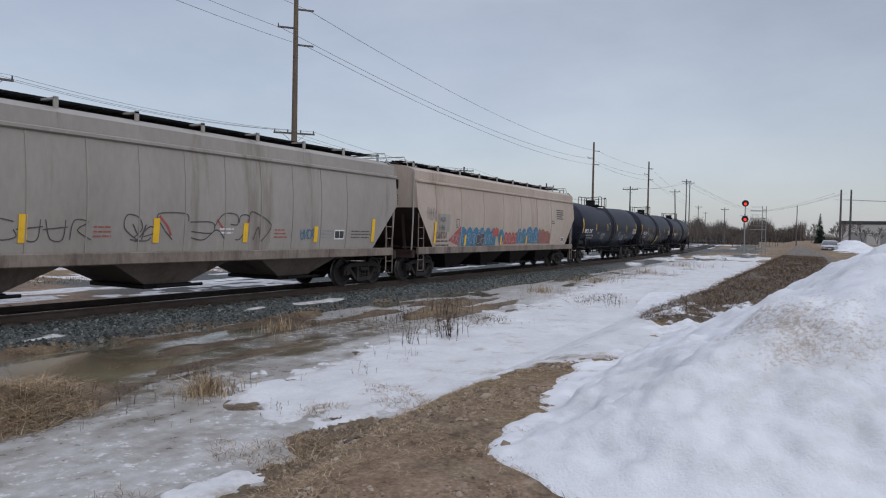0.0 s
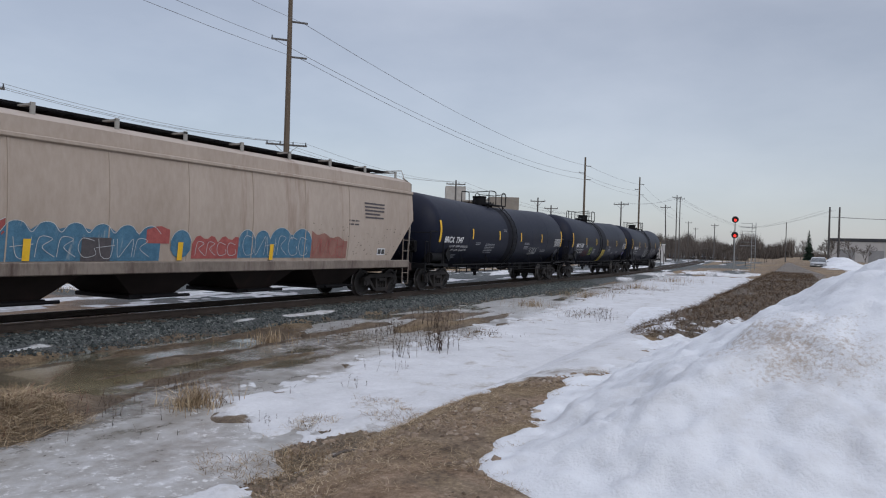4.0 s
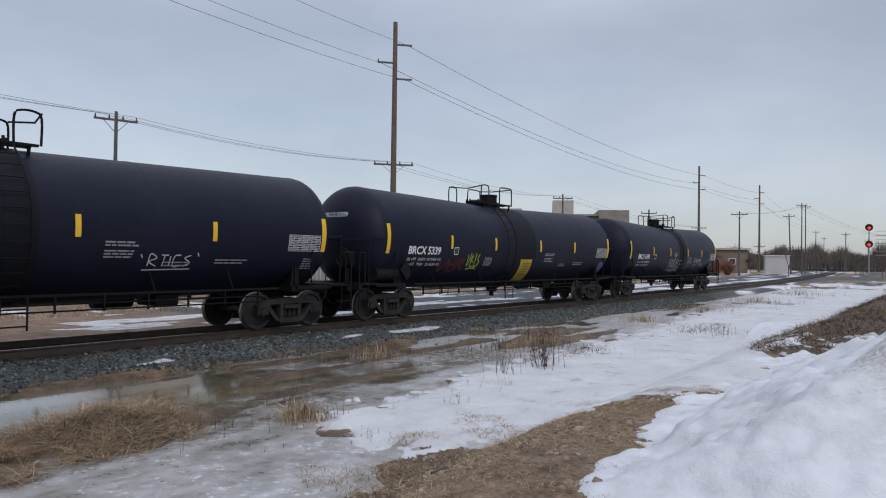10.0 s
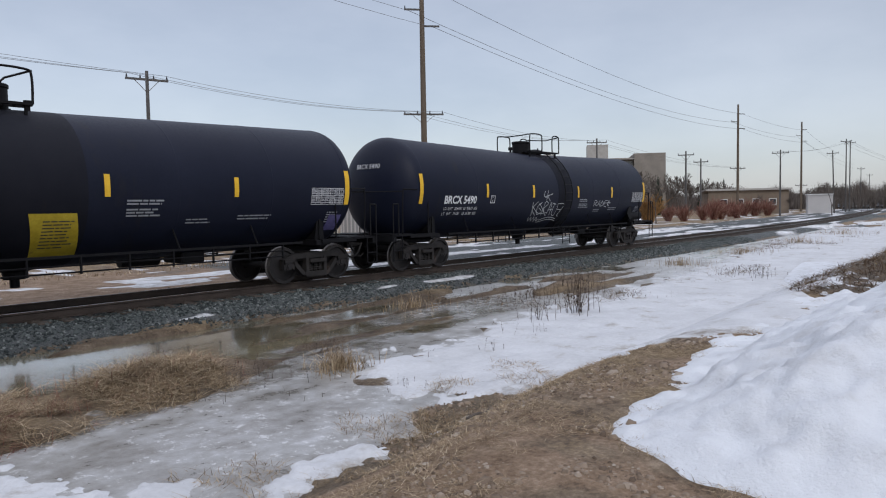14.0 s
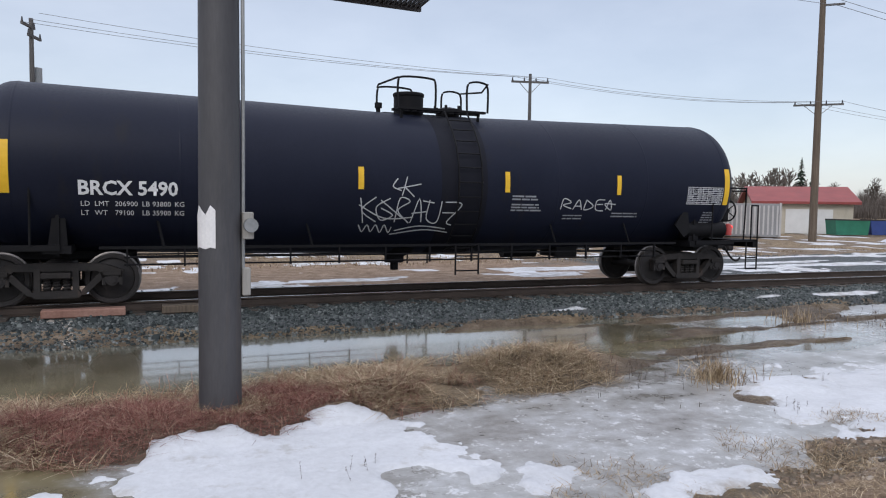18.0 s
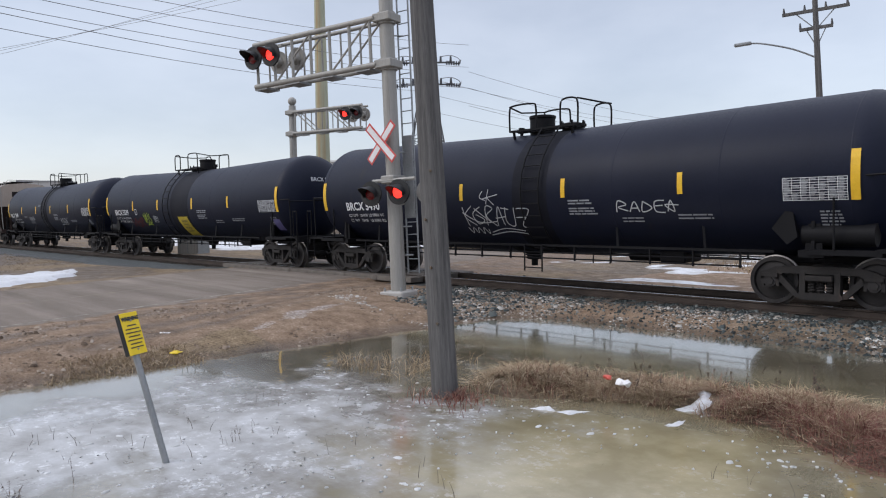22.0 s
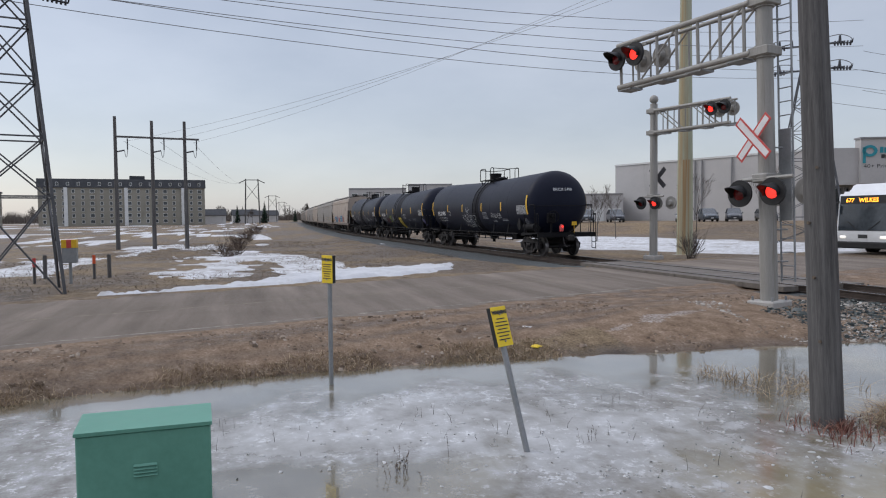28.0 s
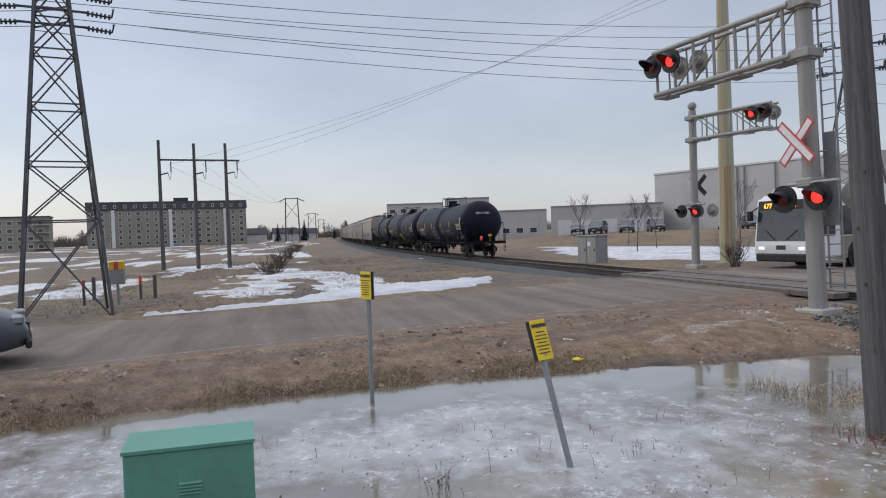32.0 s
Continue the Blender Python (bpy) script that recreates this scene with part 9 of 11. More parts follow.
def window_at(parent, x, z, w, h, y=0.0, frame_mat=None, pane_mat=None, key=None):
    """A framed window set against a front at y: frame proud, pane set back."""
    k = ("window", round(w, 2), round(h, 2), key)
    if k not in GEAR:
        bm = B()
        f = min(0.12, w * 0.12)
        for a in ((-w / 2, w / 2, h / 2 - f, h / 2), (-w / 2, w / 2, -h / 2, -h / 2 + f), (-w / 2, -w / 2 + f, -h / 2 + f, h / 2 - f), (w / 2 - f, w / 2, -h / 2 + f, h / 2 - f)):
            box(bm, a[0], a[1], -0.06, 0.05, a[2], a[3])
        fr = part("window", bm, frame_mat or M_TRIMW, parent)
        fr.matrix_local = pose(x, y, z)
        bm = B()
        box(bm, -w / 2 + f, w / 2 - f, -0.012, 0.03, -h / 2 + f, h / 2 - f)
        pn = part("pane", bm, pane_mat or M_GLASS, fr)
        GEAR[k] = (fr, pn)
        return fr
    fr, pn = GEAR[k]
    o = share(fr, pose(x, y, z), parent)
    share(pn, Matrix(), o)
    return o


def gable(bm, L, depth, wall, ridge, over=0.4, along_x=True):
    """A pitched roof slab over a block, ridge along x or along y."""
    if along_x:
        o = [(-over, wall - 0.1), (depth / 2, ridge), (depth + over, wall - 0.1), (depth + over, wall + 0.12), (depth / 2, ridge + 0.25), (-over, wall + 0.12)]
        m = Matrix.Rotation(radians(90), 4, "Z") @ Matrix()
        prism(bm, o, L + 2 * over, Matrix(((0, 1, 0, 0), (1, 0, 0, 0), (0, 0, 1, 0), (0, 0, 0, 1))))
    else:
        o = [(-L / 2 - over, wall - 0.15), (0, ridge), (L / 2 + over, wall - 0.15), (L / 2 + over, wall + 0.08), (0, ridge + 0.26), (-L / 2 - over, wall + 0.08)]
        prism(bm, o, depth + 2 * over, Matrix.Translation((0, depth / 2, 0)))
    return bm


# beige hall with red roof across the side road
hall, L = oriented("hall", (19.2, 43.2), (39.5, 41.2), -0.2, "beige hall with a broad gable and red metal roofs")
bm = B()
prism(bm, [(-8.2, 0), (8.2, 0), (8.2, 4.5), (0, 7.45), (-8.2, 4.5)], 14, Matrix.Translation((0, 7.0, 0)))
part("wall", bm, M_BEIGE, hall)
bm = B()
gable(bm, 16.4, 14, 4.5, 7.45, 0.5, False)
part("roof", bm, M_REDROOF, hall)
for s in (-1, 1):
    bm = B()
    bar(bm, (s * 8.75, -0.55, 4.42), (0, -0.55, 7.62), 0.08, 0.35)
    part("fascia", bm, M_TRIMW, hall)
bm = B()
prism(bm, [(-2.6, 3.25), (-2.6, 3.4), (0.0, 4.55), (0.0, 4.25)], 21, Matrix(((0, 1, 0, 0), (1, 0, 0, 0), (0, 0, 1, 0), (0, 0, 0, 1))))
part("canopy_roof", bm, M_REDROOF, hall, "red lean-to roof along the front")
bm = B()
box(bm, -10.5, 10.5, -2.62, -2.45, 2.95, 3.32)
part("eave", bm, M_BEIGE, hall)
bm = B()
box(bm, -10.3, 10.3, -2.3, 0.0, 0, 3.0)
part("front_wall", bm, M_BEIGE, hall)
bm = B()
box(bm, -10.36, 10.36, -2.36, -2.30, 0, 0.85)
part("wainscot", bm, M_BEIGE, hall)
for x in (-8.6, -7.4, -5.0, -3.8, 1.6, 2.8, 4.9, 6.1):
    window_at(hall, x, 1.75, 0.95, 1.45, -2.3, key="hall")
bm = B()
box(bm, -1.2, -0.1, -2.36, -2.30, 0, 2.2)
d = part("door", bm, M_MIDGREY, hall)
bm = B()
box(bm, -0.35, -0.25, -2.40, -2.36, 1.0, 1.15)
part("handle", bm, M_GALV, d)
bm = B()
box(bm, 0.2, 1.4, -0.04, 0, 5.4, 6.4)
part("gable_vent", bm, M_BEIGE, hall)
wing, L = oriented("hall_wing", (13.2, 45.0), (20.2, 44.2), -0.2, "low beige wing with a red metal roof")
bm = B()
box(bm, -L / 2, L / 2, 0, 9, 0, 3.3)
part("wall", bm, M_BEIGE, wing)
bm = B()
gable(bm, L, 9, 3.4, 5.9, 0.7)
part("roof", bm, M_REDROOF, wing)
for x in (-2.2, 0.2, 2.2):
    window_at(wing, x, 1.8, 0.95, 1.45, 0, key="hall")

# low pale building further along
low, L = oriented("workshop", (3.4, 62), (9.5, 61), -0.2, "low pale grey workshop with a flat roof")
bm = B()
box(bm, -L / 2, L / 2, 0, 10, 0, 5.4)
part("wall", bm, M_GREYW, low)
bm = B()
box(bm, -L / 2 - 0.1, L / 2 + 0.1, -0.1, 10.1, 5.4, 5.65)
part("parapet", bm, M_MIDGREY, low)
for x in (-1.8, 1.5):
    window_at(low, x, 2.2, 1.2, 1.2, 0, key="low")

# small beige shed with a red roof
shed, L = oriented("garage", (52.6, 46.2), (58.6, 41.2), -0.2, "beige garage with a red roof and white doors")
bm = B()
box(bm, -L / 2, L / 2, 0, 8, 0, 2.7)
prism(bm, [(0, 2.7), (8, 2.7), (4, 3.95)], L - 0.02, Matrix(((0, 1, 0, 0), (1, 0, 0, 0), (0, 0, 1, 0), (0, 0, 0, 1))))
part("wall", bm, M_BEIGE, shed)
bm = B()
gable(bm, L, 8, 2.75, 4.05, 0.5)
part("roof", bm, M_REDROOF, shed)
for x in (0.4,):
    bm = B()
    box(bm, x - 1.9, x + 1.9, -0.05, 0, 0.05, 2.2)
    part("garage_door", bm, M_TRIMW, shed)
for k, (mm, lab) in enumerate(((surface("green_dumpster_paint", (0.01, 0.10, 0.06), (0.02, 0.15, 0.09), 0.5), "green steel waste container"), (surface("blue_dumpster_paint", (0.02, 0.04, 0.16), (0.03, 0.06, 0.22), 0.5), "blue steel waste container"), (surface("faded_green_container_paint", (0.05, 0.13, 0.10), (0.08, 0.18, 0.14), 0.6), "faded green steel container beside a snow bank"))):
    dm = thing("waste_container", pose((56.2, 59.8, 66.2)[k], (40.0, 39.4, 33.8)[k], -0.2, 0, 0, -25), lab, "waste container", "waste containers")
    bm = B()
    prism(bm, [(-1.3, 0.1), (1.3, 0.1), (1.45, 1.3), (-1.45, 1.3)], 1.6)
    part("bin", bm, mm, dm)
    bm = B()
    prism(bm, [(-1.45, 1.3), (1.45, 1.3), (1.45, 1.36), (-1.45, 1.42)], 1.65)
    part("lid", bm, M_MATTE, dm)

# apartment block of balconies, far right
ablk, L = oriented("apartment_block", (162.4, 98.9), (180.4, 62.9), -0.2, "long brown-grey concrete apartment block with rows of balconies")
bm = B()
box(bm, -L / 2, L / 2, 0, 14, 0, 14.2)
part("wall", bm, M_BRICKY, ablk)
bm = B()
box(bm, 1, 6.4, 3, 10, 14.2, 18.0)
part("lift_tower", bm, M_CONC, ablk)
bm = B()
box(bm, L / 2 - 7.5, L / 2 + 0.2, -1.2, 14, 0, 15.2)
part("end_block", bm, M_BRICKY, ablk)
for fl in range(5):
    for k in range(11):
        x = -L / 2 + 2.0 + k * 2.95
        if x < L / 2 - 8:
            window_at(ablk, x, 1.6 + fl * 2.75, 1.9, 1.5, 0, M_MIDGREY, key="ablk")
    bm = B()
    box(bm, -L / 2, L / 2 - 7.6, -1.3, 0, 0.35 + fl * 2.75 + 2.4, 0.35 + fl * 2.75 + 2.58)
    part("balcony_slab", bm, M_CONC, ablk)
    bm = B()
    box(bm, -L / 2, L / 2 - 7.6, -1.34, -1.28, 0.35 + fl * 2.75 + 2.58, 0.35 + fl * 2.75 + 3.4)
    if fl < 4:
        part("balcony_rail", bm, M_BROWNB, ablk)
    else:
        bm.free()
tow, L = oriented("apartment_tower", (128.0, 73.5), (131.1, 68.2), -0.2, "tan brick apartment tower with small windows")
bm = B()
box(bm, -L / 2, L / 2, 0, 12, 0, 12.2)
part("wall", bm, M_BRICKY, tow)
bm = B()
box(bm, -L / 2 - 0.15, L / 2 + 0.15, -0.15, 12, 12.2, 12.6)
part("parapet", bm, M_CONC, tow)
for fl in range(5):
    for x in (-2.1, 0.8, 2.2):
        window_at(tow, x, 1.6 + fl * 2.3, 1.1, 1.2, 0, key="tow")

# low brown building, white shed, buildings at the far right
bb, L = oriented("bungalow", (146, 42), (152, 28.5), -0.2, "low brown building with a flat pale roof edge")
bm = B()
box(bm, -L / 2, L / 2, 0, 10, 0, 4.6)
part("wall", bm, M_BROWNB, bb)
bm = B()
box(bm, -L / 2 - 0.5, L / 2 + 0.5, -0.6, 10.4, 4.6, 4.95)
part("roof", bm, M_CONC, bb)
for x in (-4.5, -1.5, 1.5, 4.5):
    window_at(bb, x, 2.3, 1.4, 1.3, 0, key="bb")
ws, L = oriented("shed", (146, 24.2), (147, 20.2), -0.2, "small white metal shed by the track")
bm = B()
box(bm, -L / 2, L / 2, 0, 4, 0, 3.4)
part("wall", bm, M_GREYW, ws)
bm = B()
box(bm, -L / 2 - 0.15, L / 2 + 0.15, -0.2, 4.2, 3.4, 3.55)
part("roof", bm, M_TRIMW, ws)
fr_, L = oriented("warehouse", (198, -11), (192, -45), 0.4, "long pale warehouse with loading doors far along the road")
bm = B()
box(bm, -L / 2, L / 2, 0, 15, 0, 5.2)
part("wall", bm, M_GREYW, fr_)
bm = B()
box(bm, -L / 2, L / 2, -0.1, 15, 5.2, 6.0)
part("parapet", bm, M_DARKROOF, fr_)
for x in (-13, -7, -1, 5):
    bm = B()
    box(bm, x - 1.6, x + 1.6, -0.06, 0, 0.2, 3.2)
    part("loading_door", bm, M_MIDGREY, fr_)

# gym and shops beyond the crossing
gym, L = oriented("warehouse", (-64.4 * 1.7, 36.1 * 1.7), (-46.65 * 1.7, 42.5 * 1.7), 0.85, "long pale grey warehouse side wall with drain pipes")
L = L / 1.7
bm = B()
box(bm, -L / 2, L / 2, 0, 16, 0, 6.9)
part("wall", bm, M_GREYW, gym)
bm = B()
box(bm, -L / 2 - 0.05, L / 2 + 0.05, -0.08, 16, 6.9, 7.1)
part("parapet", bm, M_TRIMW, gym)
for x in (-1.6, -0.9, -0.2, 0.5, 3.4, 6.8):
    bm = B()
    rod(bm, (x, -0.12, 0.1), (x, -0.12, 6.8), 0.07, n=6)
    part("drain_pipe", bm, M_MIDGREY, gym)
gym.scale = (1.7, 1.7, 1.34)
shop, L = oriented("gym_building", (-46.65 * 1.7, 42.5 * 1.7), (-42.65 * 1.7, 52.9 * 1.7), 0.85, "pale grey gym building with a raised sign parapet and dark windows")
L = L / 1.7
shop.scale = (1.7, 1.7, 1.39)
bm = B()
box(bm, -L / 2, L / 2, 0, 14, 3.4, 6.9)
box(bm, -L / 2, L / 2, 1.2, 14, 0, 3.4)
for x in (-L / 2, -1.6, 2.0, L / 2 - 0.7):
    box(bm, x, x + 0.7, 0, 1.2, 0, 3.4)
part("wall", bm, M_GREYW, shop)
bm = B()
box(bm, -1.4, 2.6, -0.35, 0.6, 3.5, 7.7)
part("sign_parapet", bm, M_GREYW, shop)
bm = B()
box(bm, -1.5, 2.7, -0.45, 0.6, 7.7, 7.85)
part("cornice", bm, M_MIDGREY, shop)
for k in range(6):
    window_at(shop, -4.6 + k * 1.75, 1.7, 1.6, 3.0, 1.16, M_MIDGREY, key="shopfront")
bm = B()
lathe(bm, [(0, 0.55), (0.06, 0.55), (0.06, 0.30), (0, 0.30)], 20, Matrix.Translation((-0.75, -0.36, 6.55)) @ Matrix.Rotation(radians(-90), 4, "Z"))
box(bm, -1.25, -1.05, -0.42, -0.36, 5.4, 6.9)
part("emblem", bm, M_TEAL, shop, "teal ring emblem")
for x0, x1, z0, z1, mm in ((0.0, 2.2, 6.35, 6.85, M_TEAL), (0.1, 2.3, 5.85, 6.15, M_DARKINK)):
    for q in range(7):
        bm = B()
        a = x0 + (x1 - x0) * q / 7
        box(bm, a, a + (x1 - x0) / 7 - 0.07, -0.40, -0.351, z0, z1 if q % 3 else z1 + 0.06)
        part("sign_bar", bm, mm, shop)
me = text_mesh("40+ Private Gym", 0.52, "CENTER")
for v in me.vertices:
    v.co = (0.6 + v.co.x, -0.362, 4.95 + v.co.y)
me.materials.clear()
me.materials.append(M_DARKINK)
o = new("sign_words", me)
o.parent = shop
vis, L = oriented("shop_building", (-70.5, 91.2), (-65.6, 103.9), 0.85, "cream stucco shop building with deep window bays and a raised parapet", "shops")
vis.scale = (1, 1, 1.35)
BAYS = [(-L / 2 + L * u, 1.9) for u in (0.235, 0.505, 0.78)]
bm = B()
box(bm, -L / 2, L / 2, 0.0, 9, 4.5, 6.0)
box(bm, -L / 2, L / 2, 1.7, 9, 0, 4.5)
part("wall", bm, M_CREAMW, vis)
edges = [-L / 2] + [q for x, w in BAYS for q in (x - w / 2, x + w / 2)] + [L / 2]
for x0, x1 in zip(edges[::2], edges[1::2]):
    bm = B()
    box(bm, x0, x1, 0.002, 1.7, 0, 4.5)
    part("pier", bm, M_CREAMW, vis)
    bm = B()
    box(bm, (x0 + x1) / 2 - 0.12, (x0 + x1) / 2 + 0.12, -0.16, 0.0, 3.3, 3.75, bevel=0.03)
    part("wall_lamp", bm, M_MATTE, vis)
for x0, x1, z in ((-L / 2, -L * 0.19, 6.0), (L * 0.24, L / 2, 6.0)):
    bm = B()
    box(bm, x0 - 0.1, x1 + 0.1, -0.14, 0.5, z, z + 0.14)
    part("coping", bm, M_BRICKY, vis)
bm = B()
box(bm, -L * 0.18, L * 0.23, -0.3, 1.4, 4.4, 6.75)
part("sign_parapet", bm, M_CREAMW, vis)
bm = B()
box(bm, -L * 0.18 - 0.1, L * 0.23 + 0.1, -0.42, 1.45, 6.75, 6.92)
part("cornice", bm, M_BRICKY, vis)
for x, w in BAYS:
    window_at(vis, x, 2.1, w - 0.1, 4.0, 1.66, M_MIDGREY, key="vis")
bm = B()
prism(bm, [(-4.55, 5.62), (-4.25, 4.95), (-3.95, 5.62), (-4.1, 5.78), (-4.25, 5.66), (-4.4, 5.78)], 0.06, Matrix.Translation((0, -0.035, 0)))
part("sign_emblem", bm, M_DARKINK, vis, "dark leaf-shaped emblem")
for q in range(6):
    bm = B()
    box(bm, -3.6 + q * 0.46, -3.26 + q * 0.46, -0.065, -0.005, 5.05, 5.66)
    part("sign_bar", bm, M_DARKINK, vis)
bm = B()
box(bm, L * 0.1, L / 2 + 1.5, 3.0, 9, 6.0, 7.3)
part("upper_storey", bm, M_GREYW, vis, "pale set-back upper storey")
link, L = oriented("link_building", (-72.4, 89.6), (-70.5, 91.15), 0.85, "pale grey link between the gym and the shop", "shops")
bm = B()
box(bm, -L / 2, L / 2, 0, 6, 0, 8.3)
part("wall", bm, M_GREYW, link)
window_at(link, 0.0, 3.0, 1.9, 4.6, 0, M_MIDGREY, key="link")
gl, L = oriented("office_building", (-66, 112), (-26, 103), -0.2, "three-storey blue-grey office building with bands of windows")
bm = B()
box(bm, -L / 2, L / 2, 0, 15, 0, 8.4)
part("wall", bm, M_BLUEGREY, gl)
bm = B()
box(bm, -L / 2 - 0.2, L / 2 + 0.2, -0.2, 15, 8.4, 8.9)
part("parapet", bm, M_GREYW, gl)
for fl in range(3):
    for k in range(11):
        window_at(gl, -L / 2 + 2.4 + k * 3.6, 1.5 + fl * 2.8, 2.8, 1.5, 0, key="gl")
ofc, L = oriented("office_building", (-96, 141), (-82, 139), -0.2, "tall pale office building behind the shops")
bm = B()
box(bm, -L / 2, L / 2, 0, 12, 0, 9.6)
part("wall", bm, M_GREYW, ofc)
for fl in range(3):
    for x in (-3.6, -1.2, 1.2, 3.6):
        window_at(ofc, x, 1.6 + fl * 3.0, 1.5, 1.4, 0, key="ofc")
lw, L = oriented("warehouse", (-107.5, 42.0), (-101.0, 58.0), -0.2, "low grey warehouse with white loading doors")
bm = B()
box(bm, -L / 2, L / 2, 0, 20, 0, 5.3)
part("wall", bm, M_GREYW, lw)
bm = B()
box(bm, -L / 2, L / 2, -0.1, 20, 5.3, 5.5)
part("parapet", bm, M_MIDGREY, lw)
for x in (-6.5, -3.5, 0.5, 4.5, 7.2):
    bm = B()
    box(bm, x - 1.1, x + 1.1, -0.06, 0, 0.3, 3.2)
    part("loading_door", bm, M_TRIMW, lw)
for b0, b1, D, h, lab in ((-81.7, -77.2, 200, 9.9, "pale flat-roofed building behind the train"), (-77.0, -73.5, 210, 11.4, "pale office block behind the train"), (-72.8, -69.0, 160, 6.0, "low grey building behind the train")):
    p0, p1 = (D * math.sin(radians(b0)), D * math.cos(radians(b0))), (D * math.sin(radians(b1)), D * math.cos(radians(b1)))
    t_, L = oriented("office_building", p0, p1, -0.3, lab)
    bm = B()
    box(bm, -L / 2, L / 2, 0, 10, 0, h)
    part("wall", bm, M_GREYW, t_)
    bm = B()
    box(bm, -L / 2, L / 2, -0.1, 10, h, h + 0.4)
    part("parapet", bm, M_MIDGREY, t_)
    for fl in range(int(h / 3.2)):
        for k in range(int(L / 3)):
            window_at(t_, -L / 2 + 1.6 + k * 3.0, 1.8 + fl * 3.2, 1.7, 1.3, 0, key="far")

# apartment buildings across the field
ap, L = oriented("apartment_building", (-320.6, -78.2), (-329.7, -15.0), -0.5, "seven-storey beige apartment building with a dark mansard roof")
bm = B()
box(bm, -L / 2, L / 2, 0, 16, 0, 15.8)
part("wall", bm, M_APT, ap)
bm = B()
prism(bm, [(-0.4, 15.8), (16, 15.8), (15, 19.4), (0.8, 19.4)], L + 0.8, Matrix(((0, 1, 0, 0), (1, 0, 0, 0), (0, 0, 1, 0), (0, 0, 0, 1))))
part("mansard_roof", bm, M_DARKROOF, ap)
bm = B()
box(bm, 2, 8, 4, 10, 19.4, 21.0)
part("roof_house", bm, M_DARKROOF, ap)
for k in range(3):
    bm = B()
    x = (-22, 0.5, 23)[k]
    box(bm, x - 0.7, x + 0.7, -0.5, 0, 0, 15.8)
    part("pilaster", bm, M_TRIMW, ap)
for fl in range(6):
    for k in range(18):
        x = -L / 2 + 2.2 + k * 3.5
        window_at(ap, x, 1.8 + fl * 2.5, 1.7 if k % 4 == 1 else 1.2, 1.5, 0, key="ap%d" % (k % 4 == 1))
for k in range(16):
    window_at(ap, -L / 2 + 3 + k * 3.9, 17.3, 1.1, 1.4, -0.1, key="ap_dormer")
ap2, L = oriented("apartment_building", (-296, -108), (-300, -86.5), -0.5, "beige apartment building with stepped balconies")
bm = B()
box(bm, -L / 2, L / 2, 0, 14, 0, 13.0)
part("wall", bm, M_APT, ap2)
bm = B()
box(bm, -L / 2 - 0.4, L / 2 + 0.4, -0.4, 14, 13.0, 13.5)
part("roof", bm, M_DARKROOF, ap2)
for fl in range(4):
    for k in range(6):
        window_at(ap2, -L / 2 + 2 + k * 3.4, 2.0 + fl * 3.0, 1.8, 1.6, 0, key="ap2")
    bm = B()
    box(bm, L / 2 - 5, L / 2 + 1.5, -1.5, 0.5, 1.0 + fl * 3.0, 1.3 + fl * 3.0)
    part("balcony", bm, M_CONC, ap2)
for x, y, w in ((-380, 2, 12), (-430, 14, 14), (-360, -12, 10)):
    hs, L = oriented("house", (x, y - w / 2), (x - 1, y + w / 2), -0.4, "small distant house with a grey pitched roof", "far houses")
    bm = B()
    box(bm, -L / 2, L / 2, 0, 8, 0, 4)
    part("wall", bm, M_GREYW, hs)
    bm = B()
    gable(bm, L, 8, 4, 6.8)
    part("roof", bm, M_DARKROOF, hs)

for fl in range(4):
    bm = B()
    box(bm, -20.6, 20.6, -0.14, 0, 0.1 + fl * 2.75, 0.55 + fl * 2.75)
    part("floor_band", bm, M_GREYW, gl)

# corrugated shipping container beside the garage
con, L = oriented("shipping_container", (41.6, 40.6), (44.6, 37.0), -0.2, "pale grey corrugated steel shipping container")
bm = B()
box(bm, -L / 2, L / 2, 0, 2.4, 0.1, 2.55, bevel=0.02)
part("body", bm, M_MIDGREY, con)
for q in range(15):
    bm = B()
    x = -L / 2 + 0.2 + q * (L - 0.4) / 14
    box(bm, x - 0.06, x + 0.06, -0.04, 0.0, 0.25, 2.4, bevel=0.01)
    part("corrugation", bm, M_GREYW, con)
for x in (-L / 2, L / 2):
    bm = B()
    box(bm, x - 0.07, x + 0.07, -0.06, 0.02, 0.1, 2.6, bevel=0.01)
    part("corner_post", bm, M_GREYW, con)


# ---- vehicles ----
def car_paint(name, c):
    m, nt, p = nodes_of(name)
    n = add_noise(nt, 3.0, 5, 0.6)
    nt.links.new(ramp(nt, n, [(0.35, tuple(0.93 * v for v in c)), (0.65, c)]), p.inputs["Base Color"])
    p.inputs["Roughness"].default_value = 0.28
    p.inputs["Coat Weight"].default_value = 0.4
    return m


M_TYRE = surface("black_tyre_rubber", (0.012, 0.012, 0.012), (0.025, 0.024, 0.023), 0.85, 0, 5, 40)
M_RIM = surface("grey_wheel_rim", (0.22, 0.22, 0.23), (0.35, 0.35, 0.36), 0.4, 0.6, 5, 40)
M_HEADLAMP = glow("lit_headlamp", (1.0, 0.95, 0.85), 0.8, (0.6, 0.6, 0.6))
M_AMBER = glow("amber_display", (1.0, 0.35, 0.02), 4.0)
M_TAIL = surface("red_tail_lamp", (0.20, 0.01, 0.01), (0.28, 0.02, 0.02), 0.3, 0, 4, 30, bump_by=0)


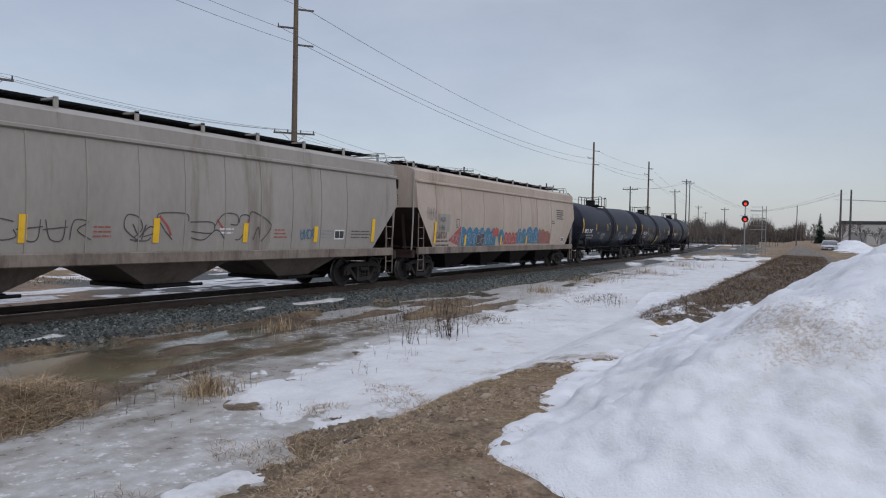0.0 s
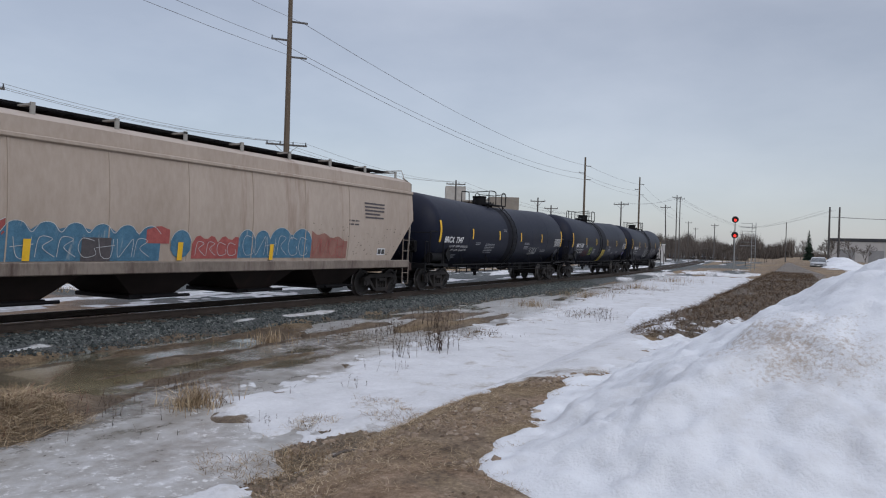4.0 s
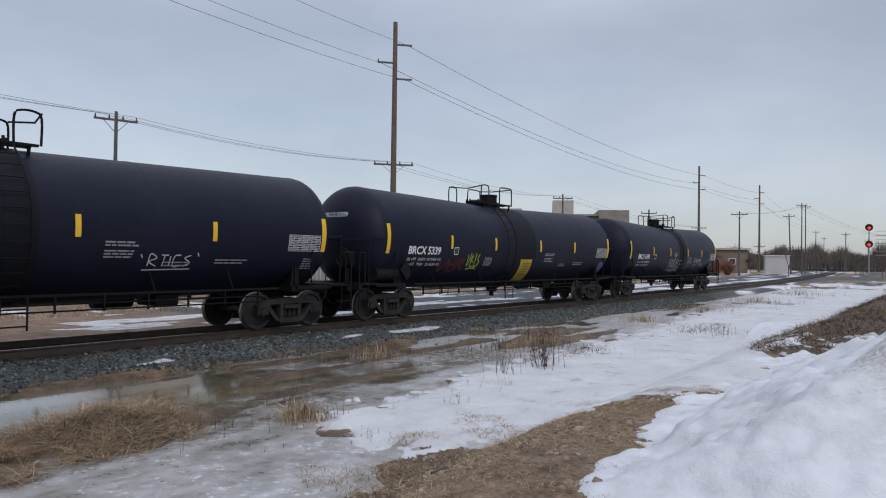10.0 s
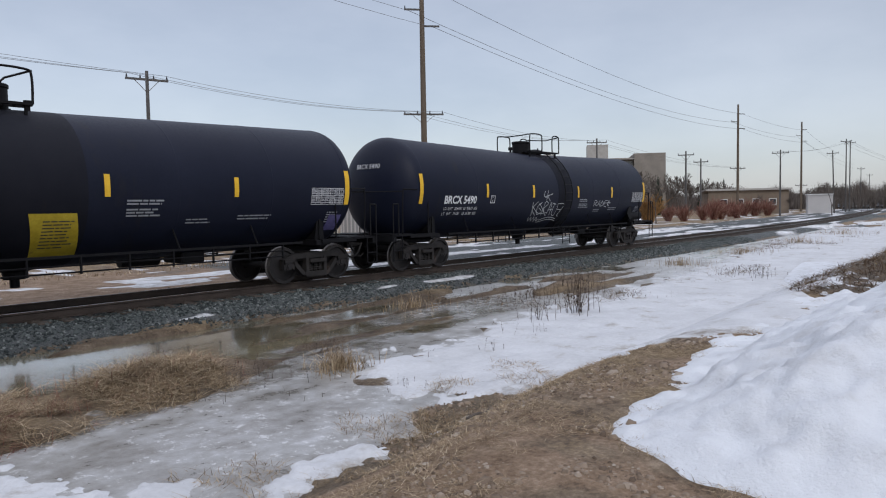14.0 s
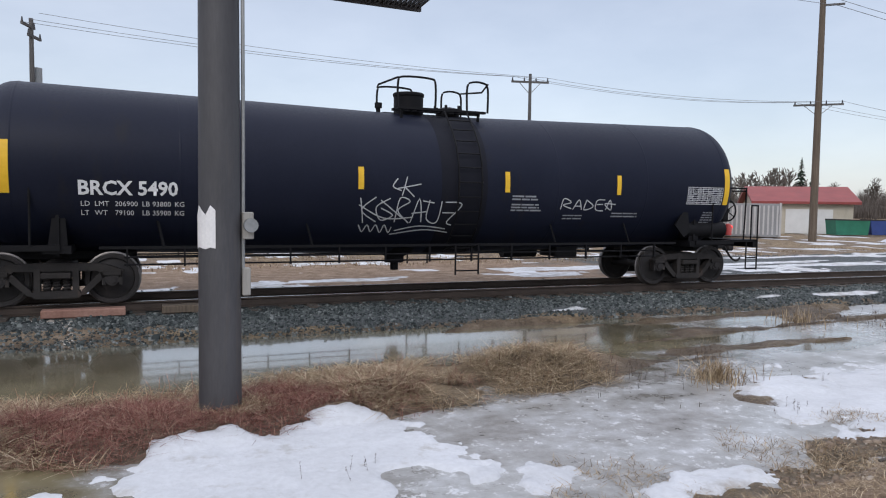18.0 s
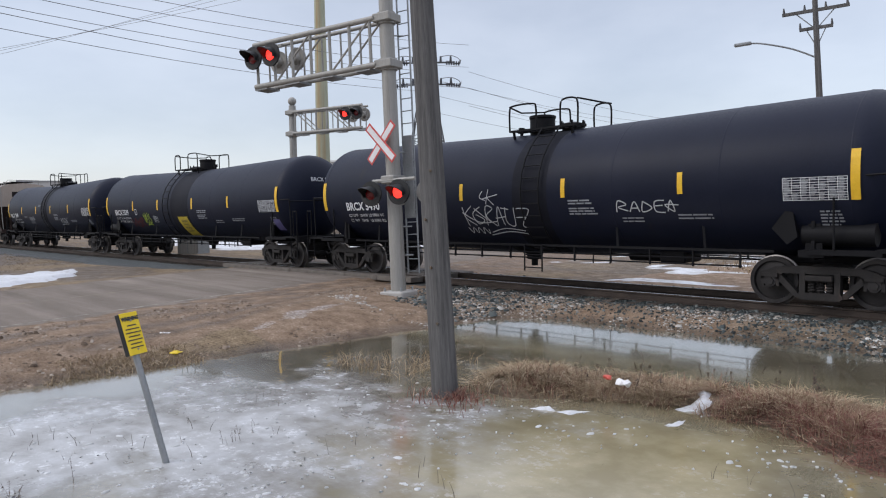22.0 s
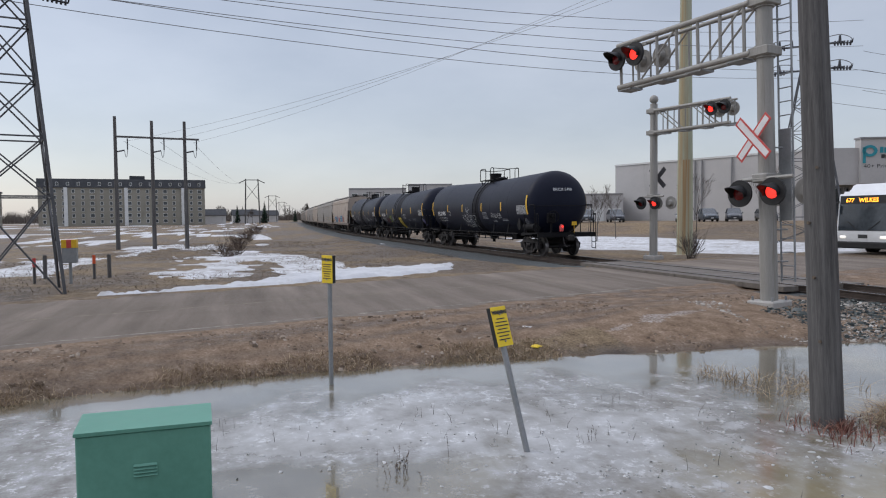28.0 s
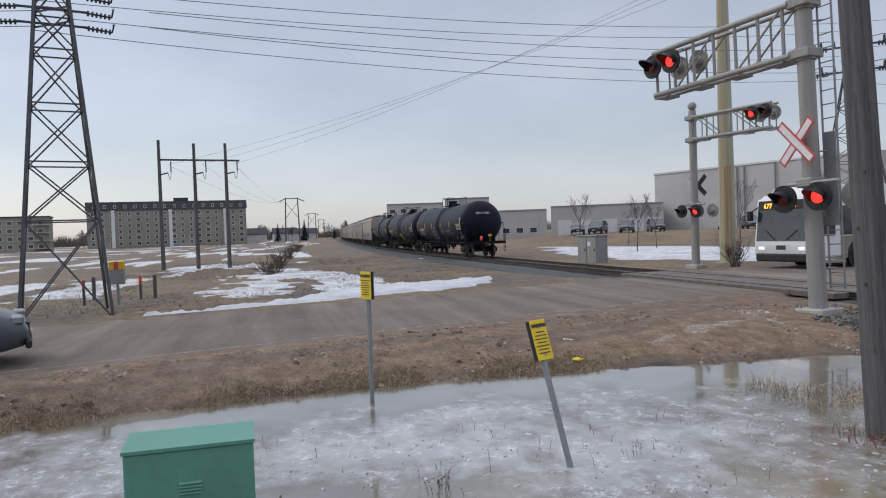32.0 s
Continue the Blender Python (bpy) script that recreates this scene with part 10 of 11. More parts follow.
def wheel_parts(parent, x, y, r, w, key):
    k = ("carwheel", key)
    if k not in GEAR:
        bm = B()
        lathe(bm, [(-w / 2, r * 0.62), (-w / 2, r * 0.92), (-w * 0.35, r), (w * 0.35, r), (w / 2, r * 0.92), (w / 2, r * 0.62)], 24, Matrix.Rotation(radians(90), 4, "Z"))
        ty = part("wheel", bm, M_TYRE, parent, smooth=True)
        ty.matrix_local = pose(x, y, r)
        bm = B()
        lathe(bm, [(-w * 0.42, 0), (-w * 0.45, r * 0.2), (-w * 0.36, r * 0.3), (-w * 0.40, r * 0.62), (w * 0.40, r * 0.62), (w * 0.36, r * 0.3), (w * 0.42, 0)], 20, Matrix.Rotation(radians(90), 4, "Z"))
        rm = part("rim", bm, M_RIM, ty, smooth=True)
        GEAR[k] = (ty, rm)
    else:
        ty, rm = GEAR[k]
        o = share(ty, pose(x, y, r), parent)
        share(rm, Matrix(), o)


def car_thing(m, paint, label, suv=1.0, lit=False, name="parked_car", group="parked cars"):
    """A passenger car, its nose towards +x."""
    c = thing(name, m, label, "car", group)
    L, W, H = 4.6, 1.84, 1.42 + 0.28 * suv
    belt = 0.92 + 0.12 * suv
    bm = B()
    # body sections: x, half width, bottom, belt height
    secs = [(-2.30, 0.70, 0.45, 0.62), (-2.26, 0.82, 0.34, belt - 0.02), (-1.9, 0.90, 0.26, belt), (-0.4, 0.92, 0.24, belt), (0.9, 0.92, 0.24, belt - 0.01), (1.35, 0.91, 0.25, belt - 0.06),
            (1.95, 0.88, 0.28, belt - 0.17), (2.22, 0.78, 0.34, belt - 0.30), (2.30, 0.66, 0.42, 0.60)]
    rings = []
    for x, hw, zb, zt in secs:
        half = [(hw * 0.86, zb), (hw, zb + 0.14), (hw, (zb + zt) / 2 + 0.05), (hw * 0.97, zt - 0.06), (hw * 0.88, zt), (0, zt + 0.03)]
        rings.append([bm.verts.new((x, -y, z)) for y, z in half] + [bm.verts.new((x, y, z)) for y, z in half[::-1][1:]])
    n = len(rings[0])
    for a, b in zip(rings, rings[1:]):
        for k in range(n - 1):
            bm.faces.new((a[k], b[k], b[k + 1], a[k + 1]))
        bm.faces.new((a[n - 1], b[n - 1], b[0], a[0]))
    bm.faces.new(rings[0])
    bm.faces.new(rings[-1][::-1])
    body = part("body", bm, paint, c, smooth=True)
    # glasshouse
    rear = -2.15 if suv > 0.4 else -1.5
    bm = B()
    g = [(rear, belt - 0.02, 0.84), (rear + 0.22, belt + 0.26, 0.76), (rear + 0.62, H - 0.07, 0.66), (-0.35, H - 0.03, 0.67), (0.25, H - 0.10, 0.70), (0.80, belt + 0.24, 0.77), (1.30, belt - 0.05, 0.82)]
    va = [bm.verts.new((x, -w, z)) for x, z, w in g]
    vb = [bm.verts.new((x, w, z)) for x, z, w in g]
    bm.faces.new(va)
    bm.faces.new(vb[::-1])
    for k in range(len(g)):
        bm.faces.new((va[k], vb[k], vb[(k + 1) % len(g)], va[(k + 1) % len(g)]))
    part("glasshouse", bm, M_GLASS, c)
    bm = B()
    prism(bm, [(rear + 0.45, H - 0.14), (0.34, H - 0.15), (0.20, H - 0.06), (-0.35, H), (rear + 0.75, H - 0.02), (rear + 0.52, H - 0.06)], 1.36)
    bmesh.ops.bevel(bm, geom=bm.edges[:], offset=0.02, segments=2, affect="EDGES")
    part("roof", bm, paint, c)
    for s in (-1, 1):
        for xa, za, xb, zb in ((rear + 0.05, belt, rear + 0.55, H - 0.08), (-0.55, belt, -0.5, H - 0.06), (1.28, belt - 0.04, 0.26, H - 0.11)):
            bm = B()
            bar(bm, (xa, s * 0.86, za), (xb, s * 0.70, zb), 0.05, 0.07)
            part("pillar", bm, paint, c)
        bm = B()
        box(bm, 0.72, 0.92, min(s * 0.92, s * 1.06), max(s * 0.92, s * 1.06), belt - 0.02, belt + 0.12, bevel=0.03)
        part("mirror", bm, paint, c)
        bm = B()
        box(bm, 2.05, 2.24, min(s * 0.50, s * 0.80), max(s * 0.50, s * 0.80), belt - 0.34, belt - 0.20, bevel=0.03)
        part("headlight", bm, M_HEADLAMP if lit else M_RIM, c)
        bm = B()
        box(bm, -2.31, -2.22, min(s * 0.55, s * 0.80), max(s * 0.55, s * 0.80), belt - 0.30, belt - 0.08, bevel=0.02)
        part("tail_light", bm, M_TAIL, c)
        for x in (-1.38, 1.42):
            wheel_parts(c, x, s * 0.80, 0.34, 0.22, "car")
    bm = B()
    for k in range(4):
        box(bm, 2.22, 2.31, -0.46, 0.46, 0.50 + k * 0.055, 0.53 + k * 0.055)
    box(bm, 2.24, 2.34, -0.80, 0.80, 0.30, 0.44, bevel=0.03)
    part("grille", bm, M_MATTE, c)
    bm = B()
    box(bm, 2.335, 2.345, -0.16, 0.16, 0.42, 0.52)
    part("number_plate", bm, M_TRIMW, c)
    return c


P_DARK, P_SLATE, P_WHITE = car_paint("dark_blue_grey_paint", (0.03, 0.035, 0.045)), car_paint("slate_car_paint", (0.055, 0.068, 0.082)), car_paint("white_car_paint", (0.55, 0.55, 0.56))
P_SILVER, P_RED = car_paint("silver_car_paint", (0.32, 0.33, 0.34)), car_paint("dark_red_car_paint", (0.16, 0.02, 0.02))

QD = math.degrees(math.atan2(-0.98, 0.19))
suv = car_thing(pose(-14, -8, -0.05, 0, 0, 90 + RD), P_SLATE, "slate grey sport utility car driving on the road", 1.0, False, "moving_car", "traffic")
car_thing(pose(-29.6, 44.6, -0.12, 0, 0, QD), P_DARK, "dark minivan with lit headlights waiting at the crossing", 0.8, True, "waiting_car", "traffic")
car_thing(pose(-31.2, 52.0, -0.14, 0, 0, QD), P_WHITE, "white sport utility car waiting at the crossing", 1.0, True, "waiting_car", "traffic")
rc_ = random.Random(3)
lots = [(-38.5 + 0.32 * k * 2.7, 51.5 + 2.55 * k, 70) for k in range(5)] + [(-35.5 + 0.32 * k * 2.7, 63.0 + 2.6 * k, 70) for k in range(6)]
for k, (x, y, a) in enumerate(lots):
    p_, lb = ((P_SILVER, "silver"), (P_DARK, "dark"), (P_WHITE, "white"), (P_RED, "dark red"), (P_SLATE, "slate grey"))[rc_.randrange(5)]
    car_thing(pose(x, y, -0.2, 0, 0, a + rc_.uniform(-3, 3)), p_, "parked %s car beside the shops" % lb, rc_.choice((0.0, 0.6, 1.0)))
for x, y, p_, lb, sv in ((-89.3, 38.6, P_DARK, "dark", 0.0), (-88.2, 41.0, P_DARK, "dark", 1.0), (-86.6, 44.4, P_SLATE, "slate grey", 1.0), (-84.9, 47.6, P_DARK, "dark", 1.0),
                         (-80.4, 54.8, P_SILVER, "silver", 0.0), (-78.6, 57.2, P_SLATE, "slate grey", 1.0), (-76.8, 59.6, P_DARK, "dark", 1.0), (-74.6, 62.6, P_DARK, "dark", 0.6)):
    car_thing(pose(x, y, 0.93, 0, 0, -32 + rc_.uniform(-14, 14)), p_, "parked %s car before the pale warehouse" % lb, sv)
car_thing(pose(99, -4.6, 0.28, 0, 0, 178), P_SILVER, "silver car standing on the gravel road", 0.2, False)
for k in range(7):
    p_, lb = ((P_DARK, "dark"), (P_SLATE, "slate grey"), (P_SILVER, "silver"))[k % 3]
    car_thing(pose(236 + 3 * (k % 2), 12 + 3.1 * k, -0.2, 0, 0, 190), p_, "distant parked %s car" % lb, (0.0, 1.0)[k % 2])


def city_bus(m):
    b = thing("city_bus", m, "white city bus with an amber route display and dusty sides", "bus", "traffic")
    paint = car_paint("white_bus_paint", (0.72, 0.73, 0.74))
    dust = surface("dusty_lower_panel", (0.20, 0.175, 0.145), (0.30, 0.27, 0.23), 0.8, 0, 1.2, 12, (0.38, 0.36, 0.33), 0.6, 0.05)
    L, W = 12.2, 2.55
    bm = B()
    # shell from the nose (x = 0) back, with a sloping windscreen
    o = [(-L, 0.38), (-0.12, 0.38), (0.0, 0.62), (0.0, 1.05), (-0.20, 2.75), (-0.42, 2.95), (-L + 0.15, 2.95), (-L, 2.7)]
    prism(bm, o, W)
    bmesh.ops.bevel(bm, geom=[e for e in bm.edges if e.calc_length() > 5], offset=0.12, segments=2, affect="EDGES")
    part("body", bm, paint, b, smooth=True)
    for x0, x1, z, w in ((-5.6, -0.55, 3.30, 1.14), (-L + 0.25, -5.3, 3.08, 1.10)):
        bm = B()
        prism(bm, [(x0, 2.9), (x1, 2.9), (x1 - 0.45, z), (x0 + 0.25, z)], 2 * w)
        bmesh.ops.bevel(bm, geom=bm.edges[:], offset=0.08, segments=2, affect="EDGES")
        part("roof_fairing", bm, paint, b, smooth=True)
    def nose_x(z):
        return -0.20 * (z - 1.05) / 1.7
    bm = B()
    prism(bm, [(nose_x(1.12) + 0.014, 1.12), (nose_x(2.74) + 0.014, 2.74), (nose_x(2.74) - 0.03, 2.74), (nose_x(1.12) - 0.03, 1.12)], 2.40)
    part("windscreen", bm, M_GLASS, b)
    bm = B()
    prism(bm, [(nose_x(2.36) + 0.018, 2.36), (nose_x(2.72) + 0.018, 2.72), (nose_x(2.72), 2.72), (nose_x(2.36), 2.36)], 2.36)
    part("display_box", bm, M_MATTE, b)
    me = text_mesh("677   WILKES", 0.27, "CENTER", 0.004)
    for v in me.vertices:
        v.co = (nose_x(2.44 + v.co.y) + 0.024, v.co.x - 0.15, 2.44 + v.co.y)
    me.materials.clear()
    me.materials.append(M_AMBER)
    tx = new("route_display", me)
    tx.parent = b
    for s in (-1, 1):
        bm = B()
        box(bm, -L + 1.1, -1.75, s * (W / 2) - 0.012, s * (W / 2) + 0.012, 0.40, 1.25)
        part("lower_panel", bm, dust, b)
        for k in range(8):
            bm = B()
            x = -1.75 - k * 1.2
            box(bm, x - 1.185, x, s * (W / 2) - 0.02, s * (W / 2) + 0.02, 1.30, 2.44)
            part("side_window", bm, M_GLASS, b)
        bm = B()
        box(bm, -1.45, -0.32, s * (W / 2) - 0.02, s * (W / 2) + 0.018, 0.5 if s < 0 else 1.30, 2.5)
        part("front_door" if s < 0 else "driver_window", bm, M_GLASS, b)
        for x in (-2.75, -8.9):
            bm = B()
            lathe(bm, [(-0.02, 0), (-0.02, 0.62), (0.03, 0.62), (0.03, 0)], 24, Matrix.Translation((x, s * W / 2, 0.5)) @ Matrix.Rotation(radians(90), 4, "Z"))
            part("wheel_arch", bm, M_MATTE, b)
            wheel_parts(b, x, s * (W / 2 - 0.10), 0.48, 0.30, "bus")
        bm = B()
        box(bm, -0.04, 0.03, min(s * 0.80, s * 1.10), max(s * 0.80, s * 1.10), 0.76, 0.89, bevel=0.03)
        part("headlight", bm, M_HEADLAMP, b, "lit headlight")
        bm = B()
        box(bm, 0.02, 0.25, min(s * 1.28, s * 1.45), max(s * 1.28, s * 1.45), 1.95, 2.35, bevel=0.03)
        bar(bm, (-0.2, s * 1.25, 2.5), (0.12, s * 1.36, 2.3), 0.04, 0.04)
        part("mirror", bm, M_MATTE, b)
        bm = B()
        bar(bm, (0.015, s * 0.25, 1.15), (-0.03, s * 0.75, 1.55), 0.02, 0.03)
        part("wiper", bm, M_MATTE, b)
        bm = B()
        for k in range(6):
            box(bm, -L + 0.12, -L + 0.95, min(s * 1.27, s * 1.295), max(s * 1.27, s * 1.295), 0.55 + 0.12 * k, 0.62 + 0.12 * k)
        part("engine_grille", bm, M_MATTE, b)
    bm = B()
    box(bm, -0.06, 0.06, -1.22, 1.22, 0.30, 0.62, bevel=0.05)
    part("bumper", bm, M_MATTE, b)
    bm = B()
    box(bm, 0.0, 0.012, -0.22, 0.22, 0.78, 0.95)
    part("emblem", bm, M_DARKINK, b, "small dark emblem")
    return b


BUS_D = Vector((0.19, -0.98, 0)).normalized()
BUS_P = Vector((-26.55, 27.75, -0.06))
bus = city_bus(Matrix.Translation(BUS_P) @ Matrix.Rotation(radians(QD), 4, "Z"))


def move_traffic():
    turn = Matrix.Rotation(radians(QD), 4, "Z")
    rows = [(0.0, 0.3), (29.4, 0.3), (29.9, 0.5), (30.2, 1.3), (30.5, 2.6), (31.0, 4.2), (31.3, 5.0), (31.6, 6.5), (32.0, 8.5)]
    walk(bus, [(t, Matrix.Translation(BUS_P + BUS_D * s) @ turn) for t, s in rows])
    d = Vector((ROAD_D[0], ROAD_D[1], 0))
    nose = Vector((-13.2, -5.72, -0.05))
    walk(suv, [(t, Matrix.Translation(nose + d * s) @ Matrix.Rotation(radians(90 + RD), 4, "Z")) for t, s in ((0.0, -16.0), (26.0, -15.0), (28.5, -8.6), (30.5, -4.5), (32.0, -0.64))])


# ---- bare trees, bushes and far woods ----
M_BARK = surface("grey_brown_bark", (0.06, 0.05, 0.045), (0.13, 0.11, 0.095), 0.9, 0, 2, 20)
M_TWIG = island_material("bare_twigs", [(0.02, (0.055, 0.045, 0.040)), (0.5, (0.11, 0.092, 0.08)), (0.97, (0.18, 0.155, 0.135))])
M_WILLOW = island_material("orange_willow_twigs", [(0.02, (0.16, 0.08, 0.03)), (0.5, (0.28, 0.15, 0.055)), (0.97, (0.38, 0.22, 0.09))])
M_SPRUCE = island_material("dark_spruce_needles", [(0.02, (0.008, 0.018, 0.012)), (0.5, (0.018, 0.035, 0.022)), (0.97, (0.04, 0.06, 0.035))])


def branch_arrays(seed, h, spread, depth, kids, thick, droop=0.0):
    """A bare crown of tapering three-sided limbs, as arrays."""
    r = random.Random(seed)
    segs = []
    def grow(p, d, ln, th, lev):
        q = p + d * ln
        segs.append((p, q, th, th * 0.62, lev))
        if lev >= depth:
            return
        for k in range(kids + 1 if lev < 3 else kids):
            a = r.uniform(0, math.tau)
            u = d.orthogonal().normalized()
            v = d.cross(u)
            nd = (d * r.uniform(0.65, 1.1) + (u * math.cos(a) + v * math.sin(a)) * spread * r.uniform(0.5, 1.15) + Vector((0, 0, 0.18 - droop))).normalized()
            grow(p.lerp(q, r.uniform(0.55, 1.0)), nd, ln * r.uniform(0.58, 0.82), th * 0.58, lev + 1)
    grow(Vector((0, 0, 0)), Vector((r.uniform(-.05, .05), r.uniform(-.05, .05), 1)).normalized(), h * 0.33, thick, 0)
    return segs


def tree_mesh(segs, min_th=0.012, levels=None):
    V, F = [], []
    for p, q, a, b, lev in segs:
        if levels and lev not in levels:
            continue
        d = (q - p).normalized()
        u = d.orthogonal().normalized()
        v = d.cross(u)
        a, b = max(a, min_th), max(b, min_th * 0.7)
        k = len(V)
        for c, rr in ((p, a), (q, b)):
            for j in range(3):
                t = j * math.tau / 3
                V.append(tuple(c + (u * math.cos(t) + v * math.sin(t)) * rr))
        for j in range(3):
            F.append((k + j, k + (j + 1) % 3, k + 3 + (j + 1) % 3, k + 3 + j))
    return np.array(V), np.array(F)


TREES = {}


def bare_tree(x, y, z, h, seed, label="bare grey deciduous tree", group="bare trees", willow=False, min_th=0.02, scale=1.0, slim=0.62):
    key = (seed, willow)
    m = pose(x, y, z, 0, 0, (x * 37) % 360) @ Matrix.Scale(scale, 4)
    if key in TREES:
        t = copy_thing(TREES[key], pose(x, y, z, 0, 0, (x * 37) % 360))
        t.scale = (scale, scale, scale)
        return t
    t = thing("tree", pose(x, y, z), label, "tree", group)
    segs = branch_arrays(seed, h, slim, 6, 2, h * (0.016 if slim > 0.5 else 0.010))
    for nm, lv, mt in (("trunk", (0, 1, 2), M_BARK), ("crown", (3, 4, 5, 6), M_WILLOW if willow else M_TWIG)):
        v, f = tree_mesh(segs, min_th, lv)
        o = tri_mesh(nm, v, f, mt)
        o.parent = t
    TREES[key] = t
    t.matrix_world = pose(x, y, z, 0, 0, (x * 37) % 360)
    t.scale = (scale, scale, scale)
    return t


def bush(x, y, z, h, n, seed, mat_, label, spread=0.5):
    t = thing("bush", pose(x, y, z), label, "bush", "bare bushes")
    r = random.Random(seed)
    segs = []
    for k in range(n):
        d = Vector((r.gauss(0, spread), r.gauss(0, spread), 1)).normalized()
        p = Vector((r.uniform(-.3, .3) * h * 0.4, r.uniform(-.3, .3) * h * 0.4, 0))
        L = h * r.uniform(0.45, 0.75)
        q = p + d * L
        segs.append((p, q, h * 0.008, h * 0.005, 0))
        for j in range(3):
            e = (d + Vector((r.gauss(0, .5), r.gauss(0, .5), r.gauss(0.1, .3)))).normalized()
            s = p.lerp(q, r.uniform(0.4, 1))
            segs.append((s, s + e * L * r.uniform(0.3, 0.6), h * 0.005, h * 0.003, 1))
    v, f = tree_mesh(segs, 0.008)
    o = tri_mesh("stem_clump", v, f, mat_)
    o.parent = t
    return t


def spruce(x, y, z, h, seed):
    t = thing("spruce", pose(x, y, z), "dark green spruce tree", "tree", "spruces")
    bm = B()
    rod(bm, (0, 0, 0), (0, 0, h * 0.95), h * 0.02, h * 0.004, 6)
    part("trunk", bm, M_BARK, t)
    r = random.Random(seed)
    V, F = [], []
    for k in range(420):
        f = r.random() ** 0.8
        zz = h * (0.08 + 0.9 * f)
        rad = h * 0.24 * (1 - f) + 0.15
        a = r.uniform(0, math.tau)
        L = rad * r.uniform(0.6, 1.1)
        c, s = math.cos(a), math.sin(a)
        w = L * 0.28
        i = len(V)
        V += [(0.1 * c, 0.1 * s, zz), (L * 0.6 * c - w * s, L * 0.6 * s + w * c, zz - L * 0.22), (L * c, L * s, zz - L * 0.40), (L * 0.6 * c + w * s, L * 0.6 * s - w * c, zz - L * 0.22)]
        F.append((i, i + 1, i + 2, i + 3))
    o = tri_mesh("crown", np.array(V), np.array(F), M_SPRUCE)
    o.parent = t
    return t


rt = random.Random(17)


def low_east(b):
    """The wood is lower towards the east."""
    return float(np.interp(b, [70, 79, 85], [1.0, 0.68, 0.48]))


# behind the side road on the right
for k in range(34):
    b, D = rt.uniform(57, 88), rt.uniform(120, 230)
    if 60.5 < b < 71 and D < 195:
        D = rt.uniform(130, 165) if k % 3 == 0 else rt.uniform(205, 240)
    bare_tree(D * math.sin(radians(b)), D * math.cos(radians(b)), -0.3, 9.0, 1 + k % 5, scale=rt.uniform(0.65, 1.15) * low_east(b), min_th=0.045)
for k in range(26):
    b, D = rt.uniform(72, 91), rt.uniform(210, 330)
    bare_tree(D * math.sin(radians(b)), D * math.cos(radians(b)), -0.3, 9.0, 1 + k % 5, scale=rt.uniform(0.8, 1.3) * low_east(b), min_th=0.045)
for b, D, s in ((91.5, 230, 0.9), (93.0, 240, 1.0), (93.3, 150, 0.75), (94.6, 175, 0.8), (95.5, 190, 0.7), (89.3, 220, 0.7), (49.5, 95, 0.9), (51, 100, 1.0), (54, 110, 0.8), (47.5, 90, 0.8)):
    bare_tree(D * math.sin(radians(b)), D * math.cos(radians(b)), -0.2, 9.0, 3, scale=s, min_th=0.045)
for k in range(44):
    b, D = rt.uniform(56, 90), rt.uniform(160, 250)
    bare_tree(D * math.sin(radians(b)), D * math.cos(radians(b)), -0.3, 9.0, 1 + k % 5, scale=rt.uniform(0.9, 1.35) * low_east(b), min_th=0.045)
for x, y, s in ((88, 74, 1.1), (84.9, 78.5, 1.0), (92, 80, 0.9), (128, 60, 1.2), (131, 55, 1.1), (136, 52, 1.15), (126, 66, 1.0), (141, 47, 1.0)):
    bare_tree(x, y, -0.3, 9.0, 2, scale=s, min_th=0.03)
for x, y, h in ((90.1, 71.6, 10.0), (85.6, 80.5, 7.0), (94, 73, 6.5), (140, 50, 8)):
    spruce(x, y, -0.3, h, int(x))
for x, y in ((118, 30.5), (120.5, 29), (123, 28), (125, 26.5), (113, 31), (96, 26.8)):
    bush(x, y, -0.2, 3.2, 140, int(x), M_REDWEED, "reddish leafless shrub beside the track", 0.4)
bare_tree(78, 28, -0.3, 9.0, 2, scale=0.62, min_th=0.03)
for x, y, s in ((70, 33, 0.5), (84, 33, 0.55), (90, 31, 0.6), (62, 34, 0.5)):
    bare_tree(x, y, -0.3, 9.0, 4, scale=s, min_th=0.03)
for x, y, h, n in ((80, 29.6, 4.0, 170),):
    bush(x, y, -0.2, h, n, int(x), M_WILLOW, "orange-stemmed leafless willow bush", 0.35)
for x, y in ((86, 27.5), (92, 27), (98, 26.5), (88, 30), (104, 26)):
    bush(x, y, -0.2, 2.4, 120, int(x), M_REDWEED, "reddish leafless shrub beside the track", 0.4)
for b, D in ((73.5, 200), (75, 205), (52.4, 110), (92.0, 205)):
    spruce(D * math.sin(radians(b)), D * math.cos(radians(b)), -0.3, 9.0, int(b * 10))
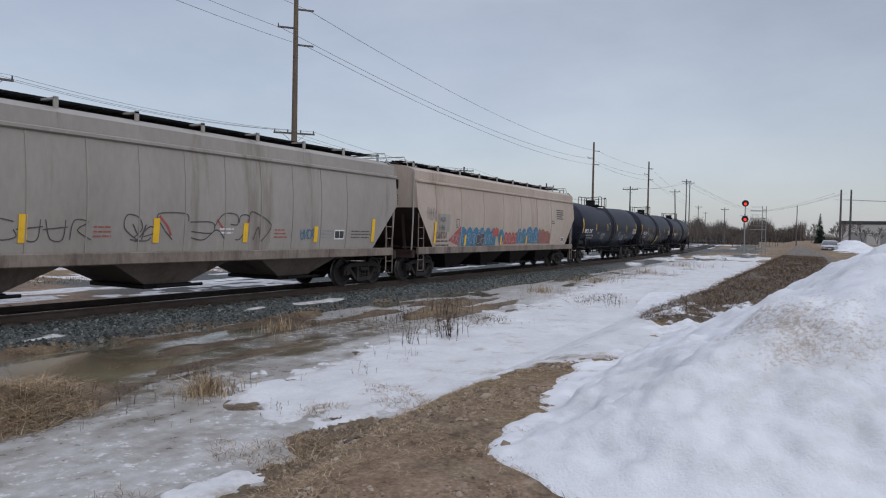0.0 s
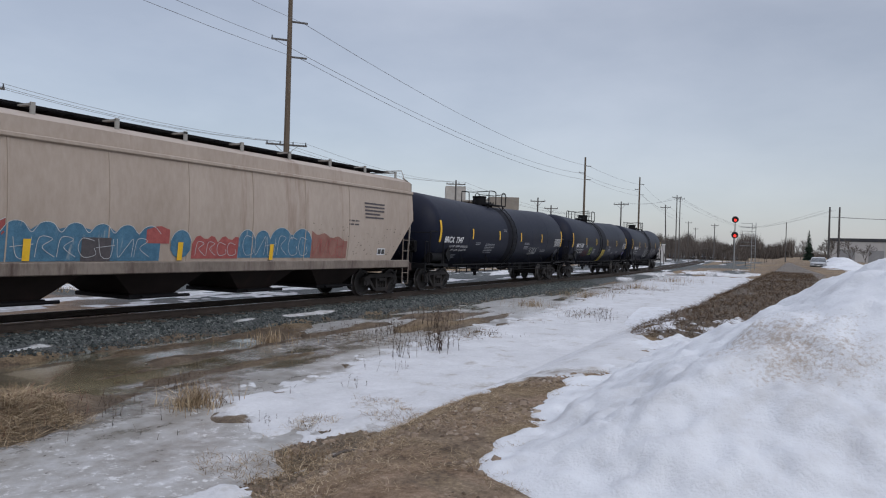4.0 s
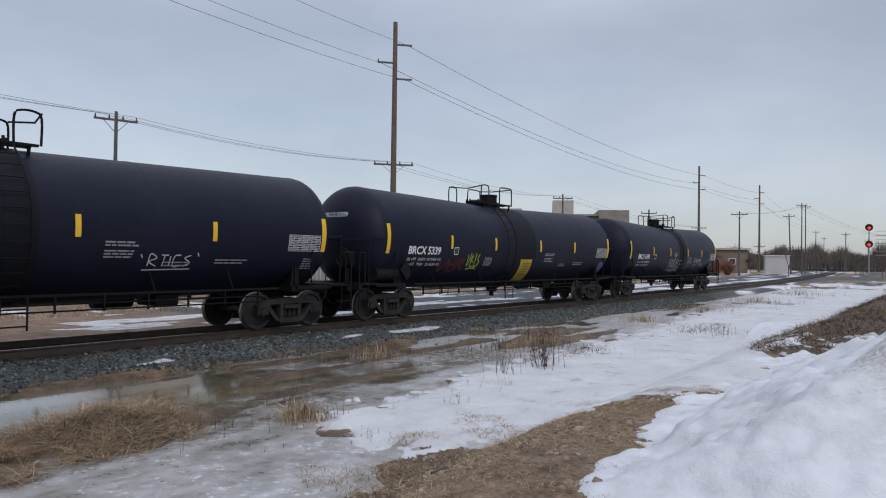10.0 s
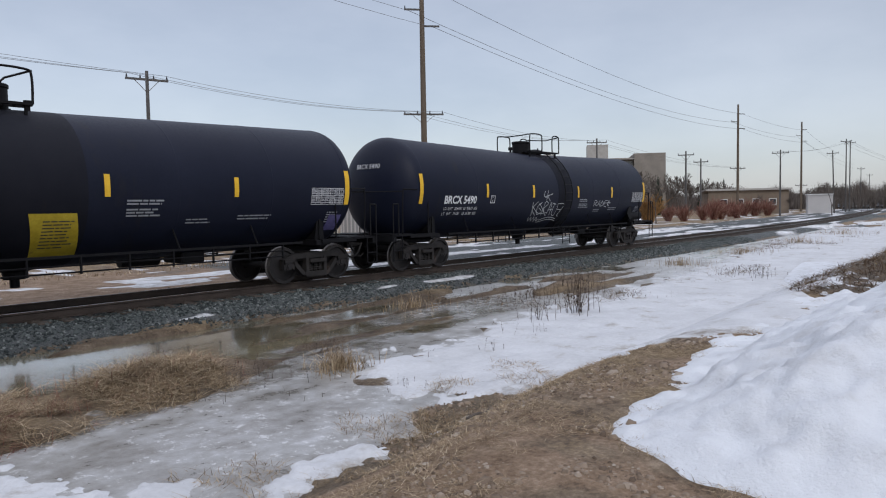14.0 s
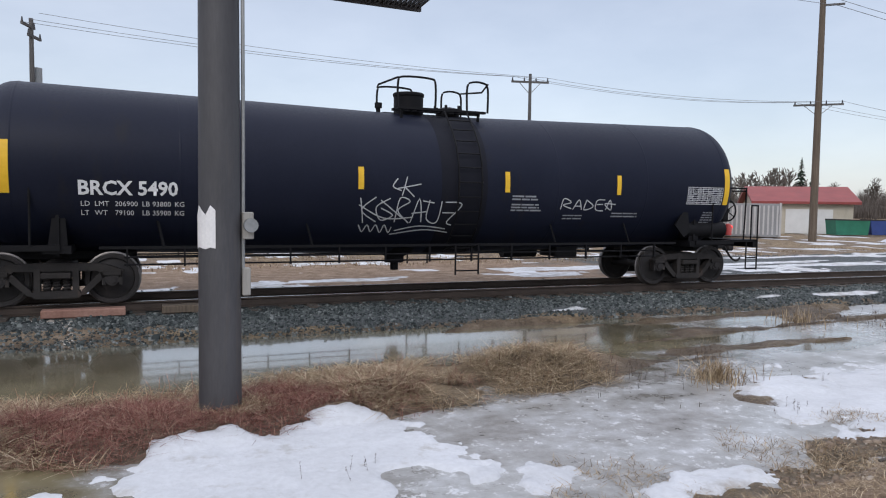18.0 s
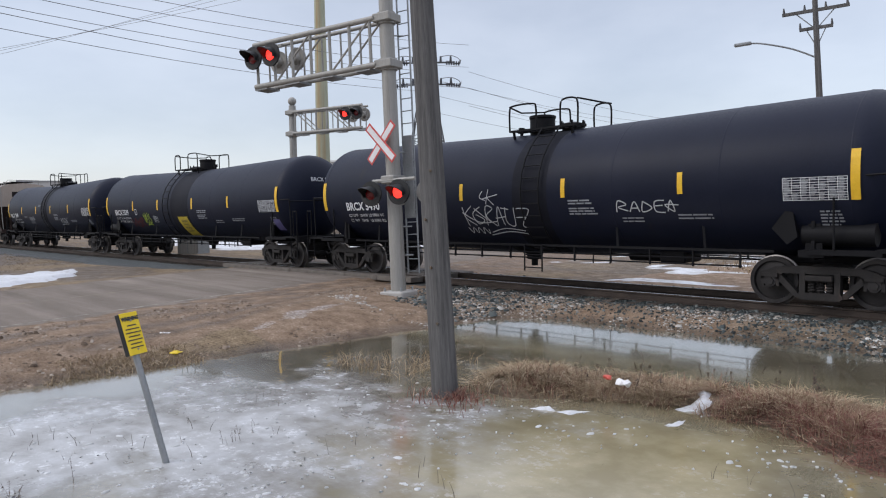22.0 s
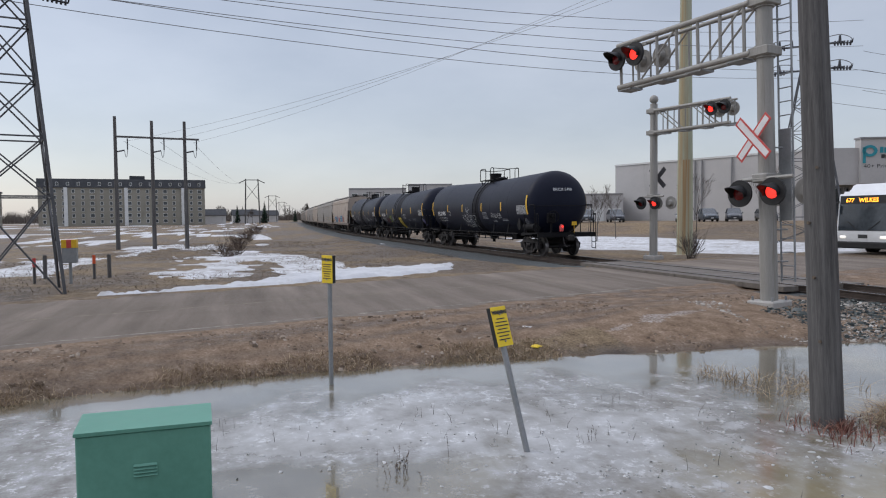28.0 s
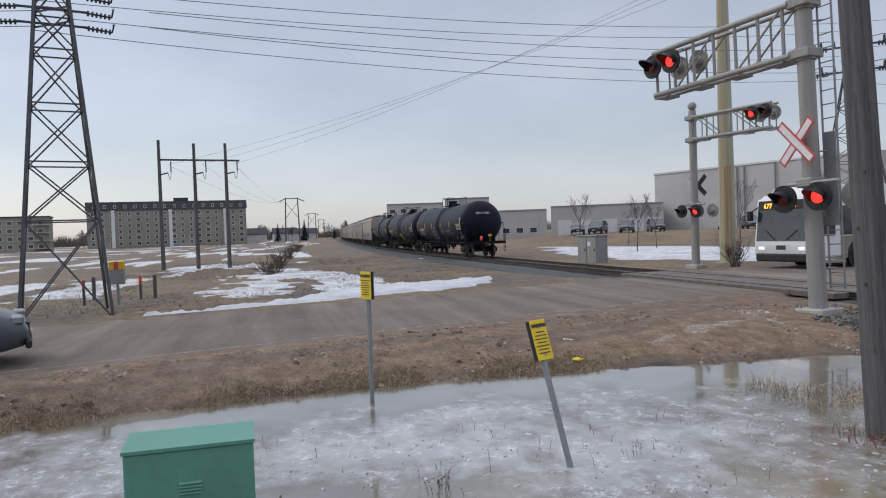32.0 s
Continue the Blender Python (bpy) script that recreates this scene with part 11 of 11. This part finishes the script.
# beyond the crossing
for x, y, s in ((-62, 27, 0.62), (-52, 27.5, 0.55), (-68, 48, 0.8), (-60.5, 50.0, 0.82), (-57, 32, 0.5), (-70, 36, 0.5)):
    bare_tree(x, y, -0.2, 9.0, 55, "slender bare street tree", "street trees", scale=s, min_th=0.012, slim=0.42)
for x, y in ((-37.6, 26.0), (-29.3, 20.4), (-40.0, 27.2)):
    bush(x, y, -0.25, 1.6, 40, int(-x * 3), M_TWIG, "small leafless shrub in the snow", 0.4)
bush(-28.3, 60.0, -0.2, 5.0, 220, 9, M_TWIG, "large tangled leafless shrub at the car park", 0.55)
for k in range(40):
    b, D = rt.uniform(-104, -84.5), rt.uniform(330, 480)
    x, y = D * math.sin(radians(b)), D * math.cos(radians(b))
    if -103.9 < b < -92.4 and D < 370:
        continue
    if k % 3 == 0:
        spruce(x, y, -0.4, rt.uniform(7, 11), k)
    else:
        bare_tree(x, y, -0.4, 9.0, 1 + k % 5, scale=rt.uniform(0.7, 1.2), min_th=0.06)
for k in range(13):
    x = -46 - 110 * (k / 12) ** 1.7
    bush(x, -0.8 - 0.038 * (x + 46) + 0.5 * math.sin(2.3 * k), -0.6, 0.8 + 0.35 * (k % 3) + 0.05 * k, 46, 60 + k, M_SEEDWEED, "low tangle of dead brush in a line beside the track", 0.9)
# far woods along the horizon
def woods(name, b0, b1, D, h, n, seed):
    r = np.random.default_rng(seed)
    b = np.radians(r.uniform(b0, b1, n))
    d = D * r.uniform(0.92, 1.1, n)
    x, y = d * np.sin(b), d * np.cos(b)
    hh = h * (0.55 + 0.6 * vnoise(np.degrees(b) * 1.3, b * 0, seed)) * r.uniform(0.4, 1.0, n)
    w = h * 0.012 * r.uniform(0.5, 1.5, n)
    lean = r.normal(0, 0.12, (2, n)) * hh
    a = r.uniform(0, 3.14, n)
    z0 = -1.0 + hh * r.uniform(0.0, 0.55, n)
    V = np.stack([np.stack([x - w * np.cos(a), y - w * np.sin(a), z0], 1), np.stack([x + w * np.cos(a), y + w * np.sin(a), z0], 1), np.stack([x + lean[0], y + lean[1], hh], 1)], 1)
    o = tri_mesh(name, V.reshape(-1, 3), np.arange(3 * n).reshape(-1, 3), M_TWIG)
    tagged(o, "hazy belt of leafless woods on the horizon", "woods", kind="stuff")


woods("far_woods", 42, 91, 430, 13, 60000, 1)
woods("far_woods", 50, 88, 250, 6.5, 26000, 6)
woods("far_woods", 90, 130, 600, 10, 20000, 2)
woods("far_woods", -130, -80, 700, 10, 40000, 3)
woods("far_woods", -80, 42, 600, 9, 50000, 4)

# small litter and markers
mk = thing("line_marker", pose(-26.3, -5.35, -0.35), "grey utility marker box with red and yellow bands on a post", "marker post")
bm = B()
rod(bm, (0, 0, 0), (0, 0, 0.9), 0.05, n=8)
part("post", bm, M_GALV, mk)
bm = B()
box(bm, -0.14, 0.14, -0.22, 0.22, 0.85, 1.35, bevel=0.01)
part("box", bm, M_GALV, mk)
for k in range(3):
    bm = B()
    box(bm, -0.145, 0.145, -0.225 + 0.15 * k, -0.075 + 0.15 * k, 1.35, 1.62)
    part("colour_band", bm, (M_YELLOW, M_RED, M_YELLOW)[k], mk)
for x, y in ((-28.3, -5.0), (-27.0, -6.6)):
    st = thing("marker_stake", pose(x, y, -0.4), "grey marker stake with an orange-red tip", "marker stake", "marker stakes")
    bm = B()
    rod(bm, (0, 0, 0), (0, 0, 0.75), 0.05, n=8)
    part("stake", bm, M_WOOD, st)
    bm = B()
    rod(bm, (0, 0, 0.75), (0, 0, 1.05), 0.055, n=8)
    part("tip", bm, surface("orange_red_tip", (0.55, 0.07, 0.02), (0.65, 0.10, 0.03), 0.5, bump_by=0) if x < -28 else M_RED, st)
for x, y in ((-28.6, -4.55), (-29.0, -6.75)):
    st = thing("fence_post", pose(x, y, -0.4), "weathered grey wooden fence post", "fence post", "fence posts")
    bm = B()
    rod(bm, (0, 0, 0), (0, 0, 1.05), 0.07, n=8)
    part("post", bm, M_WOOD, st)
for x, y, rz, lean in ((-21.6, 37.0, -10, 8), (-18.4, 36.0, 0, 0)):
    sg = thing("warning_marker", pose(x, y, -0.3, 0, lean, rz), "yellow warning plate on a thin post by the car park", "warning sign", "warning markers")
    bm = B()
    rod(bm, (0, 0, 0), (0, 0, 1.6), 0.035, n=8)
    part("post", bm, M_WOODBR, sg)
    bm = B()
    box(bm, -0.3, 0.3, -0.05, -0.03, 1.35, 1.75)
    part("plate", bm, M_SIGNYEL, sg)
rag = thing("rag", pose(-4.90, 7.38, -0.12), "crumpled red plastic litter beside a lump of snow on the berm", "litter")
bm = B()
bmesh.ops.create_icosphere(bm, subdivisions=2, radius=0.055)
rg = random.Random(2)
for v in bm.verts:
    v.co = Vector((v.co.x * 1.1, v.co.y * 0.8, v.co.z * 0.5)) * rg.uniform(0.6, 1.25)
part("red_part", bm, surface("red_plastic", (0.42, 0.06, 0.045), (0.55, 0.10, 0.07), 0.5, bump_by=0), rag)
# white lump of snow lying beside the red scrap
bm = B()
bmesh.ops.create_icosphere(bm, subdivisions=2, radius=0.075, matrix=Matrix.Translation((0.26, -0.05, -0.03)))
for v in bm.verts:
    v.co = Vector((0.26 + (v.co.x - 0.26) * rg.uniform(1.1, 1.7), v.co.y * rg.uniform(0.7, 1.0), v.co.z * 0.4 + rg.uniform(-.045, .025)))
part("white_part", bm, M_WHITE, rag)
for x, y, z, c, lb in ((-11.55, 4.95, -0.36, M_SIGNYEL, "crushed yellow litter at the water's edge"), (-12.6, 5.2, -0.2, M_WHITE, "crumpled white litter on the dirt"), (-12.0, -0.9, -0.3, M_WHITE, "pale crumpled bag on the dirt shoulder")):
    l_ = thing("litter", pose(x, y, z + 0.02), lb, "litter", "litter")
    bm = B()
    bmesh.ops.create_icosphere(bm, subdivisions=2, radius=0.085)
    for v in bm.verts:
        v.co = Vector((v.co.x * 1.2, v.co.y * 1.4, v.co.z * 0.35)) * rg.uniform(0.6, 1.2)
    part("scrap", bm, c, l_)
yf = thing("marker_flag", pose(20.2, 1.7, -0.1), "tiny yellow marker flag on the weed bank", "marker flag")
bm = B()
rod(bm, (0, 0, 0), (0, 0, 0.42), 0.008, n=5)
part("wire", bm, M_GALV, yf)
bm = B()
box(bm, 0, 0.10, -0.003, 0.003, 0.32, 0.42)
part("flag", bm, M_SIGNYEL, yf)
stk = thing("branch", pose(6.15, 3.72, float(ground_z(np.array([6.15]), np.array([3.72]))[0]) - 0.01, 0, 0, -20), "short dark broken branch lying on the dirt", "branch")
bm = B()
pipe(bm, curve_pts([(-0.24, 0, 0.02), (-0.08, 0.03, 0.035), (0.10, -0.01, 0.025), (0.22, 0.02, 0.03)]), 0.014)
part("stick", bm, M_BARK, stk)
bm = B()
pipe(bm, [(0.0, 0.02, 0.03), (0.07, 0.07, 0.04), (0.12, 0.09, 0.03)], 0.007)
part("twig", bm, M_BARK, stk)
# rusty grade-crossing timbers stacked beside the near rail
for x, l, c in ((-0.35, 1.35, M_REDWEED), (1.4, 0.9, M_WOODBR)):
    tb = thing("timber_block", track_frame(x) @ pose(0, -GAUGE / 2 - 0.34, -0.19), "weathered reddish timber lying beside the rail", "timber", "timbers by the rail")
    bm = B()
    box(bm, -l / 2, l / 2, -0.14, 0.14, 0.0, 0.14, bevel=0.015)
    part("timber", bm, surface("reddish_timber", (0.20, 0.10, 0.075), (0.32, 0.19, 0.15), 0.9, 0, 2, 20) if c == M_REDWEED else M_WOODBR, tb)


# ---- what moves ----
def motions():
    move_train()
    move_traffic()


motions()
